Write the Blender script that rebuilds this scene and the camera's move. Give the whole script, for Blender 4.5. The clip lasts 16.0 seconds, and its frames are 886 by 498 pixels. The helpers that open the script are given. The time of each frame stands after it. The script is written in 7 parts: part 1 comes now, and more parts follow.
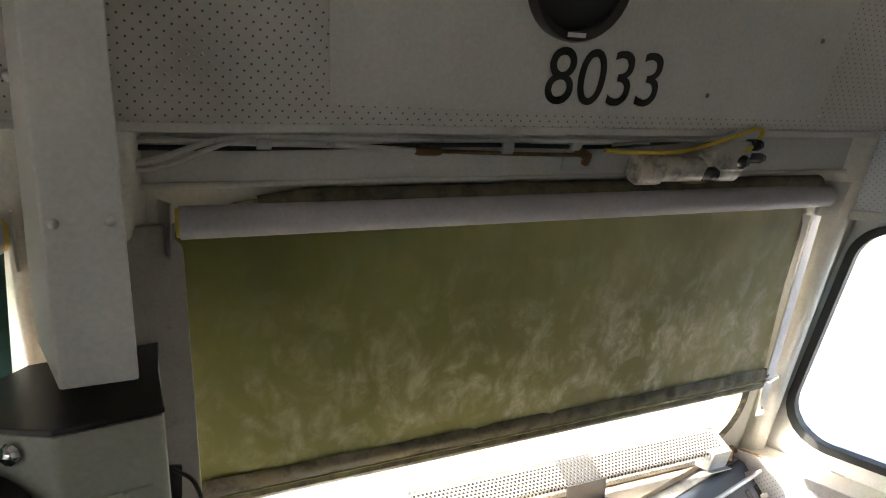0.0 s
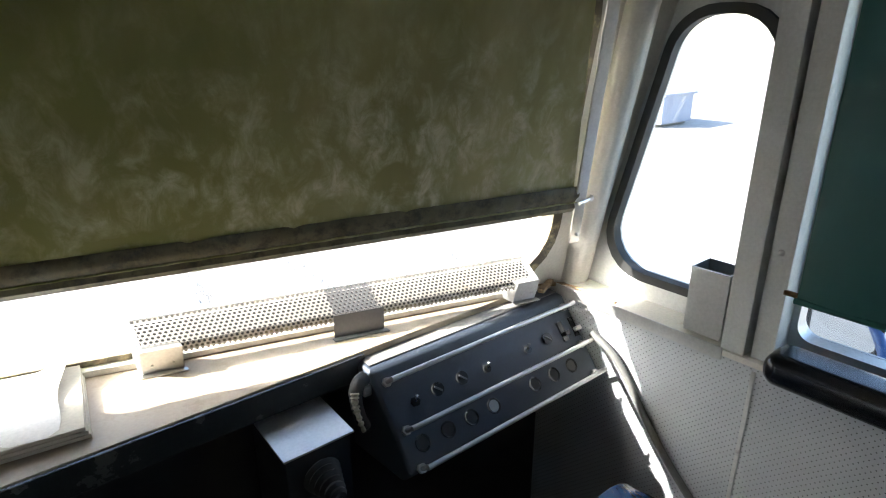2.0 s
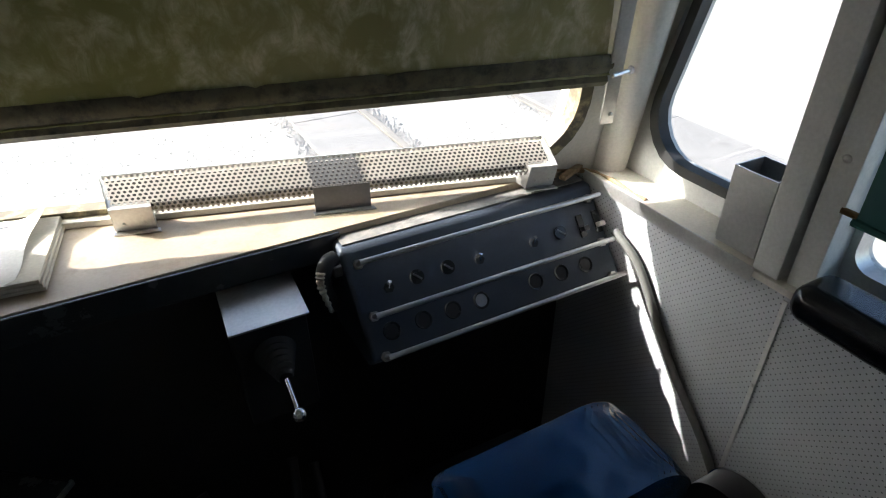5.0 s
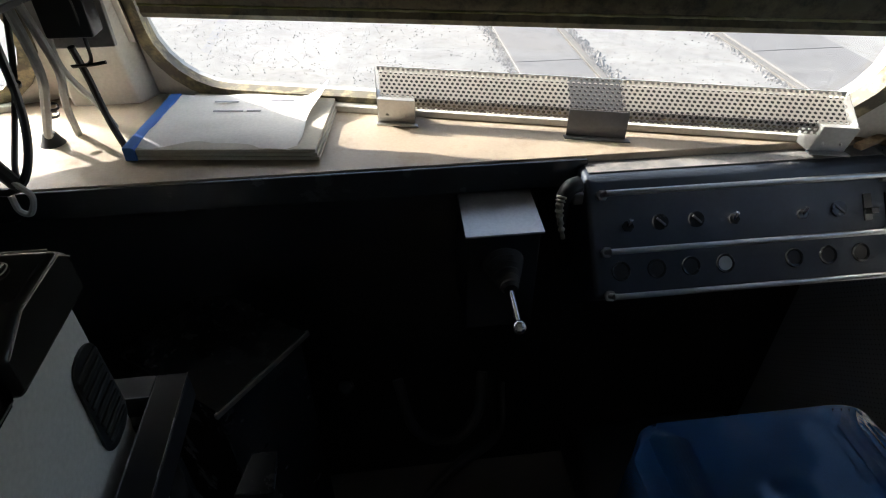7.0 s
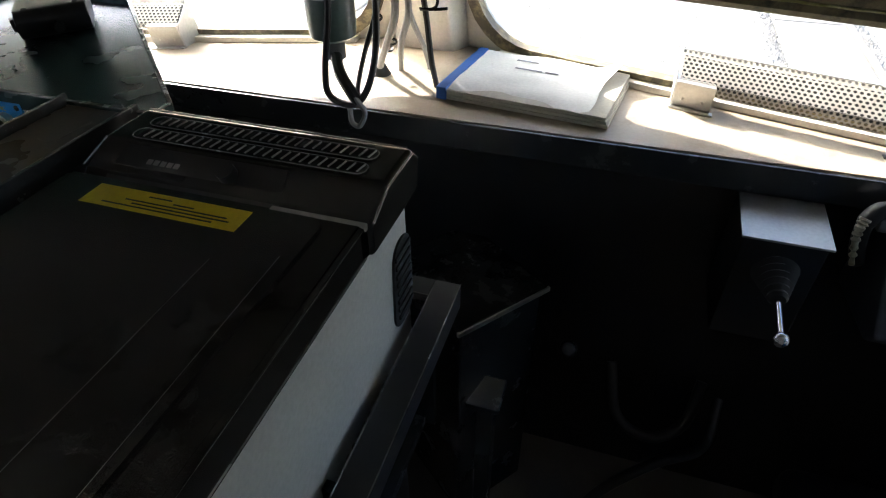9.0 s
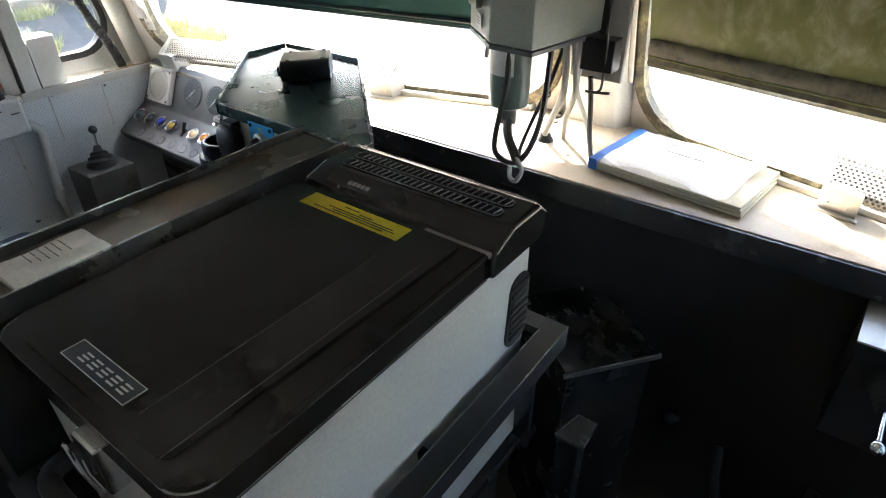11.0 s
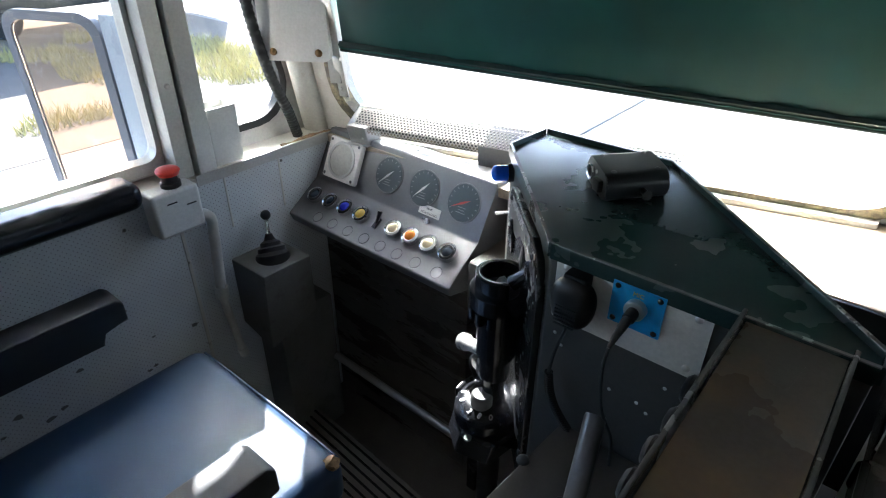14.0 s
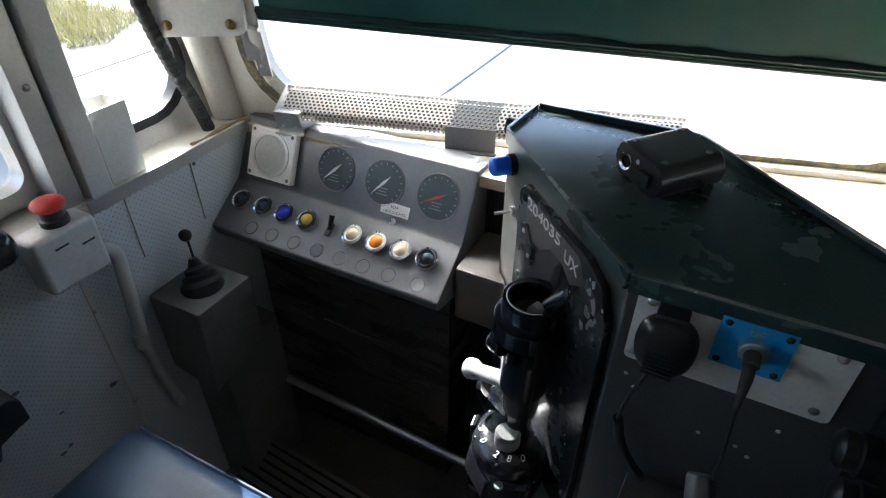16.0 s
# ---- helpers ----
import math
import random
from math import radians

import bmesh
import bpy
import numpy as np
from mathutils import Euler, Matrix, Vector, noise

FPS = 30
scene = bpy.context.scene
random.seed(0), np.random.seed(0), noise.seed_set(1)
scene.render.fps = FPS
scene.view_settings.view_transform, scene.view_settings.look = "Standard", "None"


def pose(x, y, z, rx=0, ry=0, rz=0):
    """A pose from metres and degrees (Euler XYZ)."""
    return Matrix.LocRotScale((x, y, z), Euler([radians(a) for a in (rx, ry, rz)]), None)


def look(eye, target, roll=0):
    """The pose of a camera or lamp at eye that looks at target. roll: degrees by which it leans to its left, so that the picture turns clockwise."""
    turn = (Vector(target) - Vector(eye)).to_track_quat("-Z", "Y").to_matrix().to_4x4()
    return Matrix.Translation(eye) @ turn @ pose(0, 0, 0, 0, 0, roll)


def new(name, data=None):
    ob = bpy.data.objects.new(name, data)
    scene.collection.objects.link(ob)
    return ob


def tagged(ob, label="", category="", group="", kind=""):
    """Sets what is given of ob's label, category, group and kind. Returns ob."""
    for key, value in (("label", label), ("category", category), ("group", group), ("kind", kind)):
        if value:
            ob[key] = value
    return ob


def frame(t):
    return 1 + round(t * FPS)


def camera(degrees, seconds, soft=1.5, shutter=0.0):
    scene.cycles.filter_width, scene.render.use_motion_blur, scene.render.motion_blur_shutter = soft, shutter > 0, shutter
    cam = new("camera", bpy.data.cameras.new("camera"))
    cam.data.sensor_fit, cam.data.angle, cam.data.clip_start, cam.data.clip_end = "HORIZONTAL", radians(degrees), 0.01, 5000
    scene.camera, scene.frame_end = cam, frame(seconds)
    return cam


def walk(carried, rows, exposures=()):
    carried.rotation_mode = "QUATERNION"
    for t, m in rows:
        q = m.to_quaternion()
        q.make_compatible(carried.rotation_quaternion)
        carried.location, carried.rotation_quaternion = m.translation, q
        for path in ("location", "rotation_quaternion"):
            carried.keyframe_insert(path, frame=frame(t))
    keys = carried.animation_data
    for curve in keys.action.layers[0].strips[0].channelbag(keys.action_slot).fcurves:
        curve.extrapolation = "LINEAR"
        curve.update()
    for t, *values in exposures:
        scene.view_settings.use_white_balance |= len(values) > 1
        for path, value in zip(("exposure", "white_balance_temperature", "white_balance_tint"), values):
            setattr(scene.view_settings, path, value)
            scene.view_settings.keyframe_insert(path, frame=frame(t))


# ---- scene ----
cam = camera(73.8, 16.0, soft=1.1)
METRES, EYE, TILT, LEAN, TURN = 2.4, 1.6, -10.0, 0.0, -36.4
ROWS = [
    (0.0, 0.0, 0.0, 0.0, 0.0, 0.0, -0.0),
    (0.5, 0.0339, -0.0103, -0.0112, -3.41, -0.78, 0.64),
    (1.0, 0.0681, -0.0015, -0.0313, -3.35, -2.42, 0.68),
    (1.5, 0.142, 0.0334, -0.0454, -2.78, -6.33, 0.52),
    (2.0, 0.1701, 0.07, -0.0787, -3.0, -9.89, 0.59),
    (2.5, 0.1725, 0.0903, -0.0849, -1.41, -13.54, 0.38),
    (3.0, 0.1921, 0.1004, -0.0895, 2.45, -17.27, -0.37),
    (5.5, 0.2583, 0.1279, -0.0794, 10.54, -23.99, -1.64),
    (6.0, 0.253, 0.1295, -0.0813, 14.8, -25.33, -2.46),
    (6.5, 0.2351, 0.124, -0.0949, 21.58, -26.75, -3.53),
    (7.0, 0.2205, 0.1164, -0.1023, 29.37, -28.93, -4.75),
    (7.5, 0.2248, 0.1119, -0.1159, 34.4, -30.16, -5.3),
    (8.0, 0.2235, 0.0874, -0.1124, 38.71, -31.01, -5.99),
    (8.5, 0.2026, 0.074, -0.1143, 46.24, -32.19, -6.88),
    (11.0, 0.27, 0.056, -0.086, 72.66, -30.25, -9.26),
    (11.5, 0.2585, 0.0451, -0.0776, 74.7, -28.07, -9.51),
    (12.0, 0.241, 0.026, -0.0732, 76.02, -26.34, -9.78),
    (12.5, 0.1971, -0.0306, -0.0789, 77.51, -25.79, -9.98),
    (13.0, 0.1399, -0.0754, -0.0896, 78.33, -26.29, -10.07),
    (13.5, 0.0717, -0.0906, -0.0996, 78.2, -27.97, -10.03),
    (14.0, 0.0371, -0.1051, -0.1092, 76.23, -28.72, -9.99),
    (14.5, 0.0006, -0.1464, -0.1128, 71.85, -29.19, -9.88),
    (15.0, -0.0343, -0.1742, -0.1174, 67.66, -30.03, -9.64),
    (15.5, -0.0594, -0.1597, -0.1224, 64.91, -30.83, -9.3),
    (16.0, -0.0788, -0.1382, -0.1223, 63.56, -31.82, -9.18),
]
EXPOSURES = [(0.0, 3.15, 6850, 12), (0.6, 3.5, 6400, 11), (1.0, 3.5, 6300, 11), (1.5, 3.0, 6250, 10), (3.0, 2.25, 6150, 10), (5.5, 1.55, 6250, 10), (7.0, 1.2, 6250, 10), (8.5, 1.7, 6250, 10),
             (11.0, 3.2, 6350, 10), (12.5, 3.2, 5850, 10), (14.5, 2.65, 5850, 10), (16.0, 2.45, 5950, 10)]
walk(cam, [(t, pose(-0.06, 0, EYE, TILT, LEAN, TURN) @ pose(METRES * x, METRES * y, METRES * z, 90 + pitch, roll, yaw)) for t, x, y, z, yaw, pitch, roll in ROWS], EXPOSURES)

# world, sun
SUN_WAY = Vector((1.2, -0.83, -1.0)).normalized()
world = bpy.data.worlds.new("sky")
scene.world = world
world.use_nodes = True
wn = world.node_tree
sky = wn.nodes.new("ShaderNodeTexSky")
sky.sky_type, sky.sun_disc = "NISHITA", False
sky.sun_elevation = math.asin(-SUN_WAY.z)
sky.sun_rotation = math.atan2(-SUN_WAY.x, -SUN_WAY.y)
wn.links.new(sky.outputs[0], wn.nodes["Background"].inputs[0])
wn.nodes["Background"].inputs[1].default_value = 0.14
sun = new("sun", bpy.data.lights.new("sun", "SUN"))
sun.data.energy, sun.data.angle, sun.data.color = 5.0, radians(0.53), (1.0, 0.95, 0.86)
sun.matrix_world = look((-6, 5, 8), Vector((-6, 5, 8)) + SUN_WAY)

# materials
def shader(name):
    m = bpy.data.materials.new(name)
    m.use_nodes = True
    return m, m.node_tree, m.node_tree.nodes["Principled BSDF"]


def tex_noise(nt, scale, detail=4.0, rough=0.6, stretch=None):
    tc = nt.nodes.new("ShaderNodeTexCoord")
    n = nt.nodes.new("ShaderNodeTexNoise")
    n.inputs["Scale"].default_value, n.inputs["Detail"].default_value, n.inputs["Roughness"].default_value = scale, detail, rough
    if stretch:
        mp = nt.nodes.new("ShaderNodeMapping")
        mp.inputs["Scale"].default_value = stretch
        nt.links.new(tc.outputs["Object"], mp.inputs[0])
        nt.links.new(mp.outputs[0], n.inputs["Vector"])
    else:
        nt.links.new(tc.outputs["Object"], n.inputs["Vector"])
    return n.outputs["Fac"]


def ramp(nt, fac, stops):
    r = nt.nodes.new("ShaderNodeValToRGB")
    while len(r.color_ramp.elements) < len(stops):
        r.color_ramp.elements.new(0.5)
    for e, (p, c) in zip(r.color_ramp.elements, stops):
        e.position, e.color = p, (*c, 1.0)
    nt.links.new(fac, r.inputs[0])
    return r.outputs[0]


def blend(nt, fac, a, b, mode="MIX"):
    n = nt.nodes.new("ShaderNodeMix")
    n.data_type, n.blend_type = "RGBA", mode
    for sock, v in ((n.inputs[0], fac), (n.inputs[6], a), (n.inputs[7], b)):
        if hasattr(v, "is_linked"):
            nt.links.new(v, sock)
        elif isinstance(v, (int, float)):
            sock.default_value = v
        else:
            sock.default_value = (*v, 1.0)
    return n.outputs[2]


def bumped(nt, bsdf, height, strength, distance=0.002):
    b = nt.nodes.new("ShaderNodeBump")
    b.inputs["Strength"].default_value, b.inputs["Distance"].default_value = strength, distance
    nt.links.new(height, b.inputs["Height"])
    nt.links.new(b.outputs[0], bsdf.inputs["Normal"])


def surface(name, base, rough=0.5, metal=0.0, dirt=None, dirt_at=0.62, scale=9.0, bump=0.15, grain=180.0, vary=0.12, stretch=None, rough_vary=0.12, edge=0.2):
    """A worn surface: broad tone drift, blotches of dirt, fine grain in colour, gloss and relief."""
    m, nt, p = shader(name)
    broad = tex_noise(nt, scale, 5.0, 0.65, stretch)
    fine = tex_noise(nt, grain, 2.0, 0.5, stretch)
    low = tuple(c * (1 - vary) for c in base)
    high = tuple(min(1.0, c * (1 + vary)) for c in base)
    col = ramp(nt, broad, [(0.3, low), (0.7, high)])
    col = blend(nt, 0.35, col, ramp(nt, fine, [(0.3, tuple(c * 0.8 for c in base)), (0.7, tuple(min(1, c * 1.15) for c in base))]))
    if dirt:
        spots = tex_noise(nt, scale * 2.3, 8.0 if edge < 0.3 else 4.0, 0.7 if edge < 0.3 else 0.55)
        mask = ramp(nt, spots, [(dirt_at, (0, 0, 0)), (dirt_at + edge, (0.85, 0.85, 0.85))])
        col = blend(nt, mask, col, dirt)
    nt.links.new(col, p.inputs["Base Color"])
    rr = nt.nodes.new("ShaderNodeMapRange")
    rr.inputs[3].default_value, rr.inputs[4].default_value = max(0.03, rough - rough_vary), min(1, rough + rough_vary)
    nt.links.new(broad, rr.inputs[0])
    nt.links.new(rr.outputs[0], p.inputs["Roughness"])
    p.inputs["Metallic"].default_value = metal
    if bump:
        bumped(nt, p, fine, bump, 0.0006)
    return m


def perforated(name, base, pitch, radius, axis, rough=0.55, dirt=None, turn=0.7854, dark=(0.09, 0.09, 0.088)):
    """Painted sheet punched with small staggered holes; axis is the one across the sheet."""
    m, nt, p = shader(name)
    tc = nt.nodes.new("ShaderNodeTexCoord")
    mp = nt.nodes.new("ShaderNodeMapping")
    mp.inputs["Scale"].default_value = (1 / pitch,) * 3
    rot = [0.0, 0.0, 0.0]
    rot["xyz".index(axis)] = turn
    mp.inputs["Rotation"].default_value = rot
    nt.links.new(tc.outputs["Object"], mp.inputs[0])
    fr = nt.nodes.new("ShaderNodeVectorMath")
    fr.operation = "FRACTION"
    nt.links.new(mp.outputs[0], fr.inputs[0])
    sub = nt.nodes.new("ShaderNodeVectorMath")
    sub.operation = "SUBTRACT"
    sub.inputs[1].default_value = (0.5, 0.5, 0.5)
    nt.links.new(fr.outputs[0], sub.inputs[0])
    mul = nt.nodes.new("ShaderNodeVectorMath")
    mul.operation = "MULTIPLY"
    mul.inputs[1].default_value = tuple(0.0 if a == axis else 1.0 for a in "xyz")
    nt.links.new(sub.outputs[0], mul.inputs[0])
    ln = nt.nodes.new("ShaderNodeVectorMath")
    ln.operation = "LENGTH"
    nt.links.new(mul.outputs[0], ln.inputs[0])
    r = radius / pitch
    hole = ramp(nt, ln.outputs["Value"], [(r * 0.8, (0, 0, 0)), (r * 1.15, (1, 1, 1))])
    broad = tex_noise(nt, 5.0, 6.0, 0.65)
    col = ramp(nt, broad, [(0.3, tuple(c * 0.88 for c in base)), (0.7, tuple(min(1, c * 1.06) for c in base))])
    if dirt:
        col = blend(nt, ramp(nt, tex_noise(nt, 17.0, 8.0, 0.75), [(0.66, (0, 0, 0)), (0.74, (1, 1, 1))]), col, dirt)
    nt.links.new(blend(nt, hole, dark, col), p.inputs["Base Color"])
    p.inputs["Roughness"].default_value = rough
    bumped(nt, p, hole, 0.6, 0.001)
    return m


def glassy(name, tint=(1, 1, 1), rough=0.0):
    m, nt, p = shader(name)
    p.inputs["Base Color"].default_value = (*tint, 1)
    p.inputs["Roughness"].default_value = rough
    p.inputs["Transmission Weight"].default_value = 1.0
    p.inputs["IOR"].default_value = 1.45
    return m


GREY_PAINT = surface("grey paint", (0.54, 0.54, 0.51), 0.45, dirt=(0.30, 0.27, 0.22), dirt_at=0.64, vary=0.08)
HEADER_PAINT = surface("header paint", (0.50, 0.49, 0.46), 0.5, dirt=(0.34, 0.31, 0.27), dirt_at=0.68, vary=0.07, scale=5)
CREAM_PAINT = surface("cream paint", (0.62, 0.59, 0.52), 0.45, dirt=(0.40, 0.26, 0.14), dirt_at=0.61, vary=0.08)
LEDGE_PAINT = surface("ledge paint", (0.33, 0.268, 0.195), 0.5, dirt=(0.18, 0.125, 0.08), dirt_at=0.53, scale=7, vary=0.14)
PERF_SIDE = perforated("perforated lining", (0.45, 0.465, 0.475), 0.0086, 0.00125, "x", dirt=(0.40, 0.36, 0.30))
PERF_LEFT = perforated("finely perforated lining", (0.56, 0.60, 0.62), 0.0085, 0.0012, "x", dirt=(0.30, 0.29, 0.27), dark=(0.24, 0.25, 0.26))
PERF_HEAD = perforated("perforated header", (0.50, 0.48, 0.45), 0.0106, 0.0013, "y", dirt=(0.36, 0.33, 0.29))
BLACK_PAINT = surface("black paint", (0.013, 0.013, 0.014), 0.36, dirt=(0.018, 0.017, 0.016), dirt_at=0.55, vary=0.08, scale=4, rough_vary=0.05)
BLACK_WORN = surface("worn black paint", (0.02, 0.021, 0.022), 0.25, dirt=(0.16, 0.16, 0.16), dirt_at=0.70, scale=16, vary=0.3)
DESK_FRONT = surface("charcoal desk paint", (0.062, 0.060, 0.055), 0.33, dirt=(0.085, 0.082, 0.076), dirt_at=0.70, scale=7, vary=0.2)
CRACKLE = surface("crackled brown black paint", (0.070, 0.060, 0.052), 0.28, dirt=(0.13, 0.09, 0.075), dirt_at=0.58, scale=9, vary=0.35, grain=60, bump=0.9, stretch=(0.35, 0.35, 1.6))
DESK_DARK = surface("dark desk paint", (0.022, 0.044, 0.042), 0.27, dirt=(0.036, 0.056, 0.054), dirt_at=0.38, scale=3, vary=0.08, bump=0.03, edge=0.4, rough_vary=0.05)
TRAY_BROWN = surface("worn brown tray", (0.15, 0.135, 0.115), 0.27, dirt=(0.27, 0.18, 0.10), dirt_at=0.40, scale=4, vary=0.2, bump=0.05, edge=0.35)
PANEL_BLUE = surface("switch panel paint", (0.036, 0.047, 0.066), 0.50, dirt=(0.10, 0.11, 0.13), dirt_at=0.66, vary=0.2)
DASH_GREY = surface("dash paint", (0.122, 0.122, 0.125), 0.36, dirt=(0.25, 0.24, 0.22), dirt_at=0.69, scale=8, vary=0.12)
STEEL = surface("bare steel", (0.55, 0.54, 0.52), 0.32, metal=1.0, dirt=(0.30, 0.24, 0.18), dirt_at=0.68, vary=0.1)
DULL_STEEL = surface("dull aluminium", (0.50, 0.50, 0.48), 0.42, metal=0.8, dirt=(0.30, 0.26, 0.2), dirt_at=0.66, vary=0.1)
PERF_STEEL = surface("perforated steel", (0.44, 0.41, 0.36), 0.45, metal=0.3, dirt=(0.30, 0.22, 0.14), dirt_at=0.58, vary=0.12)
CHROME = surface("chrome", (0.75, 0.75, 0.75), 0.15, metal=1.0, vary=0.05, bump=0)
RUBBER = surface("black rubber", (0.02, 0.02, 0.02), 0.6, dirt=(0.09, 0.08, 0.06), dirt_at=0.64, vary=0.2)
SEAL = surface("weathered window seal", (0.10, 0.085, 0.055), 0.6, dirt=(0.45, 0.37, 0.20), dirt_at=0.48, scale=14, vary=0.2)
VINYL_BLUE = surface("blue vinyl", (0.008, 0.044, 0.132), 0.20, scale=3, vary=0.08, grain=500, bump=0.15, rough_vary=0.06)
VINYL_BLUE.node_tree.nodes["Principled BSDF"].inputs["Specular IOR Level"].default_value = 0.35
VINYL_BLACK = surface("black vinyl", (0.014, 0.015, 0.018), 0.46, vary=0.2, grain=400, bump=0.25)
VINYL_SHINY = surface("shiny black vinyl", (0.012, 0.013, 0.016), 0.24, vary=0.2, grain=400, bump=0.1, rough_vary=0.05)
WHITE_ENAMEL = surface("white enamel", (0.60, 0.60, 0.58), 0.35, dirt=(0.42, 0.40, 0.36), dirt_at=0.70, vary=0.05, bump=0.02)
FRIDGE_BLACK = surface("black moulded plastic", (0.018, 0.0165, 0.0145), 0.16, dirt=(0.030, 0.030, 0.029), dirt_at=0.40, scale=3.5, vary=0.10, grain=900, bump=0.05, rough_vary=0.09, edge=0.4)
PLASTIC_BLACK = surface("black plastic", (0.012, 0.012, 0.013), 0.35, vary=0.15, bump=0.05)
GREEN_GREY = surface("grey green enamel", (0.30, 0.31, 0.26), 0.38, dirt=(0.20, 0.18, 0.13), dirt_at=0.67, vary=0.08)
DARK_GREEN = surface("dark green enamel", (0.10, 0.14, 0.12), 0.35, vary=0.12)
PAPER = surface("soiled paper", (0.72, 0.70, 0.66), 0.8, dirt=(0.52, 0.48, 0.42), dirt_at=0.60, scale=10, vary=0.06)
PAPER_EDGE = surface("page edges", (0.50, 0.46, 0.38), 0.85, vary=0.2, stretch=(1, 1, 40))
BLUE_TAPE = surface("blue cloth tape", (0.03, 0.12, 0.42), 0.5, vary=0.1)
BLUE_PLATE = surface("blue anodised plate", (0.02, 0.30, 0.66), 0.35, vary=0.06)
WHITE_PLATE = surface("white plate", (0.66, 0.64, 0.60), 0.45, dirt=(0.40, 0.36, 0.32), dirt_at=0.69, vary=0.05)
YELLOW = surface("yellow label", (0.72, 0.55, 0.02), 0.45, vary=0.08)
YELLOW_WIRE = surface("yellow wire", (0.62, 0.42, 0.03), 0.45, vary=0.1)
RED = surface("red plastic", (0.55, 0.035, 0.02), 0.3, vary=0.08, bump=0)
ORANGE = surface("orange lens", (0.85, 0.25, 0.02), 0.2, vary=0.05, bump=0)
AMBER = surface("amber lens", (0.50, 0.33, 0.06), 0.2, vary=0.05, bump=0)
MILK = surface("milky lens", (0.80, 0.66, 0.42), 0.2, vary=0.05, bump=0)
BLUE_LENS = surface("blue lens", (0.03, 0.04, 0.50), 0.15, vary=0.05, bump=0)
BLUE_LAMP = surface("bright blue lens", (0.01, 0.12, 0.75), 0.15, vary=0.05, bump=0)
DARK_LENS = surface("dark lens", (0.02, 0.03, 0.04), 0.15, vary=0.05, bump=0)
INK = surface("black lettering", (0.012, 0.012, 0.012), 0.5, vary=0.1, bump=0)
PALE_INK = surface("pale lettering", (0.6, 0.6, 0.58), 0.6, vary=0.1, bump=0)
DIAL = surface("dial face", (0.03, 0.045, 0.05), 0.5, vary=0.1, bump=0)
DIAL_PALE = surface("grey dial", (0.075, 0.085, 0.09), 0.5, vary=0.08, bump=0)
GLASS = glassy("window glass")
GRAVEL = surface("pale gravel", (0.33, 0.31, 0.275), 0.95, dirt=(0.20, 0.175, 0.145), dirt_at=0.54, scale=2.6, grain=38, vary=0.22, bump=0)
CONCRETE = surface("concrete", (0.30, 0.28, 0.25), 0.9, dirt=(0.30, 0.28, 0.25), dirt_at=0.6, scale=1.0, grain=20, vary=0.12, bump=0)
FLOOR_DARK = surface("floor", (0.12, 0.108, 0.095), 0.6, dirt=(0.10, 0.085, 0.07), dirt_at=0.6, vary=0.25)


def blind_cloth(name, base, stain, warm, thin, amount):
    """Coated cloth, a little translucent: its better lit right side coloured paler, with damp blooms and vertical rub
    marks.
    """
    m, nt, p = shader(name)
    spot = nt.nodes.new("ShaderNodeTexCoord")
    axes = nt.nodes.new("ShaderNodeSeparateXYZ")
    nt.links.new(spot.outputs["Object"], axes.inputs[0])

    def span(sock, lo, hi, a, b):
        n = nt.nodes.new("ShaderNodeMapRange")
        n.inputs[1].default_value, n.inputs[2].default_value, n.inputs[3].default_value, n.inputs[4].default_value = lo, hi, a, b
        nt.links.new(sock, n.inputs[0])
        return n.outputs[0]

    def grey(fac, lo, hi, a=0.0, b=1.0):
        return ramp(nt, fac, [(lo, (a,) * 3), (hi, (b,) * 3)])

    broad = tex_noise(nt, 3.0, 4.0, 0.6)
    col = ramp(nt, broad, [(0.3, tuple(c * 0.75 for c in base)), (0.7, tuple(c * 1.2 for c in base))])
    # stronger light on the right side, put into the cloth's colour
    side_light = blend(nt, 1.0, span(axes.outputs[0], 0.25, 1.15, 0.0, 1.0), grey(tex_noise(nt, 9.0, 4.0, 0.6, (1.0, 1.0, 0.22)), 0.25, 0.7, 0.25, 1.0), "MULTIPLY")
    col = blend(nt, blend(nt, 1.0, side_light, (amount,) * 3, "MULTIPLY"), col, warm)
    bloom = tex_noise(nt, 17.0, 5.0, 0.62, (1.0, 1.0, 0.75))
    bloom.node.inputs["Distortion"].default_value = 0.5
    curls = tex_noise(nt, 34.0, 5.0, 0.7, (1.0, 1.0, 0.55))
    curls.node.inputs["Distortion"].default_value = 0.8
    mask = blend(nt, 1.0, grey(bloom, 0.44, 0.62), grey(curls, 0.38, 0.60, 0.12, 1.0), "MULTIPLY")
    zone = blend(nt, 1.0, span(axes.outputs[0], 0.15, 0.9, 0.22, 1.0), span(axes.outputs[2], 1.44, 1.20, 0.10, 1.0), "MULTIPLY")
    mask = blend(nt, 1.0, mask, zone, "MULTIPLY")
    col = blend(nt, blend(nt, 1.0, mask, (amount,) * 3, "MULTIPLY"), col, stain)
    nt.links.new(col, p.inputs["Base Color"])
    p.inputs["Roughness"].default_value = 0.48
    tr = nt.nodes.new("ShaderNodeBsdfTranslucent")
    nt.links.new(col, tr.inputs[0])
    mix = nt.nodes.new("ShaderNodeMixShader")
    mix.inputs[0].default_value = thin
    nt.links.new(p.outputs[0], mix.inputs[1])
    nt.links.new(tr.outputs[0], mix.inputs[2])
    nt.links.new(mix.outputs[0], nt.nodes["Material Output"].inputs[0])
    bumped(nt, p, tex_noise(nt, 300.0, 2.0, 0.5), 0.2, 0.0005)
    return m


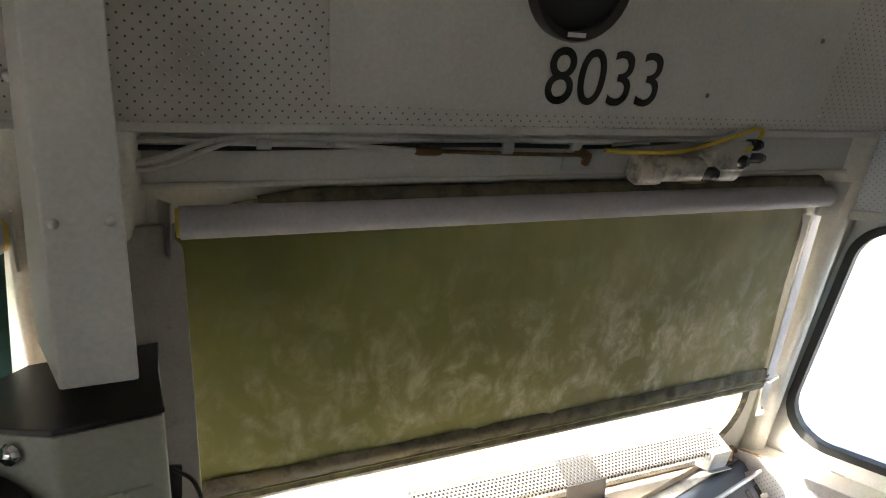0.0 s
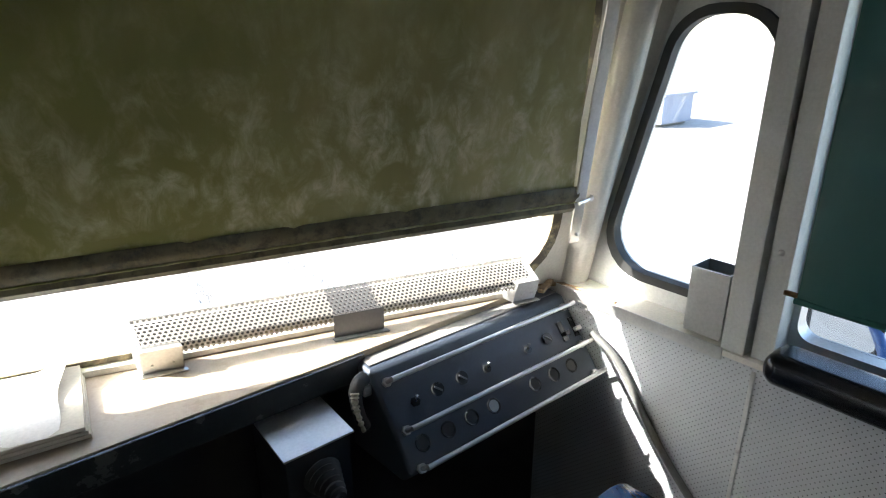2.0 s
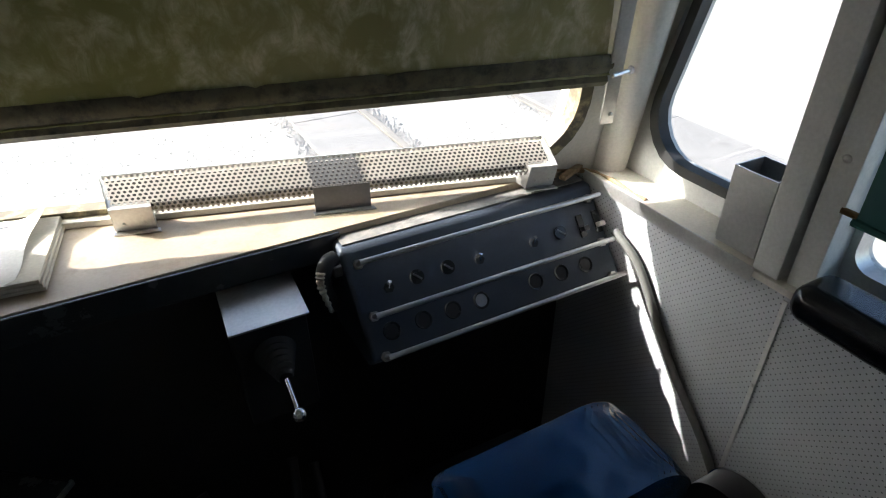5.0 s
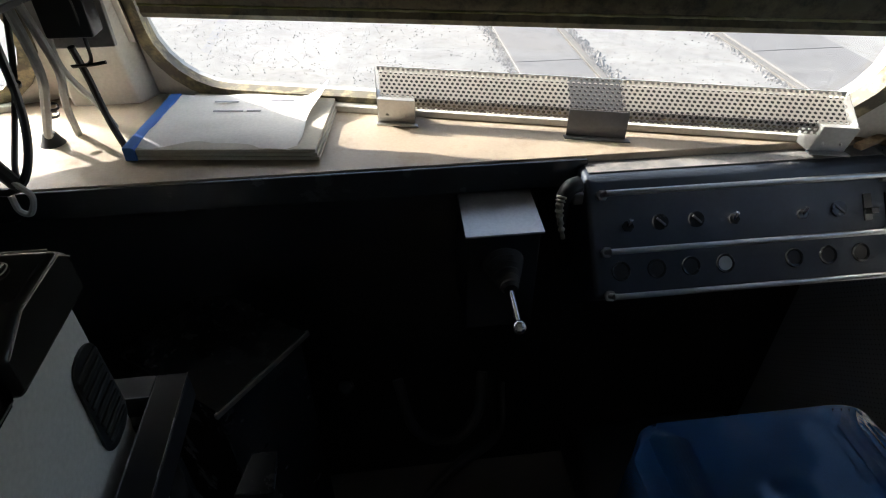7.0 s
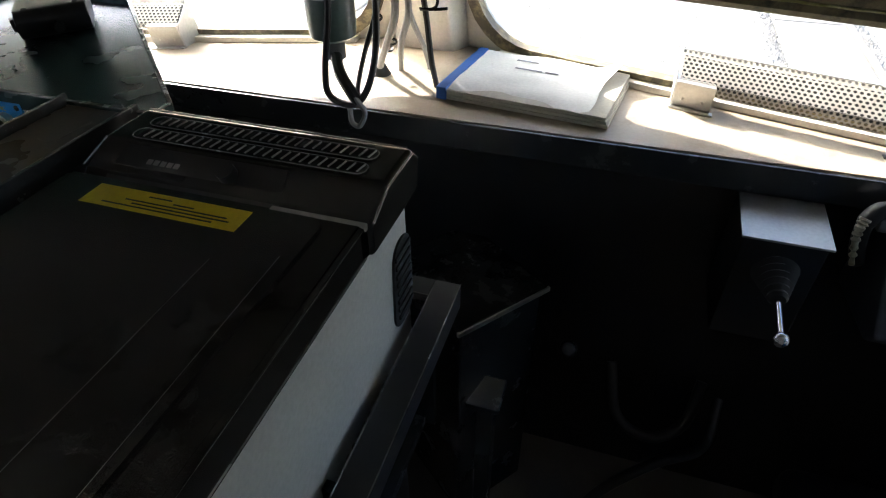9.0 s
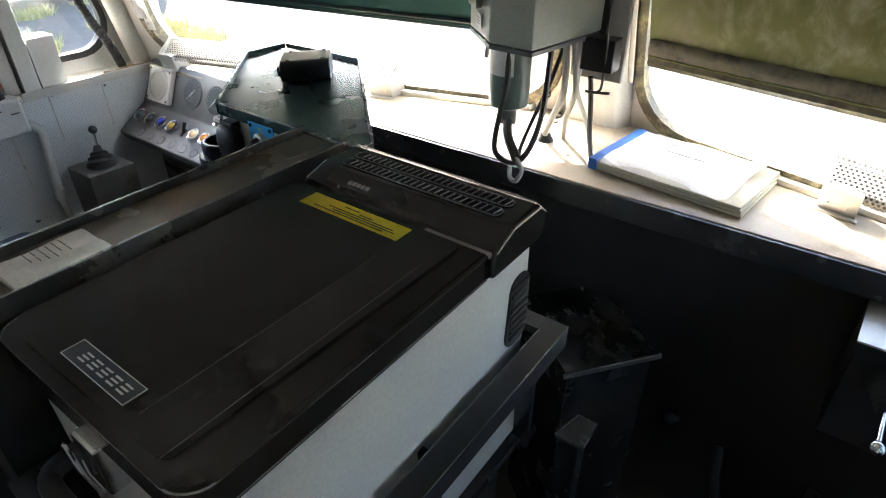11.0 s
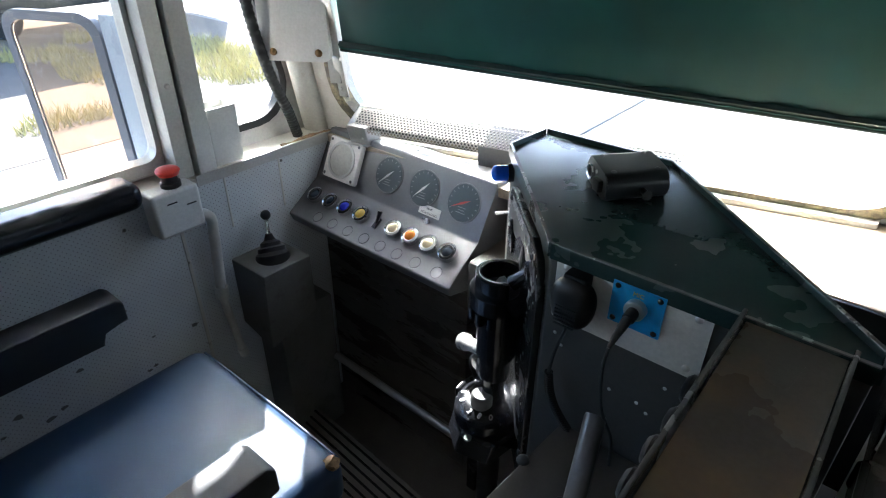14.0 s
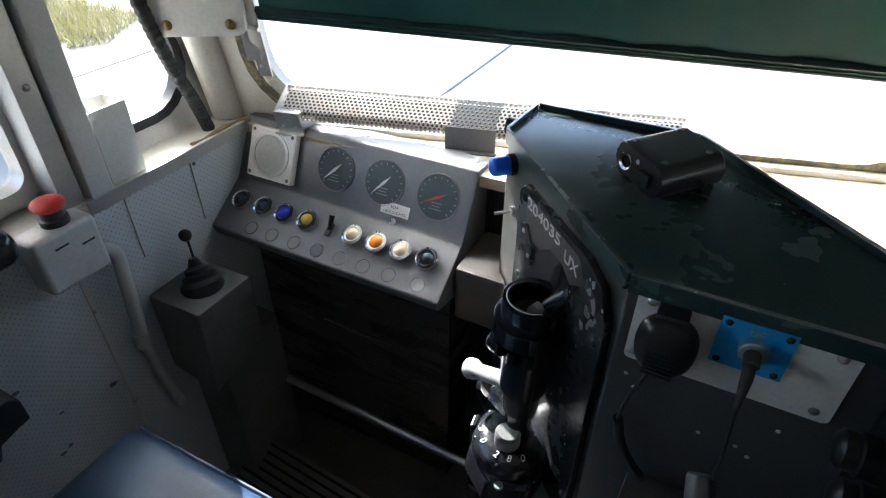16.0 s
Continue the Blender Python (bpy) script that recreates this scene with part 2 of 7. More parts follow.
OLIVE = blind_cloth("olive blind cloth", (0.165, 0.172, 0.040), (0.70, 0.67, 0.50), (0.47, 0.43, 0.24), 0.06, 0.80)
TEAL = blind_cloth("teal blind cloth", (0.016, 0.092, 0.084), (0.030, 0.115, 0.105), (0.018, 0.083, 0.080), 0.10, 0.3)
EDGE_WORN = surface("edge worn to metal", (0.20, 0.20, 0.195), 0.26, metal=0.5, dirt=(0.06, 0.06, 0.06), dirt_at=0.6, scale=12, vary=0.25)
OLIVE_DARK = surface("olive hem", (0.120, 0.102, 0.056), 0.55, dirt=(0.014, 0.013, 0.011), dirt_at=0.46, scale=15, vary=0.25, stretch=(1.0, 1.0, 0.5))
TEAL_DARK = surface("teal hem", (0.010, 0.034, 0.033), 0.5, vary=0.2)
GLOSS_BLACK = surface("glossy black plastic", (0.02, 0.02, 0.02), 0.12, vary=0.1, bump=0)

# building helpers
def thing(name, base, label, category, group="", kind=""):
    ob = new(name)
    ob.empty_display_size = 0.05
    ob.location = base
    return tagged(ob, label, category, group, kind)


def weigh_normals(me, limit=0.76):
    """Corner normals weighed by face area, so that broad faces stay flat and small bevels roll over."""
    polys = [(p.normal.copy(), p.area) for p in me.polygons]
    round_vert = [[] for _ in me.vertices]
    for i, p in enumerate(me.polygons):
        for v in p.vertices:
            round_vert[v].append(i)
    out = []
    for n, (p, (normal, _)) in enumerate(zip(me.polygons, polys)):
        for v in p.vertices:
            total = Vector()
            for k in round_vert[v]:
                if polys[k][0].dot(normal) > limit:
                    total += polys[k][0] * polys[k][1]
            out.append(total.normalized() if total.length > 1e-12 else normal)
    me.normals_split_custom_set(out)


def part(name, bm, material, parent=None, label="", smooth=True):
    me = bpy.data.meshes.new(name)
    bmesh.ops.recalc_face_normals(bm, faces=bm.faces)
    bm.to_mesh(me)
    bm.free()
    for poly in me.polygons:
        poly.use_smooth = smooth
    if smooth:
        me.set_sharp_from_angle(angle=radians(40))
        if len(me.polygons) < 4000:
            weigh_normals(me)
    me.materials.append(material)
    ob = new(name, me)
    if parent is not None:
        ob.parent = parent
        if parent.type == "EMPTY":
            ob.matrix_parent_inverse = Matrix.Translation(parent.location).inverted()
    return tagged(ob, label)


def thicken(bm, depth):
    bmesh.ops.recalc_face_normals(bm, faces=bm.faces)
    bm.normal_update()
    bmesh.ops.solidify(bm, geom=bm.faces[:], thickness=depth)


def soften(bm, verts, size, seg=2):
    edges = {e for v in verts for e in v.link_edges}
    bmesh.ops.bevel(bm, geom=list(edges), offset=size, segments=seg, affect="EDGES", profile=0.5)


def add_box(bm, lo, hi, bevel=0.0, m=None, seg=2):
    lo, hi = Vector(lo), Vector(hi)
    made = bmesh.ops.create_cube(bm, size=1.0)["verts"]
    for v in made:
        v.co = Vector(((lo[i] + hi[i]) / 2 + v.co[i] * (hi[i] - lo[i])) for i in range(3))
    if m is not None:
        bmesh.ops.transform(bm, matrix=m, verts=made)
    if bevel:
        soften(bm, made, bevel, seg)
    return bm


def box(lo, hi, bevel=0.0, m=None, seg=2):
    return add_box(bmesh.new(), lo, hi, bevel, m, seg)


def add_prism(bm, points, way, bevel=0.0, seg=2):
    """A flat outline of 3D points pushed along way."""
    a = [bm.verts.new(p) for p in points]
    b = [bm.verts.new(Vector(p) + Vector(way)) for p in points]
    bm.faces.new(a)
    bm.faces.new(b[::-1])
    n = len(a)
    for i in range(n):
        bm.faces.new((a[i], b[i], b[(i + 1) % n], a[(i + 1) % n]))
    if bevel:
        soften(bm, a + b, bevel, seg)
    return bm


def prism(points, way, bevel=0.0, seg=2):
    return add_prism(bmesh.new(), points, way, bevel, seg)


def add_rod(bm, path, radius, seg=10, cap=True):
    """A round bar, pipe or cable along a path of points; radius may be a list."""
    pts = [Vector(p) for p in path]
    n = len(pts)
    rad = radius if isinstance(radius, (list, tuple)) else [radius] * n
    tang = [(pts[min(i + 1, n - 1)] - pts[max(i - 1, 0)]).normalized() for i in range(n)]
    side = tang[0].orthogonal().normalized()
    rings = []
    for i in range(n):
        side = (side - tang[i] * side.dot(tang[i])).normalized()
        up = tang[i].cross(side)
        rings.append([bm.verts.new(pts[i] + (side * math.cos(2 * math.pi * k / seg) + up * math.sin(2 * math.pi * k / seg)) * rad[i]) for k in range(seg)])
    for a, b in zip(rings, rings[1:]):
        for k in range(seg):
            bm.faces.new((a[k], a[(k + 1) % seg], b[(k + 1) % seg], b[k]))
    if cap:
        bm.faces.new(rings[0][::-1])
        bm.faces.new(rings[-1])
    return bm


def rod(path, radius, seg=10, cap=True):
    return add_rod(bmesh.new(), path, radius, seg, cap)


def glide(points, steps=6):
    """A smooth path through points."""
    pts = [Vector(p) for p in points]
    pts = [pts[0] * 2 - pts[1]] + pts + [pts[-1] * 2 - pts[-2]]
    out = []
    for i in range(1, len(pts) - 2):
        p0, p1, p2, p3 = pts[i - 1:i + 3]
        for k in range(steps):
            u = k / steps
            out.append(0.5 * ((2 * p1) + (p2 - p0) * u + (2 * p0 - 5 * p1 + 4 * p2 - p3) * u * u + (3 * p1 - p0 - 3 * p2 + p3) * u ** 3))
    return out + [pts[-2]]


def add_dome(bm, centre, axis, radius, height, seg=16, rings=5):
    axis = Vector(axis).normalized()
    path = [Vector(centre) + axis * height * math.sin(i / rings * math.pi / 2) for i in range(rings + 1)]
    rad = [max(radius * math.cos(i / rings * math.pi / 2), radius * 0.02) for i in range(rings + 1)]
    return add_rod(bm, path, rad, seg)


def disc(centre, axis, radius, thick, seg=24):
    axis = Vector(axis).normalized()
    c = Vector(centre)
    return rod([c, c + axis * thick], radius, seg)


def ring(centre, axis, outer, inner, thick, seg=28):
    axis = Vector(axis).normalized()
    s = axis.orthogonal().normalized()
    u = axis.cross(s)
    c = Vector(centre)
    bm = bmesh.new()
    loops = []
    for r, h in ((inner, 0), (outer, 0), (outer, thick * 0.7), ((outer * 0.75 + inner * 0.25), thick), (inner, thick * 0.75)):
        loops.append([bm.verts.new(c + axis * h + (s * math.cos(2 * math.pi * k / seg) + u * math.sin(2 * math.pi * k / seg)) * r) for k in range(seg)])
    for a, b in zip(loops, loops[1:] + loops[:1]):
        for k in range(seg):
            bm.faces.new((a[k], a[(k + 1) % seg], b[(k + 1) % seg], b[k]))
    return bm


def round_outline(corners, radius, steps=6):
    """A closed 2D outline with its corners rounded."""
    out = []
    n = len(corners)
    for i in range(n):
        p, a, b = Vector(corners[i]), Vector(corners[i - 1]), Vector(corners[(i + 1) % n])
        r = radius[i] if isinstance(radius, (list, tuple)) else radius
        da, db = (a - p).normalized(), (b - p).normalized()
        half = da.angle(db) / 2
        cut = r / math.tan(half)
        centre = p + (da + db).normalized() * (r / math.sin(half))
        s, e = p + da * cut - centre, p + db * cut - centre
        turn = s.angle_signed(e)
        for k in range(steps + 1):
            ang = -turn * k / steps
            out.append(centre + Vector((s.x * math.cos(ang) - s.y * math.sin(ang), s.x * math.sin(ang) + s.y * math.cos(ang))))
    return out


def holed(outer, holes, put, near, far):
    """A sheet with openings: 2D outlines, laid in the room by put(u, v, depth), from depth near to far."""
    bm = bmesh.new()
    loops = []
    for outline in [outer] + holes:
        for d in (near, far):
            vs = [bm.verts.new(put(p[0], p[1], d)) for p in outline]
            loops.append(vs)
    for i in range(0, len(loops), 2):
        a, b = loops[i], loops[i + 1]
        for k in range(len(a)):
            bm.faces.new((a[k], a[(k + 1) % len(a)], b[(k + 1) % len(b)], b[k]))
    for which in (0, 1):
        edges = []
        for i in range(which, len(loops), 2):
            vs = loops[i]
            for k in range(len(vs)):
                e = bm.edges.get((vs[k], vs[(k + 1) % len(vs)]))
                edges.append(e)
        bmesh.ops.triangle_fill(bm, edges=edges, use_beauty=True)
    return bm


def band(outline_a, outline_b, put, near, far):
    """A frame between two outlines of equal count."""
    bm = bmesh.new()
    rows = [[bm.verts.new(put(p[0], p[1], d)) for p in o] for o, d in ((outline_a, near), (outline_a, far), (outline_b, far), (outline_b, near))]
    n = len(outline_a)
    for a, b in zip(rows, rows[1:] + rows[:1]):
        for k in range(n):
            bm.faces.new((a[k], a[(k + 1) % n], b[(k + 1) % n], b[k]))
    return bm


def lettering(text, height, m, material, parent, name="lettering", depth=0.0006, width=None):
    """Built-in letters; m puts the baseline's start, x along the line and z out of the face."""
    cu = bpy.data.curves.new(name, "FONT")
    cu.body, cu.size, cu.extrude = text, height / 0.73, depth
    tmp = new("tmp", cu)
    bpy.context.view_layer.update()
    me = bpy.data.meshes.new_from_object(tmp.evaluated_get(bpy.context.evaluated_depsgraph_get()))
    bpy.data.objects.remove(tmp)
    bpy.data.curves.remove(cu)
    if width:
        xs = [v.co.x for v in me.vertices]
        k = width / (max(xs) - min(xs))
        me.transform(Matrix.Diagonal((k, 1, 1, 1)))
    me.transform(m)
    me.materials.clear()
    me.materials.append(material)
    me.name = name
    ob = new(name, me)
    ob.parent = parent
    if parent.type == "EMPTY":
        ob.matrix_parent_inverse = Matrix.Translation(parent.location).inverted()
    return ob


def basis(origin, right, out):
    """A frame with x to the right and z out of a face."""
    x, z = Vector(right).normalized(), Vector(out).normalized()
    y = z.cross(x).normalized()
    x = y.cross(z)
    m = Matrix((x, y, z)).transposed().to_4x4()
    return Matrix.Translation(origin) @ m


def screw(name, at, out, radius, parent, material=STEEL):
    bm = bmesh.new()
    add_dome(bm, at, out, radius, radius * 0.6, 10, 3)
    return part(name, bm, material, parent)

# the cab's shell: two raked windscreens meeting at a shallow angle in the middle
SLOPE, RAKE, APEX = 0.28, 0.27, 1.036


def front(side):
    """Lays (distance from the middle, height, depth outwards) on one windscreen's plane."""
    return lambda u, z, d=0.0: Vector((side * u, APEX - SLOPE * u - RAKE * (z - 0.9) + d, z))


def flank(side, base=1.42):
    """Lays (y, height, depth outwards) on a side wall."""
    return lambda y, z, d=0.0: Vector((side * (base + d), y, z))


LEDGE = 0.85
# for the unseen ceiling and rear wall, whitened to throw light into the cab
BOUNCE_WHITE = surface("white paint for bounced light", (0.76, 0.75, 0.72), 0.5, dirt=(0.5, 0.48, 0.44), dirt_at=0.68, scale=4, vary=0.05)
BACK, TOP = -1.15, 2.12
floor = tagged(part("floor", box((-1.5, BACK - 0.06, -0.05), (1.5, 1.1, 0.0)), FLOOR_DARK), "dark worn steel cab floor", "floor", kind="structure")
ceiling = tagged(part("ceiling", box((-1.5, BACK - 0.06, TOP), (1.5, 0.62, TOP + 0.05)), BOUNCE_WHITE), "unseen cab ceiling, white to bounce light", "ceiling", kind="structure")
wall_rear = tagged(part("wall_rear", box((-1.5, BACK - 0.06, 0.0), (1.5, BACK, TOP)), BOUNCE_WHITE), "plain unseen rear wall of the cab, white to bounce light", "wall", kind="structure")

SCREEN = [(0.105, 0.868), (1.302, 0.868), (1.222, 1.510), (0.105, 1.510)]
for side, tag in ((1, "right"), (-1, "left")):
    put = front(side)
    hole = round_outline(SCREEN, 0.12)
    wall = tagged(part("wall_front_" + tag, holed([(0.0, 0.80), (1.46, 0.80), (1.46, 1.63), (0.0, 1.63)], [hole], put, 0.0, 0.05), CREAM_PAINT, smooth=False),
                  "cream painted raked front wall round a windscreen", "wall", kind="structure")
    win = tagged(part("window_front_" + tag, band(round_outline([(0.110, 0.874), (1.297, 0.874), (1.217, 1.505), (0.110, 1.505)], 0.118), round_outline([(u + a, z + b) for (u, z), (a, b) in zip(SCREEN, ((-0.018, -0.018), (0.018, -0.018), (0.018, 0.018), (-0.018, 0.018)))], 0.135), put, -0.012, 0.02), SEAL),
                 "windscreen with weathered black and yellowed rubber seal", "window", kind="structure")
    pane = part("pane", prism([put(u, z, 0.028) for u, z in round_outline([(u + a, z + b) for (u, z), (a, b) in zip(SCREEN, ((-0.01, -0.01), (0.01, -0.01), (0.01, 0.01), (-0.01, 0.01)))], 0.125)], (0, 0.005, 0)), GLASS, win)
    pane.visible_shadow = False
    part("sill", prism([put(0.16, 0.862, -0.03), put(1.26, 0.862, -0.03), put(1.26, 0.862, 0.0), put(0.16, 0.862, 0.0)], (0, 0, -0.012), 0.002), CREAM_PAINT, win)
    # lintel above the roller and the lip under the header
    tagged(part("lintel_" + tag, prism([put(0.0, 1.545, -0.012), put(1.38, 1.545, -0.012), put(1.38, 1.625, -0.012), put(0.0, 1.625, -0.012)], (0, 0.012, 0), 0.002), HEADER_PAINT), "grey painted lintel over a windscreen", "trim", kind="structure")
    tagged(part("lip_" + tag, prism([put(0.0, 1.615, -0.055), put(1.285, 1.613, -0.055), put(1.285, 1.613, 0.0), put(0.0, 1.615, 0.0)], (0, 0, 0.012), 0.003), HEADER_PAINT), "folded sheet lip under the header panel", "trim", kind="structure")
    # unseen cap, added to stop sun leaking in between wall and header
    tagged(part("leak_cap_" + tag, prism([put(0.0, 1.634, -0.028), put(1.46, 1.634, -0.028), put(1.46, 1.634, 0.07), put(0.0, 1.634, 0.07)], (0, 0, 0.02)), GREY_PAINT), "grey sheet roof edge over a windscreen, added unseen to keep sun out", "roof", kind="structure")
    rise = Vector((-0.09 * side, -0.30, 1.0)) * 0.5
    head = [put(0.0, 1.626, -0.05), put(1.42, 1.626, -0.05), put(1.42, 1.626, -0.05) + rise, put(0.0, 1.626, -0.05) + rise]
    tagged(part("header_" + tag, prism(head, (0, 0.03, 0.008)), PERF_HEAD), "perforated grey header panel leaning back to the ceiling", "wall", kind="structure")
    # corner post, rounded
    bm = rod([put(1.398, 0.84, 0.004), put(1.322, 1.63, 0.004)], 0.036, 16)
    tagged(part("corner_post_" + tag, bm, CREAM_PAINT), "rounded cream corner post beside the windscreen", "post", kind="structure")

    # side wall with quarter window and sliding side window
    lay = flank(side)
    sh = 0.0 if side > 0 else 0.05
    quarter = [(0.292 + sh, 0.905), (0.60, 0.905), (0.475, 1.425), (0.292 + sh, 1.425)]
    side_win = [(-0.78, 0.885), (0.185 + sh, 0.885), (0.185 + sh, 1.47), (-0.78, 1.47)]
    rt = 0.085 if side > 0 else 0.052
    q_hole = round_outline(quarter, [0.06, 0.085, rt, rt])
    outer = [(BACK, 0.80), (0.78, 0.80), (0.74, TOP), (BACK, TOP)]
    wall = tagged(part("wall_side_" + tag, holed(outer, [q_hole, round_outline(side_win, 0.03)], lay, 0.0, 0.03), GREY_PAINT, smooth=False), "grey side wall with a rounded quarter window", "wall", kind="structure")
    win = tagged(part("window_quarter_" + tag, band(round_outline([(0.297 + sh, 0.910), (0.593, 0.910), (0.470, 1.420), (0.297 + sh, 1.420)], [0.058, 0.083, rt - 0.003, rt - 0.003]), round_outline([(0.279 + sh, 0.892), (0.615, 0.892), (0.484, 1.438), (0.279 + sh, 1.438)], [0.075, 0.095, rt + 0.012, rt + 0.012]), lay, -0.012, 0.012), RUBBER),
                 "rounded quarter window in a black rubber seal", "window", kind="structure")
    pane = part("pane", prism([lay(y, z, 0.02) for y, z in round_outline([(0.285 + sh, 0.897), (0.61, 0.897), (0.48, 1.433), (0.285 + sh, 1.433)], [0.065, 0.09, rt + 0.004, rt + 0.004])], (side * 0.005, 0, 0)), GLASS, win)
    pane.visible_shadow = False
    win = tagged(part("window_side_" + tag, band(round_outline([(-0.776, 0.889), (0.181 + sh, 0.889), (0.181 + sh, 1.466), (-0.776, 1.466)], 0.028), round_outline([(-0.80, 0.865), (0.205 + sh, 0.865), (0.205 + sh, 1.49), (-0.80, 1.49)], 0.04), lay, -0.02, 0.012), DULL_STEEL),
                 "sliding side window in a dull metal frame", "window", kind="structure")
    pane = part("pane", prism([lay(y, z, 0.02) for y, z in side_win], (side * 0.005, 0, 0)), GLASS, win)
    pane.visible_shadow = False
    lin = tagged(part("lining_" + tag, box((min(side * 1.34, side * 1.36), BACK, 0.0), (max(side * 1.34, side * 1.36), 0.80, LEDGE - 0.004), 0.002), PERF_SIDE if side > 0 else PERF_LEFT), "perforated pale grey side lining with scuffs", "wall", kind="structure")
    tagged(part("lining_upper_" + tag, prism([lay(BACK, 1.462, -0.08), lay(0.56, 1.462, -0.08), lay(0.40, TOP, -0.08), lay(BACK, TOP, -0.08)], (side * 0.012, 0, 0)), PERF_LEFT), "perforated grey lining above the side windows", "wall", kind="structure")
    tagged(part("trim_upper_" + tag, prism([lay(BACK, 1.448, -0.086), lay(0.57, 1.448, -0.086), lay(0.57, 1.468, -0.086), lay(BACK, 1.468, -0.086)], (side * 0.09, 0, 0), 0.003), GREY_PAINT), "grey trim strip over the side windows", "trim", kind="structure")
    tagged(part("side_ledge_" + tag, prism([lay(BACK, LEDGE, -0.085), lay(0.66, LEDGE, -0.085), lay(0.66, LEDGE, 0.0), lay(BACK, LEDGE, 0.0)], (0, 0, -0.012), 0.002), CREAM_PAINT), "narrow cream ledge under the quarter window", "ledge", kind="structure")
    tagged(part("ledge_edging_" + tag, prism([lay(0.27, LEDGE - 0.02, -0.088), lay(0.66, LEDGE - 0.02, -0.088), lay(0.66, LEDGE + 0.005, -0.088), lay(0.27, LEDGE + 0.005, -0.088)], (side * 0.003, 0, 0), 0.0008), DULL_STEEL), "bare metal edging of the side ledge", "trim", kind="structure")
    post = thing("window_post_" + tag, (side * 1.38, 0.23, LEDGE), "grey painted post between side window and quarter window", "post", kind="structure")
    part("post", prism([lay(0.235 + sh, LEDGE, -0.082), lay(0.278 + sh, LEDGE, -0.082), lay(0.278 + sh, 1.46, -0.082), lay(0.235 + sh, 1.46, -0.082)], (side * 0.082, 0, 0), 0.004), GREY_PAINT, post)
    part("channel", prism([lay(0.192 + sh, LEDGE - 0.01, -0.070), lay(0.229 + sh, LEDGE - 0.01, -0.070), lay(0.229 + sh, 1.46, -0.070), lay(0.192 + sh, 1.46, -0.070)], (side * 0.07, 0, 0), 0.003), GREY_PAINT if side > 0 else DULL_STEEL, post, "grey painted window channel" if side > 0 else "dull metal window channel")
    screw("screw", lay(0.212 + sh, 1.05, -0.070), (-side, 0, 0), 0.006, post)
    seam = part("seam", box((min(side * 1.3375, side * 1.34), 0.209, 0.02), (max(side * 1.3375, side * 1.34), 0.217, LEDGE - 0.02), 0.001), GREY_PAINT, lin)
    for zz in (0.20, 0.42, 0.66):
        screw("screw", (side * 1.3375, 0.2135, zz), (-side, 0, 0), 0.004, lin)

# middle post behind the instruments
tagged(part("centre_post", prism([(-0.085, 1.03, 0.84), (0.085, 1.03, 0.84), (0.06, 0.985, 0.84), (-0.06, 0.985, 0.84)], (0, -0.21, 0.78), 0.006), CREAM_PAINT), "cream painted centre post between windscreens", "post", kind="structure")

# ledge under the windscreens, its dark front and the black bulkhead
ledge = tagged(part("ledge", prism([(-0.86, 0.66, LEDGE), (-0.46, 0.68, LEDGE), (1.36, 0.68, LEDGE), (1.36, 0.70, LEDGE), (0.0, 1.06, LEDGE), (-1.36, 0.70, LEDGE), (-1.36, 0.64, LEDGE)], (0, 0, -0.022), 0.003), LEDGE_PAINT),
               "worn cream ledge under the windscreens, dusty and stained", "ledge", kind="structure")
part("edging", box((-0.46, 0.672, 0.80), (0.83, 0.6795, 0.848), 0.002), BLACK_WORN, ledge, "black worn front edging")
tagged(part("bulkhead", box((-1.36, 0.70, 0.0), (1.36, 0.73, 0.826)), BLACK_PAINT), "black painted bulkhead under the ledge", "wall", kind="structure")

# outside
ground = tagged(part("ground", box((-400, -400, -1.75), (400, 400, -1.7)), GRAVEL), "sunlit pale gravel ground of the yard", "ground", kind="structure")


# old sealant in the corners and a loose strip lying on the ledge
SEALANT = surface("brown cracked sealant", (0.30, 0.20, 0.11), 0.7, dirt=(0.13, 0.075, 0.04), dirt_at=0.5, scale=30, vary=0.3, bump=0.6)
for side, tag in ((1, "right"), (-1, "left")):
    bead = [(side * (1.25 + 0.02 * k), 0.712 - 0.0125 * k + 0.003 * math.sin(k * 2.1), LEDGE + 0.001) for k in range(6)] + [(side * 1.352, 0.630 - 0.03 * k, LEDGE + 0.001 + 0.001 * math.sin(k * 1.7)) for k in range(5)]
    tagged(part("sealant_" + tag, rod(bead, [0.004 + 0.002 * math.sin(i * 1.9) for i in range(len(bead))], 7), SEALANT), "brown cracked sealant along the corner of the ledge", "sealant", kind="structure")
strip = tagged(part("loose_strip", prism([(1.272, 0.640, LEDGE), (1.338, 0.668, LEDGE), (1.332, 0.682, LEDGE), (1.266, 0.654, LEDGE)], (0, 0, 0.010), 0.003), SEALANT), "short rusty brown strip lying in the corner of the ledge", "strip")

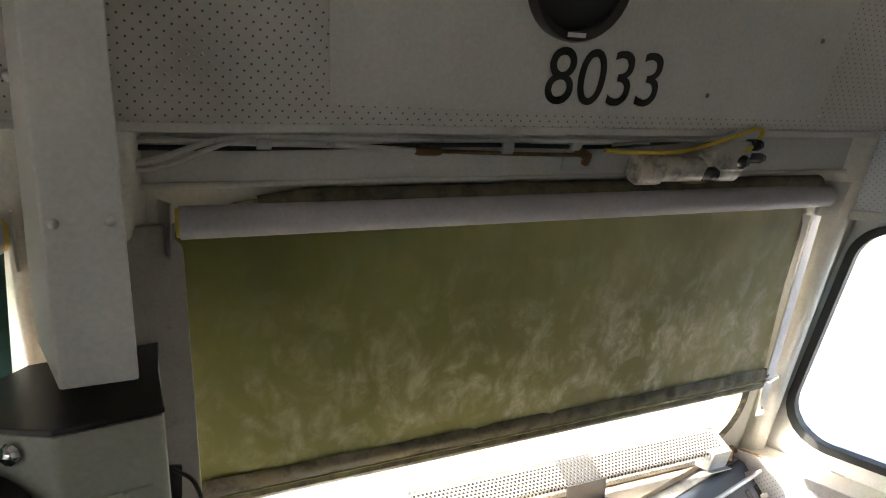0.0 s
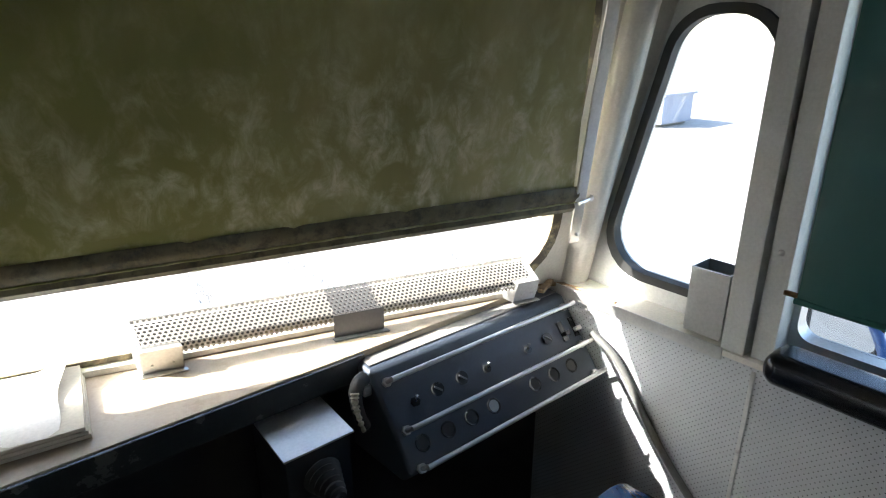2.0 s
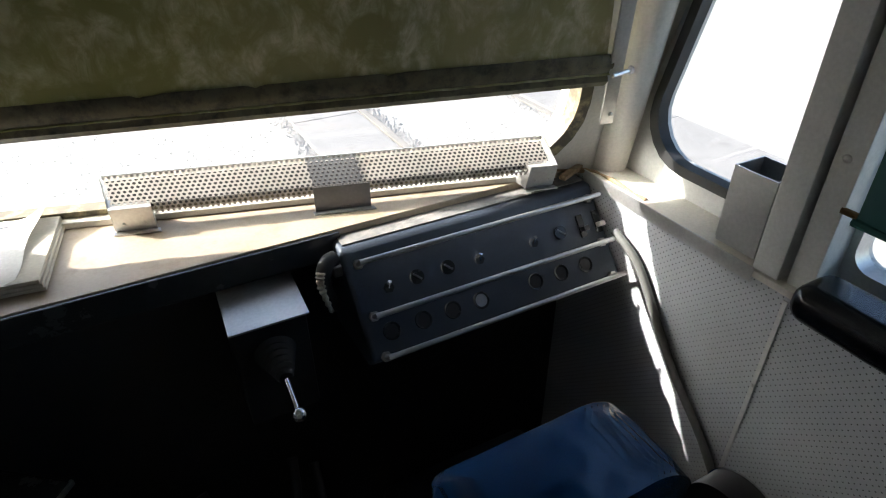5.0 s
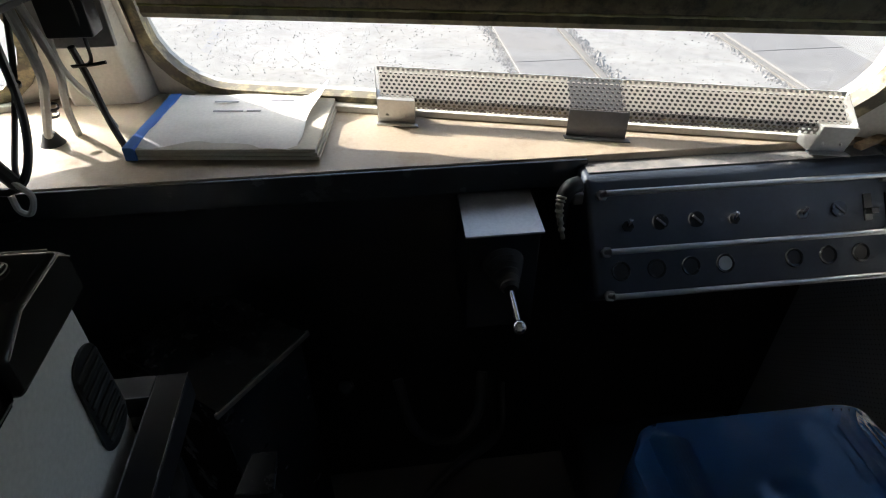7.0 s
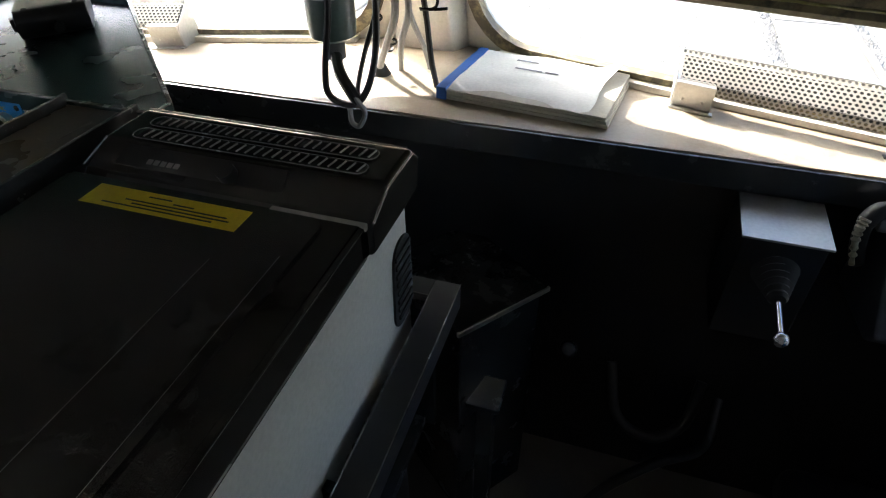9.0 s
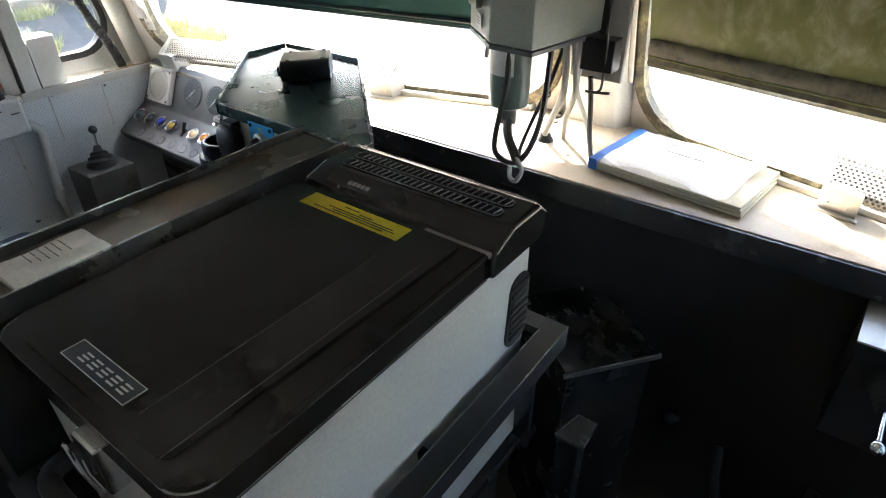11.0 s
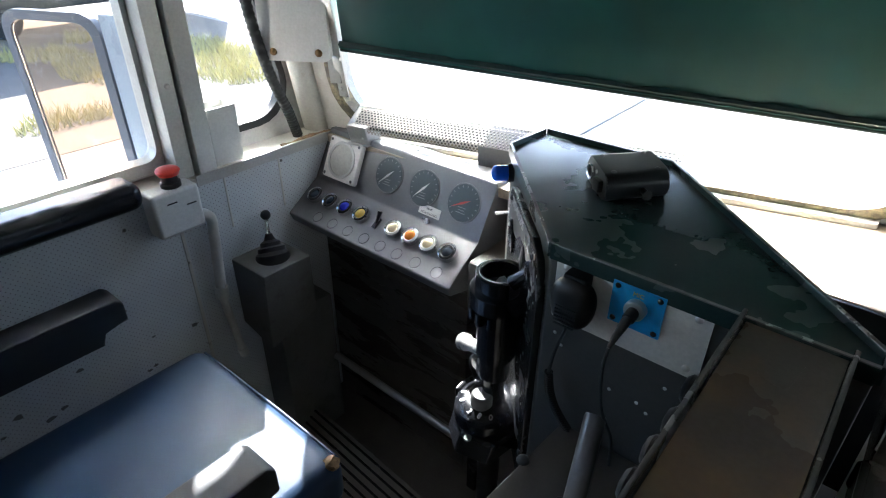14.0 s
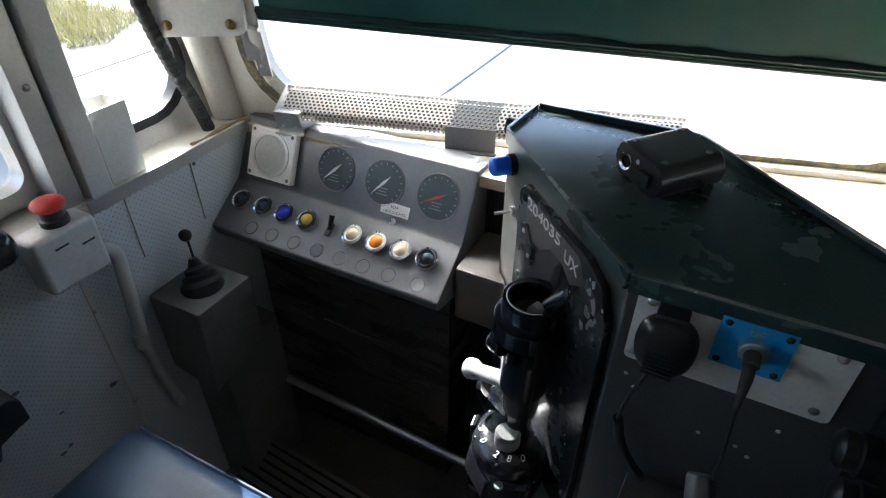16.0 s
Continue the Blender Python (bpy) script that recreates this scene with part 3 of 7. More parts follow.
# roller blinds
def roller_blind(side, cloth, label, bottom_in, bottom_out, inner, outer, tube_mat, lean_in, hem_mat, hem_h=0.056, pucker=1.0):
    put = front(side)
    ob = thing("roller_blind", put(0.7, 1.04, -0.04), label, "roller blind", "windscreen blinds")
    part("tube", rod([put(inner + 0.003, 1.503, -0.05), put(inner + 0.010, 1.503, -0.05), put(outer + 0.008 - lean_in, 1.503, -0.05)], 0.0215, 20), tube_mat, ob, "grey lilac roller tube")
    part("rolled_cloth", rod([put(inner + 0.10, 1.522, -0.030), put(inner + 0.16, 1.527, -0.030), put(outer - lean_in, 1.527, -0.030)], [0.012, 0.0165, 0.0165], 14), hem_mat, ob, "dark rolled cloth behind the tube")
    part("end_cap", rod([put(inner - 0.001, 1.503, -0.05), put(inner + 0.004, 1.503, -0.05)], 0.019, 16), YELLOW_WIRE, ob, "yellowed end cap")
    part("end_bracket", prism([put(inner - 0.012, 1.46, -0.07), put(inner - 0.012, 1.53, -0.07), put(inner - 0.012, 1.53, 0.0), put(inner - 0.012, 1.46, 0.0)], (side * 0.003, 0, 0), 0.0008), STEEL, ob)
    part("end_bracket", prism([put(outer + 0.03 - lean_in, 1.46, -0.07), put(outer + 0.03 - lean_in, 1.53, -0.07), put(outer + 0.03 - lean_in, 1.53, 0.0), put(outer + 0.03 - lean_in, 1.46, 0.0)], (side * 0.003, 0, 0), 0.0008), STEEL, ob)
    bm = bmesh.new()
    nu, nz = 60, 14
    rows = []
    for j in range(nz + 1):
        row = []
        for i in range(nu + 1):
            a = i / nu
            start = inner + 0.022 * j / nz
            u = start + (outer - lean_in * (1 - j / nz) - start) * a
            low = bottom_in + (bottom_out - bottom_in) * a
            z = 1.49 + (low - 1.49) * j / nz
            d = -0.036 + 0.014 * a + 0.0022 * math.sin(u * 37 + 1.3) * (j / nz) + 0.0015 * math.sin(u * 91) * (j / nz) ** 2 - 0.004 * math.sin(a * 3.1) * (j / nz)
            row.append(bm.verts.new(put(u, z, d)))
        rows.append(row)
    for a, b in zip(rows, rows[1:]):
        for i in range(nu):
            bm.faces.new((a[i], a[i + 1], b[i + 1], b[i]))
    thicken(bm, 0.0012)
    part("cloth", bm, cloth, ob)
    # hem: a puckered pocket with a lath in it, a stitched ridge and a flat skirt below
    left = inner + 0.022

    def at(i, n, lift, d):
        k = i / n
        return put(left + (outer - left) * k, bottom_in + (bottom_out - bottom_in) * k + lift, -0.041 + 0.014 * k + d)

    bm = bmesh.new()
    heights = ((0.0, -0.001), (hem_h * 0.16, -0.006), (hem_h * 0.36, -0.002), (hem_h * 0.42, -0.004), (hem_h * 0.68, -0.0075), (hem_h * 0.9, -0.003), (hem_h, 0.0005))
    strip = [[bm.verts.new(at(i, 180, h, d - pucker * 0.0016 * (0.5 < h / hem_h < 0.95) * math.sin(i * 1.05 + 0.7 * math.sin(i * 0.31)))) for i in range(181)] for h, d in heights]
    for a, b in zip(strip, strip[1:]):
        for i in range(180):
            bm.faces.new((a[i], a[i + 1], b[i + 1], b[i]))
    thicken(bm, 0.001)
    part("hem", bm, hem_mat, ob)
    part("hem_ridge", rod([at(i, 80, hem_h * 0.38 + 0.0006 * math.sin(i * 1.9), -0.005) for i in range(81)], 0.0022, 6), cloth, ob, "stitched ridge of the hem")
    part("lath", rod([at(i, 40, hem_h * 0.16, -0.002) for i in range(41)], 0.004, 8), hem_mat, ob)
    part("guide_rail", prism([put(outer + 0.014, 0.965, -0.034), put(outer + 0.038, 0.965, -0.034), put(outer + 0.038 - lean_in, 1.50, -0.034), put(outer + 0.014 - lean_in, 1.50, -0.034)], (0, 0.004, 0), 0.001), STEEL, ob, "bare metal guide strip")
    part("guide_rail", prism([put(inner - 0.045, 0.965, -0.02), put(inner - 0.02, 0.965, -0.02), put(inner - 0.02, 1.50, -0.02), put(inner - 0.045, 1.50, -0.02)], (0, 0.004, 0), 0.001), STEEL, ob, "bare metal guide strip")
    screw("screw", put(outer + 0.026, 0.985, -0.035), (0, -1, 0), 0.005, ob)
    bm = rod([put(outer, 1.062, -0.04), put(outer + 0.04, 1.066, -0.026)], 0.004, 8)
    add_dome(bm, put(outer + 0.04, 1.066, -0.026), (0, -1, 0.2), 0.008, 0.006, 10, 3)
    part("catch", bm, STEEL, ob)
    return ob


TUBE = surface("grey lilac tube", (0.36, 0.34, 0.36), 0.45, vary=0.08)
roller_blind(1, OLIVE, "stained olive green roller blind drawn over most of a windscreen", 1.022, 1.042, 0.108, 1.302, TUBE, 0.090, OLIVE_DARK)
roller_blind(-1, TEAL, "dark teal roller blind drawn over most of a windscreen", 1.043, 1.078, 0.070, 1.222, TUBE, 0.06, TEAL_DARK, 0.024, 0.15)


# perforated heater covers on the ledge
def punched(put_at, width, depth, pitch, hole):
    """Sheet with staggered holes: put_at(along, across) gives the place."""
    bm = bmesh.new()
    across = pitch * 0.866
    nx, ny = int(width / pitch), max(1, round(depth / across))
    across = depth / ny
    for j in range(ny):
        for i in range(nx):
            cx = (i + 0.5 + (0.25 if j % 2 else -0.25)) * pitch
            cy = (j + 0.5) * across
            rim, inner = [], []
            for k in range(6):
                ang = math.radians(60 * k + 30)
                rx, ry = math.cos(ang) / 0.866 * pitch / 2, math.sin(ang) * across / 1.5
                rim.append(bm.verts.new(put_at(min(max(cx + rx, 0), width), min(max(cy + ry, 0), depth))))
                inner.append(bm.verts.new(put_at(min(max(cx + math.cos(ang) * hole, 0), width), min(max(cy + math.sin(ang) * hole, 0), depth))))
            for k in range(6):
                bm.faces.new((rim[k], rim[(k + 1) % 6], inner[(k + 1) % 6], inner[k]))
    bmesh.ops.remove_doubles(bm, verts=bm.verts, dist=0.0002)
    return bm


def heater_cover(side):
    put = front(side)
    a, b = 0.505, 1.235
    ob = thing("heater_cover", put(0.87, LEDGE, -0.05), "perforated metal demister heater cover on brackets, dusty and rust specked", "heater cover", "windscreen heater covers")
    top_back, top_front, low_front = (-0.006, 0.938), (-0.055, 0.900), (-0.062, 0.882)

    def lay(p, q, length):
        def at(along, across):
            k = across / length
            return put(a + along, p[1] + (q[1] - p[1]) * k, p[0] + (q[0] - p[0]) * k)
        return at
    n1 = math.dist(top_back, top_front)
    part("top_sheet", punched(lay(top_back, top_front, n1), b - a, n1, 0.0085, 0.0029), PERF_STEEL, ob, smooth=False)
    n2 = math.dist(top_front, low_front)
    part("front_sheet", punched(lay(top_front, low_front, n2), b - a, n2, 0.0085, 0.0029), PERF_STEEL, ob, smooth=False)
    # black sheet under the holes, standing in for the shade inside the cover
    part("hole_shade", prism([put(a + 0.004, 0.928, -0.008), put(a + 0.004, 0.892, -0.056), put(b - 0.004, 0.892, -0.056), put(b - 0.004, 0.928, -0.008)], (0, 0.0012, -0.0012)), BLACK_PAINT, ob, "black sheet added under the holes in place of shade")
    part("back_flange", prism([put(a, 0.938, -0.004), put(b, 0.938, -0.004), put(b, 0.930, -0.006), put(a, 0.930, -0.006)], (0, 0.002, 0)), DULL_STEEL, ob)
    for u0, u1 in ((a - 0.003, a + 0.06), (b - 0.048, b + 0.003)):
        br = part("end_bracket", prism([put(u0, LEDGE, -0.066), put(u1, LEDGE, -0.066), put(u1, 0.900, -0.066), put(u0, 0.900, -0.066)], (0, 0.045, 0), 0.002), DULL_STEEL, ob, "dull riveted metal end bracket")
        part("foot", prism([put(u0 - 0.004, LEDGE, -0.078), put(u1 + 0.004, LEDGE, -0.078), put(u1 + 0.004, LEDGE, -0.066), put(u0 - 0.004, LEDGE, -0.066)], (0, 0, 0.003), 0.0008), STEEL, br)
        for uu in (0.25, 0.75):
            screw("rivet", put(u0 + (u1 - u0) * uu, 0.868, -0.0665), (0, -1, 0), 0.003, br)
    part("end_plate", prism([put(a - 0.004, LEDGE + 0.001, -0.064), put(a - 0.004, 0.886, -0.064), put(a - 0.004, 0.902, -0.056), put(a - 0.004, 0.936, -0.004), put(a - 0.004, LEDGE + 0.001, -0.004)], (side * 0.0015, 0, 0)), DULL_STEEL, ob)
    part("end_plate", prism([put(b + 0.003, LEDGE + 0.001, -0.064), put(b + 0.003, 0.886, -0.064), put(b + 0.003, 0.902, -0.056), put(b + 0.003, 0.936, -0.004), put(b + 0.003, LEDGE + 0.001, -0.004)], (side * 0.0015, 0, 0)), DULL_STEEL, ob)
    br = part("middle_bracket", prism([put(0.815, LEDGE, -0.070), put(0.908, LEDGE, -0.070), put(0.908, 0.899, -0.058), put(0.815, 0.899, -0.058)], (0, 0.002, 0)), DASH_GREY, ob, "dark grey middle strap")
    part("foot", prism([put(0.810, LEDGE, -0.082), put(0.913, LEDGE, -0.082), put(0.913, LEDGE, -0.070), put(0.810, LEDGE, -0.070)], (0, 0, 0.003), 0.0008), DASH_GREY, br)
    n3 = 0.093
    part("strap", punched(lambda x, y: put(0.815 + x, *( (0.9012 + 0.038 * (y / 0.062), -0.0562 + 0.049 * (y / 0.062)) )), n3, 0.062, 0.0085, 0.0027), DASH_GREY, ob, smooth=False)
    part("element", rod([put(a + 0.03, 0.895, -0.03), put(b - 0.03, 0.895, -0.03)], 0.009, 8), BLACK_PAINT, ob, "dark heating tube")
    return ob


heater_cover(1)
heater_cover(-1)

# portable fridge on its frame
SLOT_GREY = surface("shiny grey moulding", (0.34, 0.33, 0.315), 0.16, vary=0.1, bump=0)
PIT_BLACK = surface("dark opening", (0.004, 0.004, 0.004), 0.8, vary=0.1, bump=0)
BADGE_NAVY = surface("navy badge enamel", (0.006, 0.010, 0.022), 0.5, vary=0.1, bump=0)
fridge = thing("portable_fridge", (0.06, 0.05, 0.55), "portable fridge with black lid and pale body in a frame", "fridge")
part("body", prism([(-0.098, -0.205, 0.958), (0.212, -0.205, 0.958), (0.212, 0.310, 0.958), (-0.098, 0.310, 0.958)], (0, 0, -0.40), 0.010), WHITE_ENAMEL, fridge)
lid = part("lid", prism([(p.x, p.y, 0.955) for p in round_outline([(-0.107, -0.218), (0.221, -0.218), (0.221, 0.184), (-0.107, 0.184)], [0.03, 0.03, 0.004, 0.004])], (0, 0, 0.036), 0.006), FRIDGE_BLACK, fridge)
part("lid_panel", prism([(p.x, p.y, 0.9905) for p in round_outline([(-0.072, -0.205), (0.178, -0.205), (0.186, 0.178), (-0.080, 0.178)], 0.012)], (0, 0, 0.004), 0.0015), FRIDGE_BLACK, lid)
RUBBED = surface("rubbed bright edge", (0.42, 0.42, 0.41), 0.25, metal=0.6, dirt=(0.05, 0.05, 0.05), dirt_at=0.52, scale=14, vary=0.2)
rim = [(p.x, p.y, 0.9888) for p in round_outline([(-0.1062, -0.2172), (0.2202, -0.2172), (0.2202, 0.183), (-0.1062, 0.183)], [0.03, 0.03, 0.004, 0.004])]
# rim highlights of the glossy lid drawn as bright rods, along with wear
part("bright_edge", rod(rim[:14], 0.0011, 6), RUBBED, lid, "bright front edge, rubbed, with its highlight drawn in")
part("bright_edge", rod([rim[13], rim[14]], 0.0009, 6), RUBBED, lid, "bright side edge, rubbed, with its highlight drawn in")
part("bright_edge", rod([(0.2215, -0.19, 0.9585), (0.2215, 0.183, 0.9585)], 0.0008, 6), RUBBED, lid, "rubbed bright lower edge")
part("bright_edge", rod([rim[-1], rim[0]], 0.0011, 6), RUBBED, lid, "bright side edge, rubbed, with its highlight drawn in")
badge = part("badge", box((-0.007, -0.194, 0.9945), (0.101, -0.171, 0.9965), 0.001), BADGE_NAVY, lid, "dark navy metal badge with a pale edge")
for x0, y0, x1, y1 in ((-0.007, -0.194, 0.101, -0.1932), (-0.007, -0.1718, 0.101, -0.171), (-0.007, -0.194, -0.0062, -0.171), (0.1002, -0.194, 0.101, -0.171)):
    part("badge_edge", box((x0, y0, 0.9964), (x1, y1, 0.9970)), PALE_INK, badge)
for k in range(5):
    x = 0.012 + k * 0.0165
    for a, b in ((-0.188, -0.1862), (-0.1838, -0.182), (-0.1796, -0.1778)):
        part("badge_mark", prism([(x + (a + 0.188) * 0.2, a, 0.9965), (x + 0.011 + (a + 0.188) * 0.2, a, 0.9965), (x + 0.011 + (b + 0.188) * 0.2, b, 0.9965), (x + (b + 0.188) * 0.2, b, 0.9965)], (0, 0, 0.0004)), PALE_INK, badge)
for x0, y0, y1 in ((0.118, -0.19, 0.10), (0.172, -0.205, 0.12)):
    part("scratch", prism([(x0, y0, 0.9946), (x0 + 0.0005, y0, 0.9946), (x0 + 0.0008, y1, 0.9946), (x0 + 0.0003, y1, 0.9946)], (0, 0, 0.0003)), DASH_GREY, lid)
for k, (x0, x1) in enumerate(((0.01, 0.035), (0.04, 0.062), (-0.01, 0.10), (0.0, 0.105), (-0.03, 0.09))):
    part("label_print", box((x0, 0.161 - 0.0045 * k, 0.9951), (x1, 0.1628 - 0.0045 * k, 0.9954)), INK, lid)
sticker = part("warning_label", box((-0.052, 0.138, 0.9945), (0.117, 0.169, 0.9951)), YELLOW, lid, "yellow warning label with small black print")
part("hinge_strip", box((0.125, 0.182, 0.985), (0.222, 0.188, 0.992), 0.001), SLOT_GREY, lid)
hood_f = part("vent_hood", prism([(-0.102, 0.188, 0.950), (-0.102, 0.318, 0.950), (-0.102, 0.318, 0.992), (-0.102, 0.300, 1.008), (-0.102, 0.232, 1.008), (-0.102, 0.190, 0.990)], (0.327, 0, 0), 0.007, 3), FRIDGE_BLACK, fridge, "black slotted vent hood")
part("control_recess", prism([(-0.07, 0.1895, 0.985), (0.13, 0.1895, 0.985), (0.125, 0.226, 1.0065), (-0.065, 0.226, 1.0065)], (0, -0.001, 0.002), 0.0006), PLASTIC_BLACK, hood_f)
part("knob", rod([(0.065, 0.212, 0.998), (0.065, 0.206, 1.010)], 0.010, 16), PLASTIC_BLACK, hood_f)
for row, y in enumerate((0.246, 0.274)):
    edge = round_outline([(-0.070, y - 0.0105), (0.198, y - 0.0105), (0.198, y + 0.0105), (-0.070, y + 0.0105)], 0.009)
    part("slot_frame", prism([(p.x, p.y, 1.0078) for p in edge], (0, 0, 0.0024), 0.0008), FRIDGE_BLACK, hood_f)
    part("frame_edge", rod([(p.x, p.y, 1.0100) for p in edge] + [(edge[0].x, edge[0].y, 1.0100)], 0.0007, 5), RUBBED, hood_f, "rubbed bright rim of the slots")
    for k in range(25):
        x = -0.062 + k * 0.0102
        part("slit", prism([(x, y - 0.0072, 1.0104), (x + 0.0056, y - 0.0072, 1.0104), (x + 0.0080, y + 0.0072, 1.0104), (x + 0.0024, y + 0.0072, 1.0104)], (0, 0, 0.0003)), PIT_BLACK, hood_f)
        part("slat", rod([(x + 0.0079, y - 0.0072, 1.0106), (x + 0.0103, y + 0.0072, 1.0106)], 0.0011, 6), SLOT_GREY, hood_f)
for path in ([(-0.096, 0.300, 1.0085), (0.219, 0.300, 1.0085)], [(-0.096, 0.232, 1.0082), (-0.101, 0.196, 0.993)], [(0.2245, 0.196, 0.986), (0.2245, 0.232, 1.002), (0.2245, 0.300, 1.002), (0.2245, 0.315, 0.990)]):
    part("bright_edge", rod(path, 0.0009, 6), RUBBED, hood_f, "rubbed bright edge")
for k in range(5):
    part("maker_mark", prism([(-0.030 + 0.008 * k, 0.2075, 0.9985), (-0.0245 + 0.008 * k, 0.2075, 0.9985), (-0.0235 + 0.008 * k, 0.2125, 1.0013), (-0.029 + 0.008 * k, 0.2125, 1.0013)], (0, -0.0004, 0.0008)), SLOT_GREY, hood_f)
grip = part("side_grille", prism([(0.2121, p.x, p.y) for p in round_outline([(0.246, 0.785), (0.306, 0.785), (0.304, 0.905), (0.256, 0.905)], 0.02)], (0.003, 0, 0), 0.001), PLASTIC_BLACK, fridge, "black recessed side grille")
for k in range(8):
    part("louvre", box((0.2150, 0.256, 0.800 + k * 0.0125), (0.2175, 0.300, 0.806 + k * 0.0125), 0.0006, seg=1), PIT_BLACK, grip)
for k in range(9):
    part("vent_slit", box((0.2120, 0.100 + k * 0.014, 0.66), (0.2128, 0.106 + k * 0.014, 0.745)), BLACK_PAINT, fridge)
latch = part("latch", box((0.045, -0.226, 0.895), (0.085, -0.205, 0.955), 0.003), CHROME, fridge, "chromed latch")
part("latch_loop", rod(glide([(0.052, -0.230, 0.90), (0.052, -0.236, 0.94), (0.065, -0.236, 0.962), (0.078, -0.236, 0.94), (0.078, -0.230, 0.90)]), 0.0022, 8), CHROME, latch)
part("side_handle", rod(glide([(-0.03, -0.21, 0.86), (-0.03, -0.245, 0.85), (0.02, -0.25, 0.845), (0.10, -0.25, 0.845), (0.15, -0.245, 0.85), (0.15, -0.21, 0.86)]), 0.011, 10), PLASTIC_BLACK, fridge, "black carrying handle")

stand = thing("fridge_frame", (0.06, 0.05, 0.0), "black angle iron frame holding the fridge", "frame")
def angle_rail(lo, hi, drop_lo, drop_hi):
    bm = box(lo, hi, 0.0012)
    add_box(bm, drop_lo, drop_hi, 0.0012)
    return part("rail", bm, BLACK_PAINT, stand, "black angle iron rail")


angle_rail((0.228, -0.27, 0.777), (0.262, 0.357, 0.782), (0.257, -0.27, 0.742), (0.262, 0.357, 0.7765))
angle_rail((-0.132, 0.325, 0.777), (0.2275, 0.357, 0.782), (-0.132, 0.352, 0.742), (0.2565, 0.357, 0.7765))
angle_rail((-0.132, -0.27, 0.777), (0.2275, -0.238, 0.782), (-0.132, -0.27, 0.742), (0.2565, -0.265, 0.7765))
angle_rail((-0.132, -0.2375, 0.777), (-0.112, 0.3245, 0.782), (-0.132, -0.2375, 0.742), (-0.127, 0.3245, 0.7765))
for p, q in (((0.2622, -0.27, 0.7822), (0.2622, 0.357, 0.7822)), ((0.2285, -0.23, 0.7824), (0.2285, 0.325, 0.7824)), ((0.2285, 0.3255, 0.7824), (-0.10, 0.3255, 0.7824))):
    part("rubbed_edge", rod([p, q], 0.0008, 6), RUBBED, stand, "rubbed bright edge")
for x, y in ((-0.12, 0.34), (-0.12, -0.255)):
    part("leg", box((x - 0.014, y - 0.014, 0.0), (x + 0.014, y + 0.014, 0.766), 0.003), BLACK_WORN, stand)
part("shelf", box((-0.130, -0.265, 0.535), (0.225, 0.320, 0.556), 0.003), BLACK_WORN, stand)
part("pedestal", box((-0.100, -0.235, 0.0), (0.195, 0.290, 0.535), 0.004), BLACK_PAINT, stand)
for y in (-0.20, 0.05, 0.30):
    part("strut", box((0.200, y, 0.540), (0.240, y + 0.012, 0.768), 0.001), BLACK_WORN, stand)

# long tray beside the fridge
tray = thing("console_tray", (-0.19, 0.03, 0.0), "narrow black console with a worn brown tray top", "console")
part("cabinet", box((-0.236, -0.258, 0.0), (-0.138, 0.312, 0.985), 0.003), BLACK_PAINT, tray)
part("tray_bottom", box((-0.236, -0.256, 0.984), (-0.138, 0.312, 0.990), 0.001), TRAY_BROWN, tray, "worn brown tray bottom with a rubbed patch")
for lo, hi in (((-0.243, -0.262, 0.975), (-0.238, 0.318, 1.002)), ((-0.137, -0.262, 0.975), (-0.132, 0.318, 1.002)), ((-0.238, -0.262, 0.975), (-0.137, -0.257, 1.002))):
    part("lip", box(lo, hi, 0.0015), EDGE_WORN, tray)
part("rubbed_patch", prism([(p.x, p.y, 0.9901) for p in round_outline([(-0.205, 0.232), (-0.175, 0.222), (-0.168, 0.285), (-0.200, 0.290)], 0.01)], (0, 0, 0.0004)), TRAY_BROWN, tray)

# raised desk hood with its angled faces
HOOD = [(-0.725, 0.580), (-0.718, 0.690), (-0.468, 0.690), (-0.112, 0.345), (-0.112, 0.318), (-0.482, 0.318)]
desk = thing("desk_hood", (-0.45, 0.5, 0.0), "dark green black control desk with a raised lip round its top", "control desk")
part("body", prism([(x, y, 0.0) for x, y in HOOD], (0, 0, 0.978), 0.003), DESK_FRONT, desk)
part("top", prism([(x, y, 0.9785) for x, y in HOOD], (0, 0, 0.006), 0.001), DESK_DARK, desk, "dark green painted top")
for (x0, y0), (x1, y1) in zip(HOOD, HOOD[1:] + HOOD[:1]):
    way = Vector((x1 - x0, y1 - y0, 0))
    out = Vector((way.y, -way.x, 0)).normalized() * -0.005
    part("lip", prism([(x0, y0, 0.970), (x1, y1, 0.970), (x1, y1, 0.9925), (x0, y0, 0.9925)], out, 0.0012), DESK_DARK, desk)
    part("lip_edge", prism([(x0, y0, 0.9925), (x1, y1, 0.9925), (x1, y1, 0.9942), (x0, y0, 0.9942)], out, 0.0004), RUBBED, desk, "rubbed bright lip edge")

# driver's instrument desk
dash = thing("instrument_desk", (-1.08, 0.6, 0.0), "grey instrument desk with three gauges and rows of buttons", "instrument desk")
D_TOP, D_MID, D_LOW = Vector((0, 0.658, 0.862)), Vector((0, 0.600, 0.738)), Vector((0, 0.494, 0.676))
prof = [(0.72, 0.858), (D_TOP.y, D_TOP.z), (D_MID.y, D_MID.z), (D_LOW.y, D_LOW.z), (0.505, 0.650), (0.70, 0.60)]
part("body", prism([(-1.34, y, z) for y, z in prof], (0.535, 0, 0), 0.005), DASH_GREY, dash)
part("skirt", box((-1.33, 0.60, 0.0), (-0.83, 0.70, 0.66), 0.003), CRACKLE, dash, "black crackled front below")

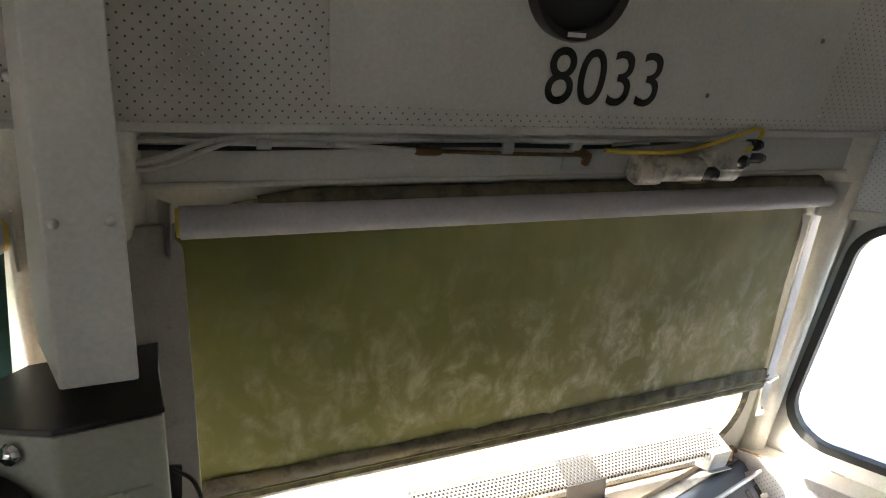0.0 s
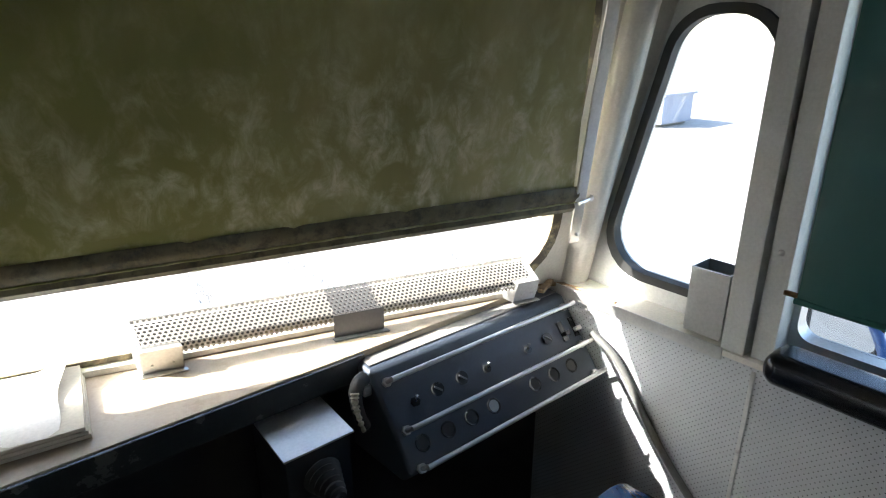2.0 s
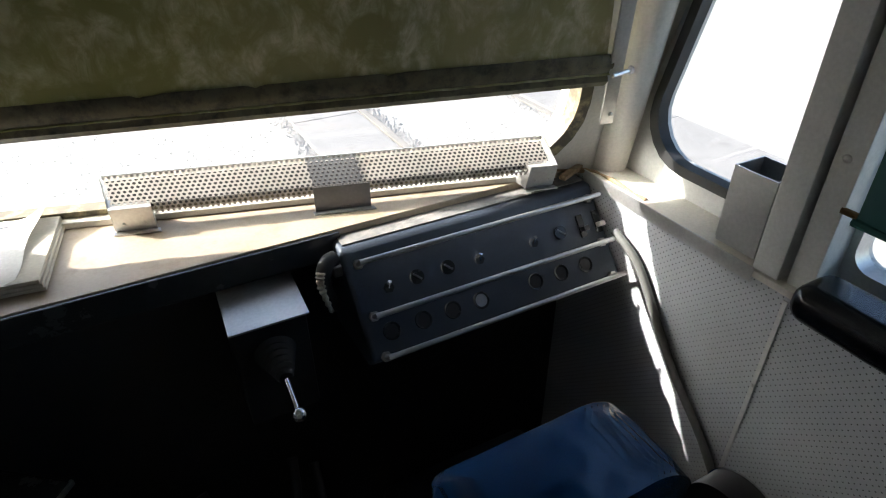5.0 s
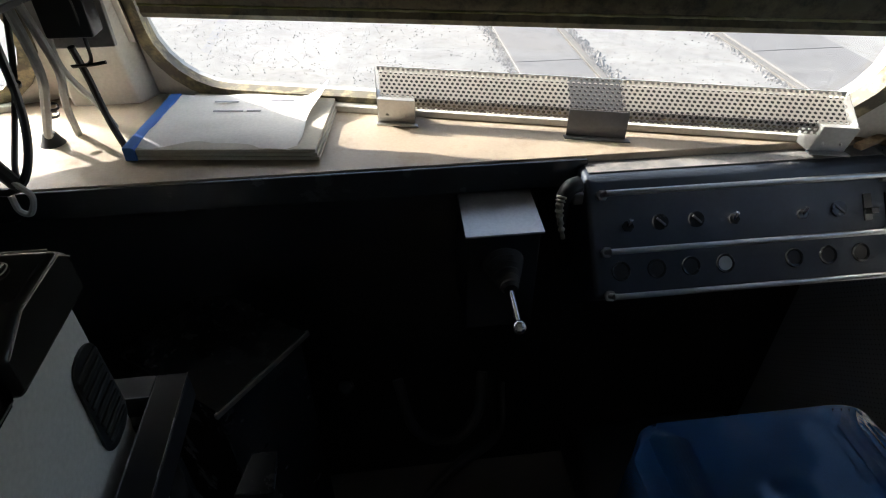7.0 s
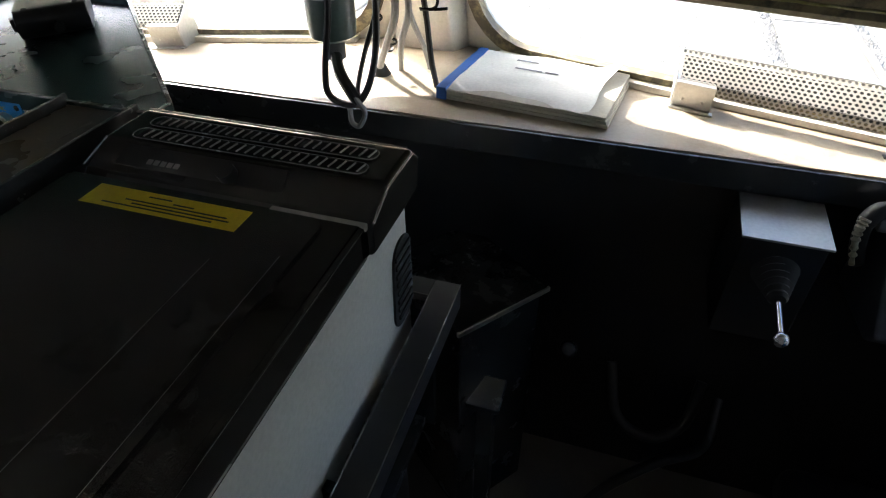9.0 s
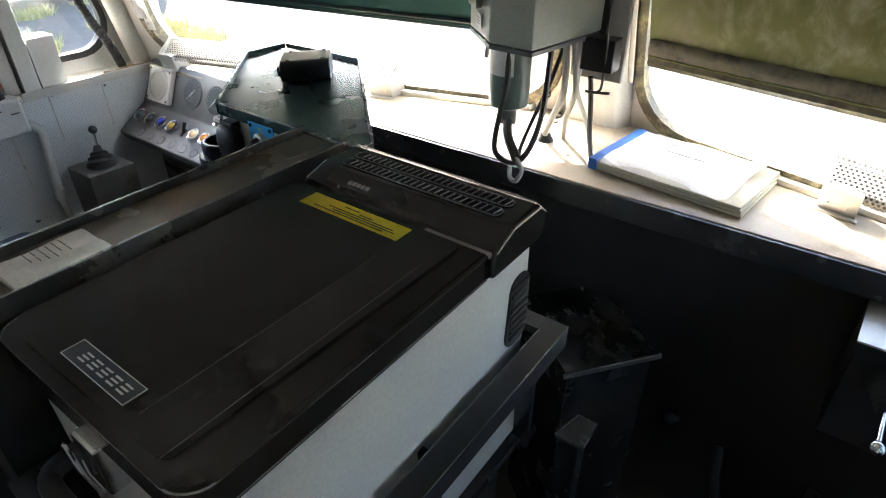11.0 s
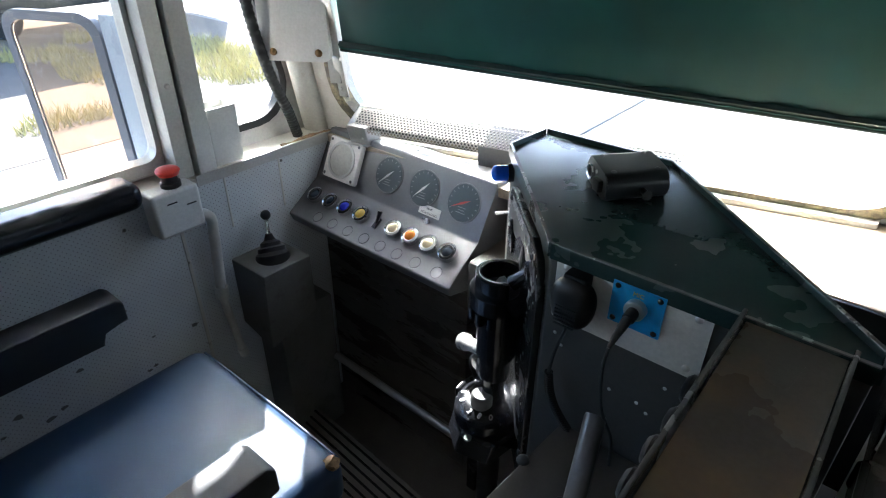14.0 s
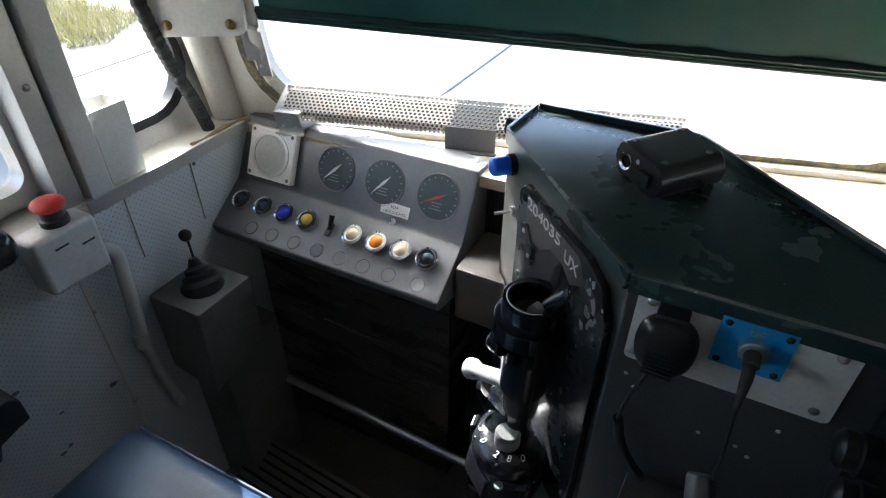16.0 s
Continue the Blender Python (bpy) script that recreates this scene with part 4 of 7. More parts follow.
# guard's switch panel
DUSTY_TOP = surface("dust on dark paint", (0.16, 0.155, 0.15), 0.6, dirt=(0.30, 0.28, 0.25), dirt_at=0.45, scale=11, vary=0.3)
panel = thing("switch_panel", (1.08, 0.6, 0.68), "blue black switch panel with three bright guard rails", "switch panel")
P_TOP, P_LOW = Vector((0, 0.637, 0.834)), Vector((0, 0.518, 0.688))
part("body", prism([(0.815, 0.725, 0.840), (0.815, 0.637, 0.834), (0.815, 0.518, 0.688), (0.815, 0.545, 0.658), (0.815, 0.725, 0.64)], (0.518, 0, 0), 0.008, 3), PANEL_BLUE, panel)
part("top_plate", prism([(0.824, 0.718, 0.8400), (1.326, 0.718, 0.8400), (1.326, 0.649, 0.8360), (0.824, 0.649, 0.8360)], (0, 0.0003, 0.0014), 0.0005), DUSTY_TOP, panel, "top of the panel, pale with dust")


# seats
def cushion(lo, hi, puff, bevel):
    bm = box(lo, hi, bevel, seg=4)
    bmesh.ops.subdivide_edges(bm, edges=[e for e in bm.edges if e.calc_length() > 0.1], cuts=5, use_grid_fill=True)
    lo, hi = Vector(lo), Vector(hi)
    for v in bm.verts:
        a, b = (v.co.x - lo.x) / (hi.x - lo.x), (v.co.y - lo.y) / (hi.y - lo.y)
        k = max(0.0, math.sin(math.pi * min(max(a, 0), 1))) * max(0.0, math.sin(math.pi * min(max(b, 0), 1)))
        if v.co.z > (lo.z + hi.z) / 2:
            v.co.z += puff * k + 0.0008 * noise.noise(v.co * 7)
    return bm


VINYL_SLATE = surface("worn slate blue vinyl", (0.020, 0.044, 0.090), 0.46, scale=4, vary=0.08, grain=420, bump=0.3, rough_vary=0.06)
VINYL_SLATE.node_tree.nodes["Principled BSDF"].inputs["Specular IOR Level"].default_value = 0.28
FOAM = surface("torn foam", (0.26, 0.18, 0.09), 0.9, dirt=(0.10, 0.06, 0.03), dirt_at=0.5, scale=60, vary=0.3)
seat = thing("driver_seat", (-0.88, -0.15, 0.0), "blue vinyl driver seat with black armrests and torn front corner", "seat")
part("cushion", cushion((-1.172, -0.42, 0.47), (-0.712, 0.120, 0.570), 0.022, 0.028), VINYL_SLATE, seat)
bm = bmesh.new()
bmesh.ops.create_icosphere(bm, subdivisions=3, radius=0.014, matrix=Matrix.Translation((-0.730, 0.100, 0.564)))
for v in bm.verts:
    v.co += Vector((1, 1, 0.7)) * (0.006 * noise.noise(v.co * 140))
part("torn_foam", bm, FOAM, seat, "crumbling tan foam in the torn corner")
part("seam", rod([(-1.16, 0.121, 0.550), (-0.90, 0.1225, 0.552), (-0.74, 0.121, 0.550)], 0.003, 6), VINYL_SLATE, seat)
part("backrest", cushion((-1.07, -0.54, 0.60), (-0.70, -0.43, 1.02), 0.0, 0.03), VINYL_SLATE, seat)
part("pedestal", rod([(-0.88, -0.16, 0.0), (-0.88, -0.16, 0.04), (-0.88, -0.16, 0.05), (-0.88, -0.16, 0.475)], [0.17, 0.17, 0.06, 0.06], 20), BLACK_PAINT, seat)
for x, y, z in ((-0.666, -0.046, 0.778), (-1.203, 0.006, 0.752)):
    arm = part("armrest", prism([(x - 0.032, y, z - 0.052), (x - 0.032, y, z - 0.012), (x - 0.032, y - 0.012, z), (x - 0.032, y - 0.40, z), (x - 0.032, y - 0.40, z - 0.082), (x - 0.032, y - 0.05, z - 0.082), (x - 0.032, y - 0.05, z - 0.052)], (0.064, 0, 0), 0.005), VINYL_BLACK, seat, "black padded armrest")

seat = thing("second_seat", (1.0, 0.2, 0.0), "glossy blue vinyl second seat with its backrest to the cab", "seat")
bm = prism([(p.x, 0.150, p.y) for p in round_outline([(0.806, 0.34), (1.158, 0.34), (1.158, 0.672), (0.806, 0.672)], [0.03, 0.04, 0.100, 0.020], 12)], (0, 0.150, 0), 0.032, 6)
bmesh.ops.subdivide_edges(bm, edges=[e for e in bm.edges if e.calc_length() > 0.08], cuts=10, use_grid_fill=True)
for v in bm.verts:
    soft = 0.004 * noise.noise(v.co * 9) + 0.0025 * noise.noise(v.co * 26)
    v.co += Vector((0, -soft, soft)) - Vector((0, 0, 0.006)) * math.exp(-((v.co.x - 0.94) / 0.012) ** 2) * (v.co.y < 0.2)
back = part("backrest", bm, VINYL_BLUE, seat, "rounded glossy blue vinyl backrest, creased, with piped end seam")
part("piping", rod(glide([(0.806, 0.285, 0.654), (0.806, 0.22, 0.666), (0.806, 0.178, 0.654), (0.806, 0.156, 0.60), (0.806, 0.152, 0.40)]), 0.0035, 8), VINYL_BLUE, back)
part("torn_seam", rod(glide([(0.806, 0.172, 0.644), (0.806, 0.160, 0.622), (0.806, 0.154, 0.58)]), 0.0026, 6), PAPER_EDGE, back, "pale torn seam")
part("slot", prism([(p.x, 0.1645, p.y) for p in round_outline([(0.90, 0.47), (1.05, 0.47), (1.05, 0.545), (0.90, 0.545)], 0.02)], (0, -0.003, 0), 0.001), BLACK_PAINT, back)
part("cushion", cushion((0.81, 0.296, 0.26), (1.15, 0.55, 0.34), 0.015, 0.03), VINYL_BLACK, seat, "dark seat cushion")
disc_h = part("hinge_disc", rod([(1.150, 0.095, 0.585), (1.195, 0.095, 0.585)], 0.062, 28), PLASTIC_BLACK, seat, "black hinge disc with a chrome rim")
part("rim", ring((1.195, 0.095, 0.585), (1, 0, 0), 0.064, 0.058, 0.004, 32), CHROME, disc_h)
part("arm", box((1.150, 0.085, 0.40), (1.185, 0.20, 0.54), 0.006), PLASTIC_BLACK, disc_h)
part("pedestal", rod([(0.98, 0.40, 0.0), (0.98, 0.40, 0.04), (0.98, 0.40, 0.05), (0.98, 0.40, 0.26)], [0.17, 0.17, 0.06, 0.06], 20), BLACK_PAINT, seat)

# things on the ledge and at the centre post
book = thing("log_book", (0.26, 0.83, LEDGE), "thick dog-eared paper log book with a blue taped spine", "book")
B0, BX, BY = Vector((0.100, 0.752, LEDGE)), Vector((0.305, -0.036, 0)), Vector((0.026, 0.212, 0))


def book_at(a, b, h):
    return B0 + BX * a + BY * b + Vector((0, 0, h))


for k in range(3):
    e = 0.006 * k
    part("page_block", prism([book_at(0.01 + e, 0.01, 0.001 + 0.0062 * k), book_at(1.0 - e * 1.5, 0.0 + e, 0.001 + 0.0062 * k), book_at(1.0 - e, 1.0, 0.001 + 0.0062 * k), book_at(0.01, 1.0 - e, 0.001 + 0.0062 * k)], (0, 0, 0.0059), 0.0012), PAPER_EDGE, book)
bm = bmesh.new()
rows = []
for j in range(15):
    row = []
    for i in range(23):
        a, b = i / 22, j / 14
        curl = max(0.0, a - 0.80) / 0.20
        reach = 0.86 + 0.08 * b + 0.018 * math.sin(b * 7.5 + 0.6)
        lift = 0.0215 + 0.030 * curl ** 2 * b ** 2 - 0.004 * max(0.0, 0.12 - b) / 0.12 + 0.002 * math.sin(a * 9 + b * 4) * a + 0.0025 * noise.noise(Vector((a * 4, b * 5, 0)))
        row.append(bm.verts.new(book_at(a * reach, 0.03 + 0.96 * b * 0.99 - 0.02 * math.sin(a * 8), lift)))
    rows.append(row)
for a, b in zip(rows, rows[1:]):
    for i in range(22):
        bm.faces.new((a[i], a[i + 1], b[i + 1], b[i]))
thicken(bm, 0.0006)
part("cover", bm, PAPER, book, "soiled white curled cover sheet")
part("spine_tape", prism([book_at(-0.005, 0.0, 0.0), book_at(0.060, -0.005, 0.0), book_at(0.060, 1.0, 0.0), book_at(-0.005, 1.0, 0.0)], (0, 0, 0.0235), 0.002), BLUE_TAPE, book, "blue cloth spine tape")
for j, (a0, a1, b) in enumerate(((0.33, 0.50, 0.62), (0.52, 0.60, 0.62), (0.30, 0.44, 0.80), (0.62, 0.76, 0.82))):
    part("print_line", prism([book_at(a0, b, 0.0238), book_at(a1, b, 0.0238), book_at(a1, b + 0.022, 0.0238), book_at(a0, b + 0.022, 0.0238)], (0, 0, 0.0008)), DASH_GREY, book)

rec = thing("speed_recorder", (-0.03, 0.68, 1.107), "grey green speed recorder box with round dial on centre post", "speed recorder")
RP = [Vector((-0.155, 0.690)), Vector((-0.050, 0.595)), Vector((0.040, 0.588)), Vector((0.055, 0.700)), Vector((0.075, 0.80)), Vector((-0.060, 0.80))]
part("case", prism([(p.x, p.y, 1.107) for p in RP], (0, 0, 0.238), 0.006), GREEN_GREY, rec)
# shade on the recorder's top, put in as an added near-black plate
part("top_plate", prism([(p.x * 1.02, p.y, 1.3455) for p in RP], (0, 0, 0.006), 0.0015), BLACK_PAINT, rec, "top plate blackened for the shade lying on it")
part("base_plate", prism([(p.x, p.y, 1.098) for p in RP], (0, 0, 0.008), 0.001), DASH_GREY, rec)
ga = Vector((-0.68, -0.735, 0)).normalized()
gc = Vector((-0.1045, 0.640, 1.250))
bez = part("dial_bezel", ring(gc, ga, 0.060, 0.052, 0.018, 36), PLASTIC_BLACK, rec, "black dial bezel")
part("dial", disc(gc, ga, 0.054, 0.006, 36), DIAL_PALE, bez, "dark grey dial with pale figures")
gx = Vector((-ga.y, ga.x, 0)).normalized()
if gx.x < 0:
    gx = -gx


def dial_pt(c, right, out, r, deg, lift):
    up = Vector(out).cross(Vector(right)).normalized()
    return Vector(c) + Vector(right) * (r * math.sin(radians(deg))) + up * (r * math.cos(radians(deg))) + Vector(out) * lift


def hand(c, right, out, reach, tail, deg, lift, wide):
    tip, back = dial_pt(c, right, out, reach, deg, lift), dial_pt(c, right, out, tail, deg + 180, lift)
    l, r = dial_pt(c, right, out, wide, deg - 90, lift), dial_pt(c, right, out, wide, deg + 90, lift)
    return prism([back, l, tip, r], Vector(out) * 0.0012)


part("pointer", hand(gc, gx, ga, 0.042, 0.013, -105, 0.008, 0.003), PALE_INK, bez)
for k in range(13):
    d = -130 + k * 21.6
    part("tick", prism([dial_pt(gc, gx, ga, 0.044, d - 0.9, 0.0063), dial_pt(gc, gx, ga, 0.049, d - 0.9, 0.0063), dial_pt(gc, gx, ga, 0.049, d + 0.9, 0.0063), dial_pt(gc, gx, ga, 0.044, d + 0.9, 0.0063)], ga * 0.0004), PALE_INK, bez)
for k in range(7):
    lettering(str(k * 20), 0.007, basis(dial_pt(gc, gx, ga, 0.036, -130 + k * 43.2, 0.0063) - gx * 0.005 - Vector((0, 0, 0.004)), gx, ga), PALE_INK, bez, "figure", depth=0.0003)
for k, w in enumerate((0.012, 0.008)):
    part("print_line", box((-w, -0.022 - k * 0.006, 0.0062), (w, -0.0195 - k * 0.006, 0.0066), 0, basis(gc, gx, ga)), PALE_INK, bez)
for at in ((0.030, 0.078), (-0.030, 0.078)):
    screw("lug", gc + gx * at[0] + Vector((0, 0, at[1])), ga, 0.011, rec, CHROME)
part("hasp", box((-0.03, -0.008, 0), (0.03, 0.008, 0.012), 0.003, basis(gc + Vector((0, 0, -0.085)), gx, ga)), GREEN_GREY, rec)
plate = part("rating_plate", box((-0.018, -0.011, 0), (0.018, 0.011, 0.001), 0.0003, basis(gc + Vector((0, 0, -0.115)) + gx * 0.012, gx, ga)), DULL_STEEL, rec, "small worn rating plate")
for k in range(3):
    part("print_line", box((-0.013, -0.006 + k * 0.005, 0.001), (0.012, -0.004 + k * 0.005, 0.0013), 0, basis(gc + Vector((0, 0, -0.115)) + gx * 0.012, gx, ga)), INK, plate)
fm = basis((-0.005, 0.5914, 1.235), RP[2].to_3d() - RP[1].to_3d(), (-0.078, -0.997, 0))
part("access_door", box((-0.032, -0.042, 0.0), (0.030, 0.042, 0.0025), 0.0008, fm), GREEN_GREY, rec)
part("door_bar", box((0.004, -0.042, 0.0025), (0.009, 0.042, 0.006), 0.0008, fm), GREEN_GREY, rec)
for p in ((-0.13, 0.668), (-0.068, 0.615), (0.0, 0.596), (0.03, 0.60)):
    screw("screw", (p[0], p[1], 1.108), (0, 0, -1), 0.004, rec)
cyl = part("canister", rod([(-0.067, 0.705, 1.100), (-0.067, 0.705, 0.985), (-0.067, 0.705, 0.965), (-0.067, 0.705, 0.958)], [0.041, 0.041, 0.039, 0.028], 24), DARK_GREEN, rec, "dark green canister with a white label")
bm = bmesh.new()
arc = [Vector((-0.067 + 0.0416 * math.cos(radians(a)), 0.705 + 0.0416 * math.sin(radians(a)), 0)) for a in range(210, 316, 9)]
for a, b in zip(arc, arc[1:]):
    bm.faces.new([bm.verts.new(v) for v in (a + Vector((0, 0, 1.03)), b + Vector((0, 0, 1.03)), b + Vector((0, 0, 1.085)), a + Vector((0, 0, 1.085)))])
bmesh.ops.remove_doubles(bm, verts=bm.verts, dist=1e-5)
part("label", bm, PAPER, cyl)
part("neck", rod([(-0.067, 0.705, 0.958), (-0.067, 0.705, 0.925)], 0.018, 16), DASH_GREY, cyl)
part("drain_valve", rod([(-0.125, 0.715, 1.10), (-0.125, 0.715, 1.075), (-0.128, 0.715, 1.07), (-0.13, 0.715, 1.045)], [0.008, 0.008, 0.005, 0.006], 10), STEEL, rec)

cables = thing("cable_bundle", (0.0, 0.75, LEDGE), "grey and black cables looping below the recorder", "cables")
CABLE_GREY = surface("grey cable", (0.30, 0.30, 0.28), 0.5, vary=0.1)
for pts, r, m in (([(-0.055, 0.675, 1.10), (-0.05, 0.665, 1.02), (-0.062, 0.655, 0.93), (-0.055, 0.642, 0.885), (-0.015, 0.640, 0.872), (0.012, 0.655, 0.90), (0.018, 0.69, 0.97), (0.02, 0.70, 1.10)], 0.006, PLASTIC_BLACK),
                  ([(-0.067, 0.705, 0.93), (-0.04, 0.665, 0.905), (-0.005, 0.640, 0.885), (0.012, 0.635, 0.865), (0.0, 0.635, 0.838), (-0.015, 0.637, 0.842), (-0.018, 0.64, 0.865)], 0.0045, CABLE_GREY),
                  ([(-0.067, 0.705, 0.94), (-0.045, 0.67, 0.915), (-0.015, 0.648, 0.89), (0.0, 0.643, 0.875)], 0.010, RUBBER),
                  ([(0.04, 0.72, 1.10), (0.03, 0.75, 1.0), (-0.005, 0.79, 0.93), (-0.035, 0.82, 0.875), (-0.04, 0.83, LEDGE)], 0.007, CABLE_GREY),
                  ([(0.055, 0.72, 1.10), (0.05, 0.76, 1.0), (0.01, 0.82, 0.92), (-0.01, 0.86, LEDGE)], 0.006, CABLE_GREY),
                  ([(0.065, 0.79, 1.02), (0.068, 0.80, 0.97), (0.075, 0.80, 0.90), (0.085, 0.80, LEDGE)], 0.0055, RUBBER),
                  ([(0.06, 0.76, 1.08), (0.035, 0.80, 0.99), (0.04, 0.86, 0.90), (0.045, 0.88, LEDGE)], 0.005, CABLE_GREY),
                  ([(0.03, 0.74, 1.10), (0.0, 0.74, 1.0), (-0.02, 0.72, 0.93), (-0.01, 0.66, 0.89), (0.005, 0.65, 0.88)], 0.0045, PLASTIC_BLACK)):
    part("cable", rod(glide(pts, 7), r, 8), m, cables)
for p in ((0.018, 0.70, 1.0), (0.0, 0.80, 0.925), (-0.02, 0.83, 0.90)):
    part("tie", ring(p, (0.2, -0.3, 1), 0.009, 0.006, 0.004, 12), PLASTIC_BLACK, cables)
part("gland", rod([(-0.04, 0.83, LEDGE), (-0.04, 0.83, LEDGE + 0.006), (-0.04, 0.83, LEDGE + 0.02)], [0.02, 0.016, 0.010], 14), RUBBER, cables)

charger = thing("plug_pack", (0.06, 0.80, 1.06), "small black plug-in power pack with a dangling lead", "power adapter")
part("pack", box((0.058, 0.745, 1.045), (0.122, 0.785, 1.105), 0.004), PLASTIC_BLACK, charger)
part("bracket", prism([(0.050, 0.792, 1.06), (0.084, 0.787, 1.10), (0.090, 0.787, 1.18), (0.068, 0.792, 1.185), (0.050, 0.793, 1.12)], (0, 0.005, 0), 0.001), PLASTIC_BLACK, charger)
part("lead", rod(glide([(0.078, 0.785, 1.180), (0.098, 0.757, 1.165), (0.108, 0.742, 1.10), (0.104, 0.755, 1.03), (0.096, 0.76, 1.005), (0.068, 0.765, 1.000), (0.096, 0.76, 1.003), (0.119, 0.76, 1.006)]), 0.0028, 6), PLASTIC_BLACK, charger)
BOARD_PAINT = surface("stained brown grey board", (0.30, 0.285, 0.26), 0.5, dirt=(0.13, 0.10, 0.075), dirt_at=0.58, scale=16, vary=0.12)
board = tagged(part("mounting_board", prism([(0.010, 0.812, 1.01), (0.118, 0.812, 1.01), (0.118, 0.812, 1.50), (0.010, 0.812, 1.50)], (0, 0.012, 0), 0.003), BOARD_PAINT), "grey painted board on the centre post", "board")
board.parent = None
duct = thing("centre_duct", (0.0, 0.64, 1.365), "grey sheet metal duct hanging in front of the centre post", "duct")
part("casing", prism([(-0.040, 0.635, 1.372), (0.026, 0.620, 1.372), (0.040, 0.80, 1.372), (-0.05, 0.82, 1.372)], (0, 0, 0.74), 0.003), GREY_PAINT, duct)
for x, y in ((-0.030, 0.6315), (0.014, 0.6215)):
    screw("screw", (x, y - 0.001, 1.530), (-0.2, -1, 0), 0.005, duct)
screw("screw", (-0.05, 0.66, 1.66), (-1, -0.3, 0), 0.006, duct)

# header plate, lettering and the fan housing above it
put = front(1)


HEAD_OUT = Vector((-0.28, -1.0, -0.325)).normalized()


def on_header(u, rise, lift=0.0):
    """A place on the leaning header: along, up the slope, and out from it."""
    p = put(u, 1.626, -0.05)
    return p + Vector((-0.09, -0.30, 1.0)).normalized() * rise + HEAD_OUT * lift


plate = tagged(part("number_plate", prism([on_header(0.282, 0.026, 0.001), on_header(1.113, 0.018, 0.001), on_header(1.105, 0.50, 0.001), on_header(0.274, 0.50, 0.001)], HEAD_OUT * 0.003, 0.0008), HEADER_PAINT),
               "flat grey panel with the painted number 8033", "panel")
along = on_header(0.77, 0.05) - on_header(0.57, 0.05)
lettering("8033", 0.083, basis(on_header(0.571, 0.036, 0.0045), along, HEAD_OUT), INK, plate, width=0.196)
for u, r in ((0.86, 0.055), (1.06, 0.15), (0.30, 0.30)):
    screw("screw", on_header(u, r, 0.004), HEAD_OUT, 0.004, plate, DASH_GREY)
for u0, u1 in ((0.53, 0.75), (0.94, 1.12)):
    part("scraped_edge", prism([on_header(u0, 0.0245, 0.0015), on_header(u1, 0.0245, 0.0015), on_header(u1, 0.028, 0.0015), on_header(u0, 0.028, 0.0015)], HEAD_OUT * 0.002), PALE_INK, plate)
dome = thing("round_loudspeaker", on_header(0.596, 0.198), "round black loudspeaker on the header panel", "loudspeaker")
hn = HEAD_OUT
part("housing", ring(on_header(0.596, 0.198, 0.004), hn, 0.076, 0.062, 0.022, 40), PLASTIC_BLACK, dome)
bm = bmesh.new()
add_dome(bm, on_header(0.596, 0.198, 0.006), hn, 0.064, 0.02, 32, 5)
part("grille", bm, RUBBER, dome)
part("maker_mark", box((-0.014, -0.003, 0), (0.014, 0.003, 0.001), 0, basis(on_header(0.596, 0.133, 0.0245), along, hn)), PALE_INK, dome)

# pipes and wiper motor on the lintel
for side_f in (1, -1):
    pf = front(side_f)
    tagged(part("lintel_fold", rod([pf(0.02, 1.549, -0.016), pf(1.33, 1.549, -0.016)], 0.0042, 8), HEADER_PAINT), "rounded fold along the bottom of the lintel", "trim", kind="structure")
pipes = thing("air_pipes", put(0.4, 1.60, -0.03), "grey and bare copper wiper air pipes clipped along the lintel", "pipes")
PIPE_GREY = surface("painted pipe", (0.55, 0.54, 0.50), 0.35, dirt=(0.10, 0.06, 0.03), dirt_at=0.58, scale=20)
COPPER = surface("dark brass", (0.20, 0.12, 0.05), 0.4, metal=0.7, vary=0.25)
part("pipe", rod([put(u, z, -0.022) for u, z in ((0.03, 1.609), (0.15, 1.604), (0.30, 1.600), (0.43, 1.592))], 0.0042, 8), PIPE_GREY, pipes)
part("pipe", rod([put(u, z, -0.022) for u, z in ((0.43, 1.592), (0.56, 1.587), (0.69, 1.584))], 0.0032, 8), COPPER, pipes)
part("pipe", rod([put(u, z, -0.028) for u, z in ((0.20, 1.611), (0.45, 1.607), (0.70, 1.606), (0.80, 1.604))], 0.0032, 8), PIPE_GREY, pipes)
part("pipe", rod(glide([put(0.02, 1.578, -0.03), put(0.08, 1.580, -0.03), put(0.15, 1.604, -0.03), put(0.20, 1.611, -0.028)]), 0.0042, 8), PIPE_GREY, pipes)
part("pipe", rod(glide([put(0.02, 1.570, -0.03), put(0.09, 1.572, -0.03), put(0.16, 1.600, -0.034), put(0.20, 1.609, -0.034)]), 0.0035, 8), PIPE_GREY, pipes)
part("pipe_union", rod([put(0.415, 1.592, -0.022), put(0.422, 1.592, -0.022), put(0.447, 1.591, -0.022), put(0.453, 1.591, -0.022)], [0.006, 0.0075, 0.0075, 0.006], 6), COPPER, pipes, "tarnished brass union")
part("elbow", rod([put(0.675, 1.592, -0.024), put(0.695, 1.582, -0.024), put(0.700, 1.572, -0.016)], 0.008, 8), COPPER, pipes)
for u, z in ((0.205, 1.608), (0.545, 1.600), (0.66, 1.605)):
    part("clip", prism([put(u, z - 0.014, -0.014), put(u + 0.018, z - 0.014, -0.014), put(u + 0.018, z + 0.006, -0.014), put(u, z + 0.006, -0.014)], (0, -0.014, 0), 0.002), DULL_STEEL, pipes)
part("mount_plate", prism([put(0.66, 1.560, -0.013), put(0.72, 1.560, -0.013), put(0.72, 1.598, -0.013), put(0.66, 1.598, -0.013)], (0, -0.003, 0), 0.001), DULL_STEEL, pipes)
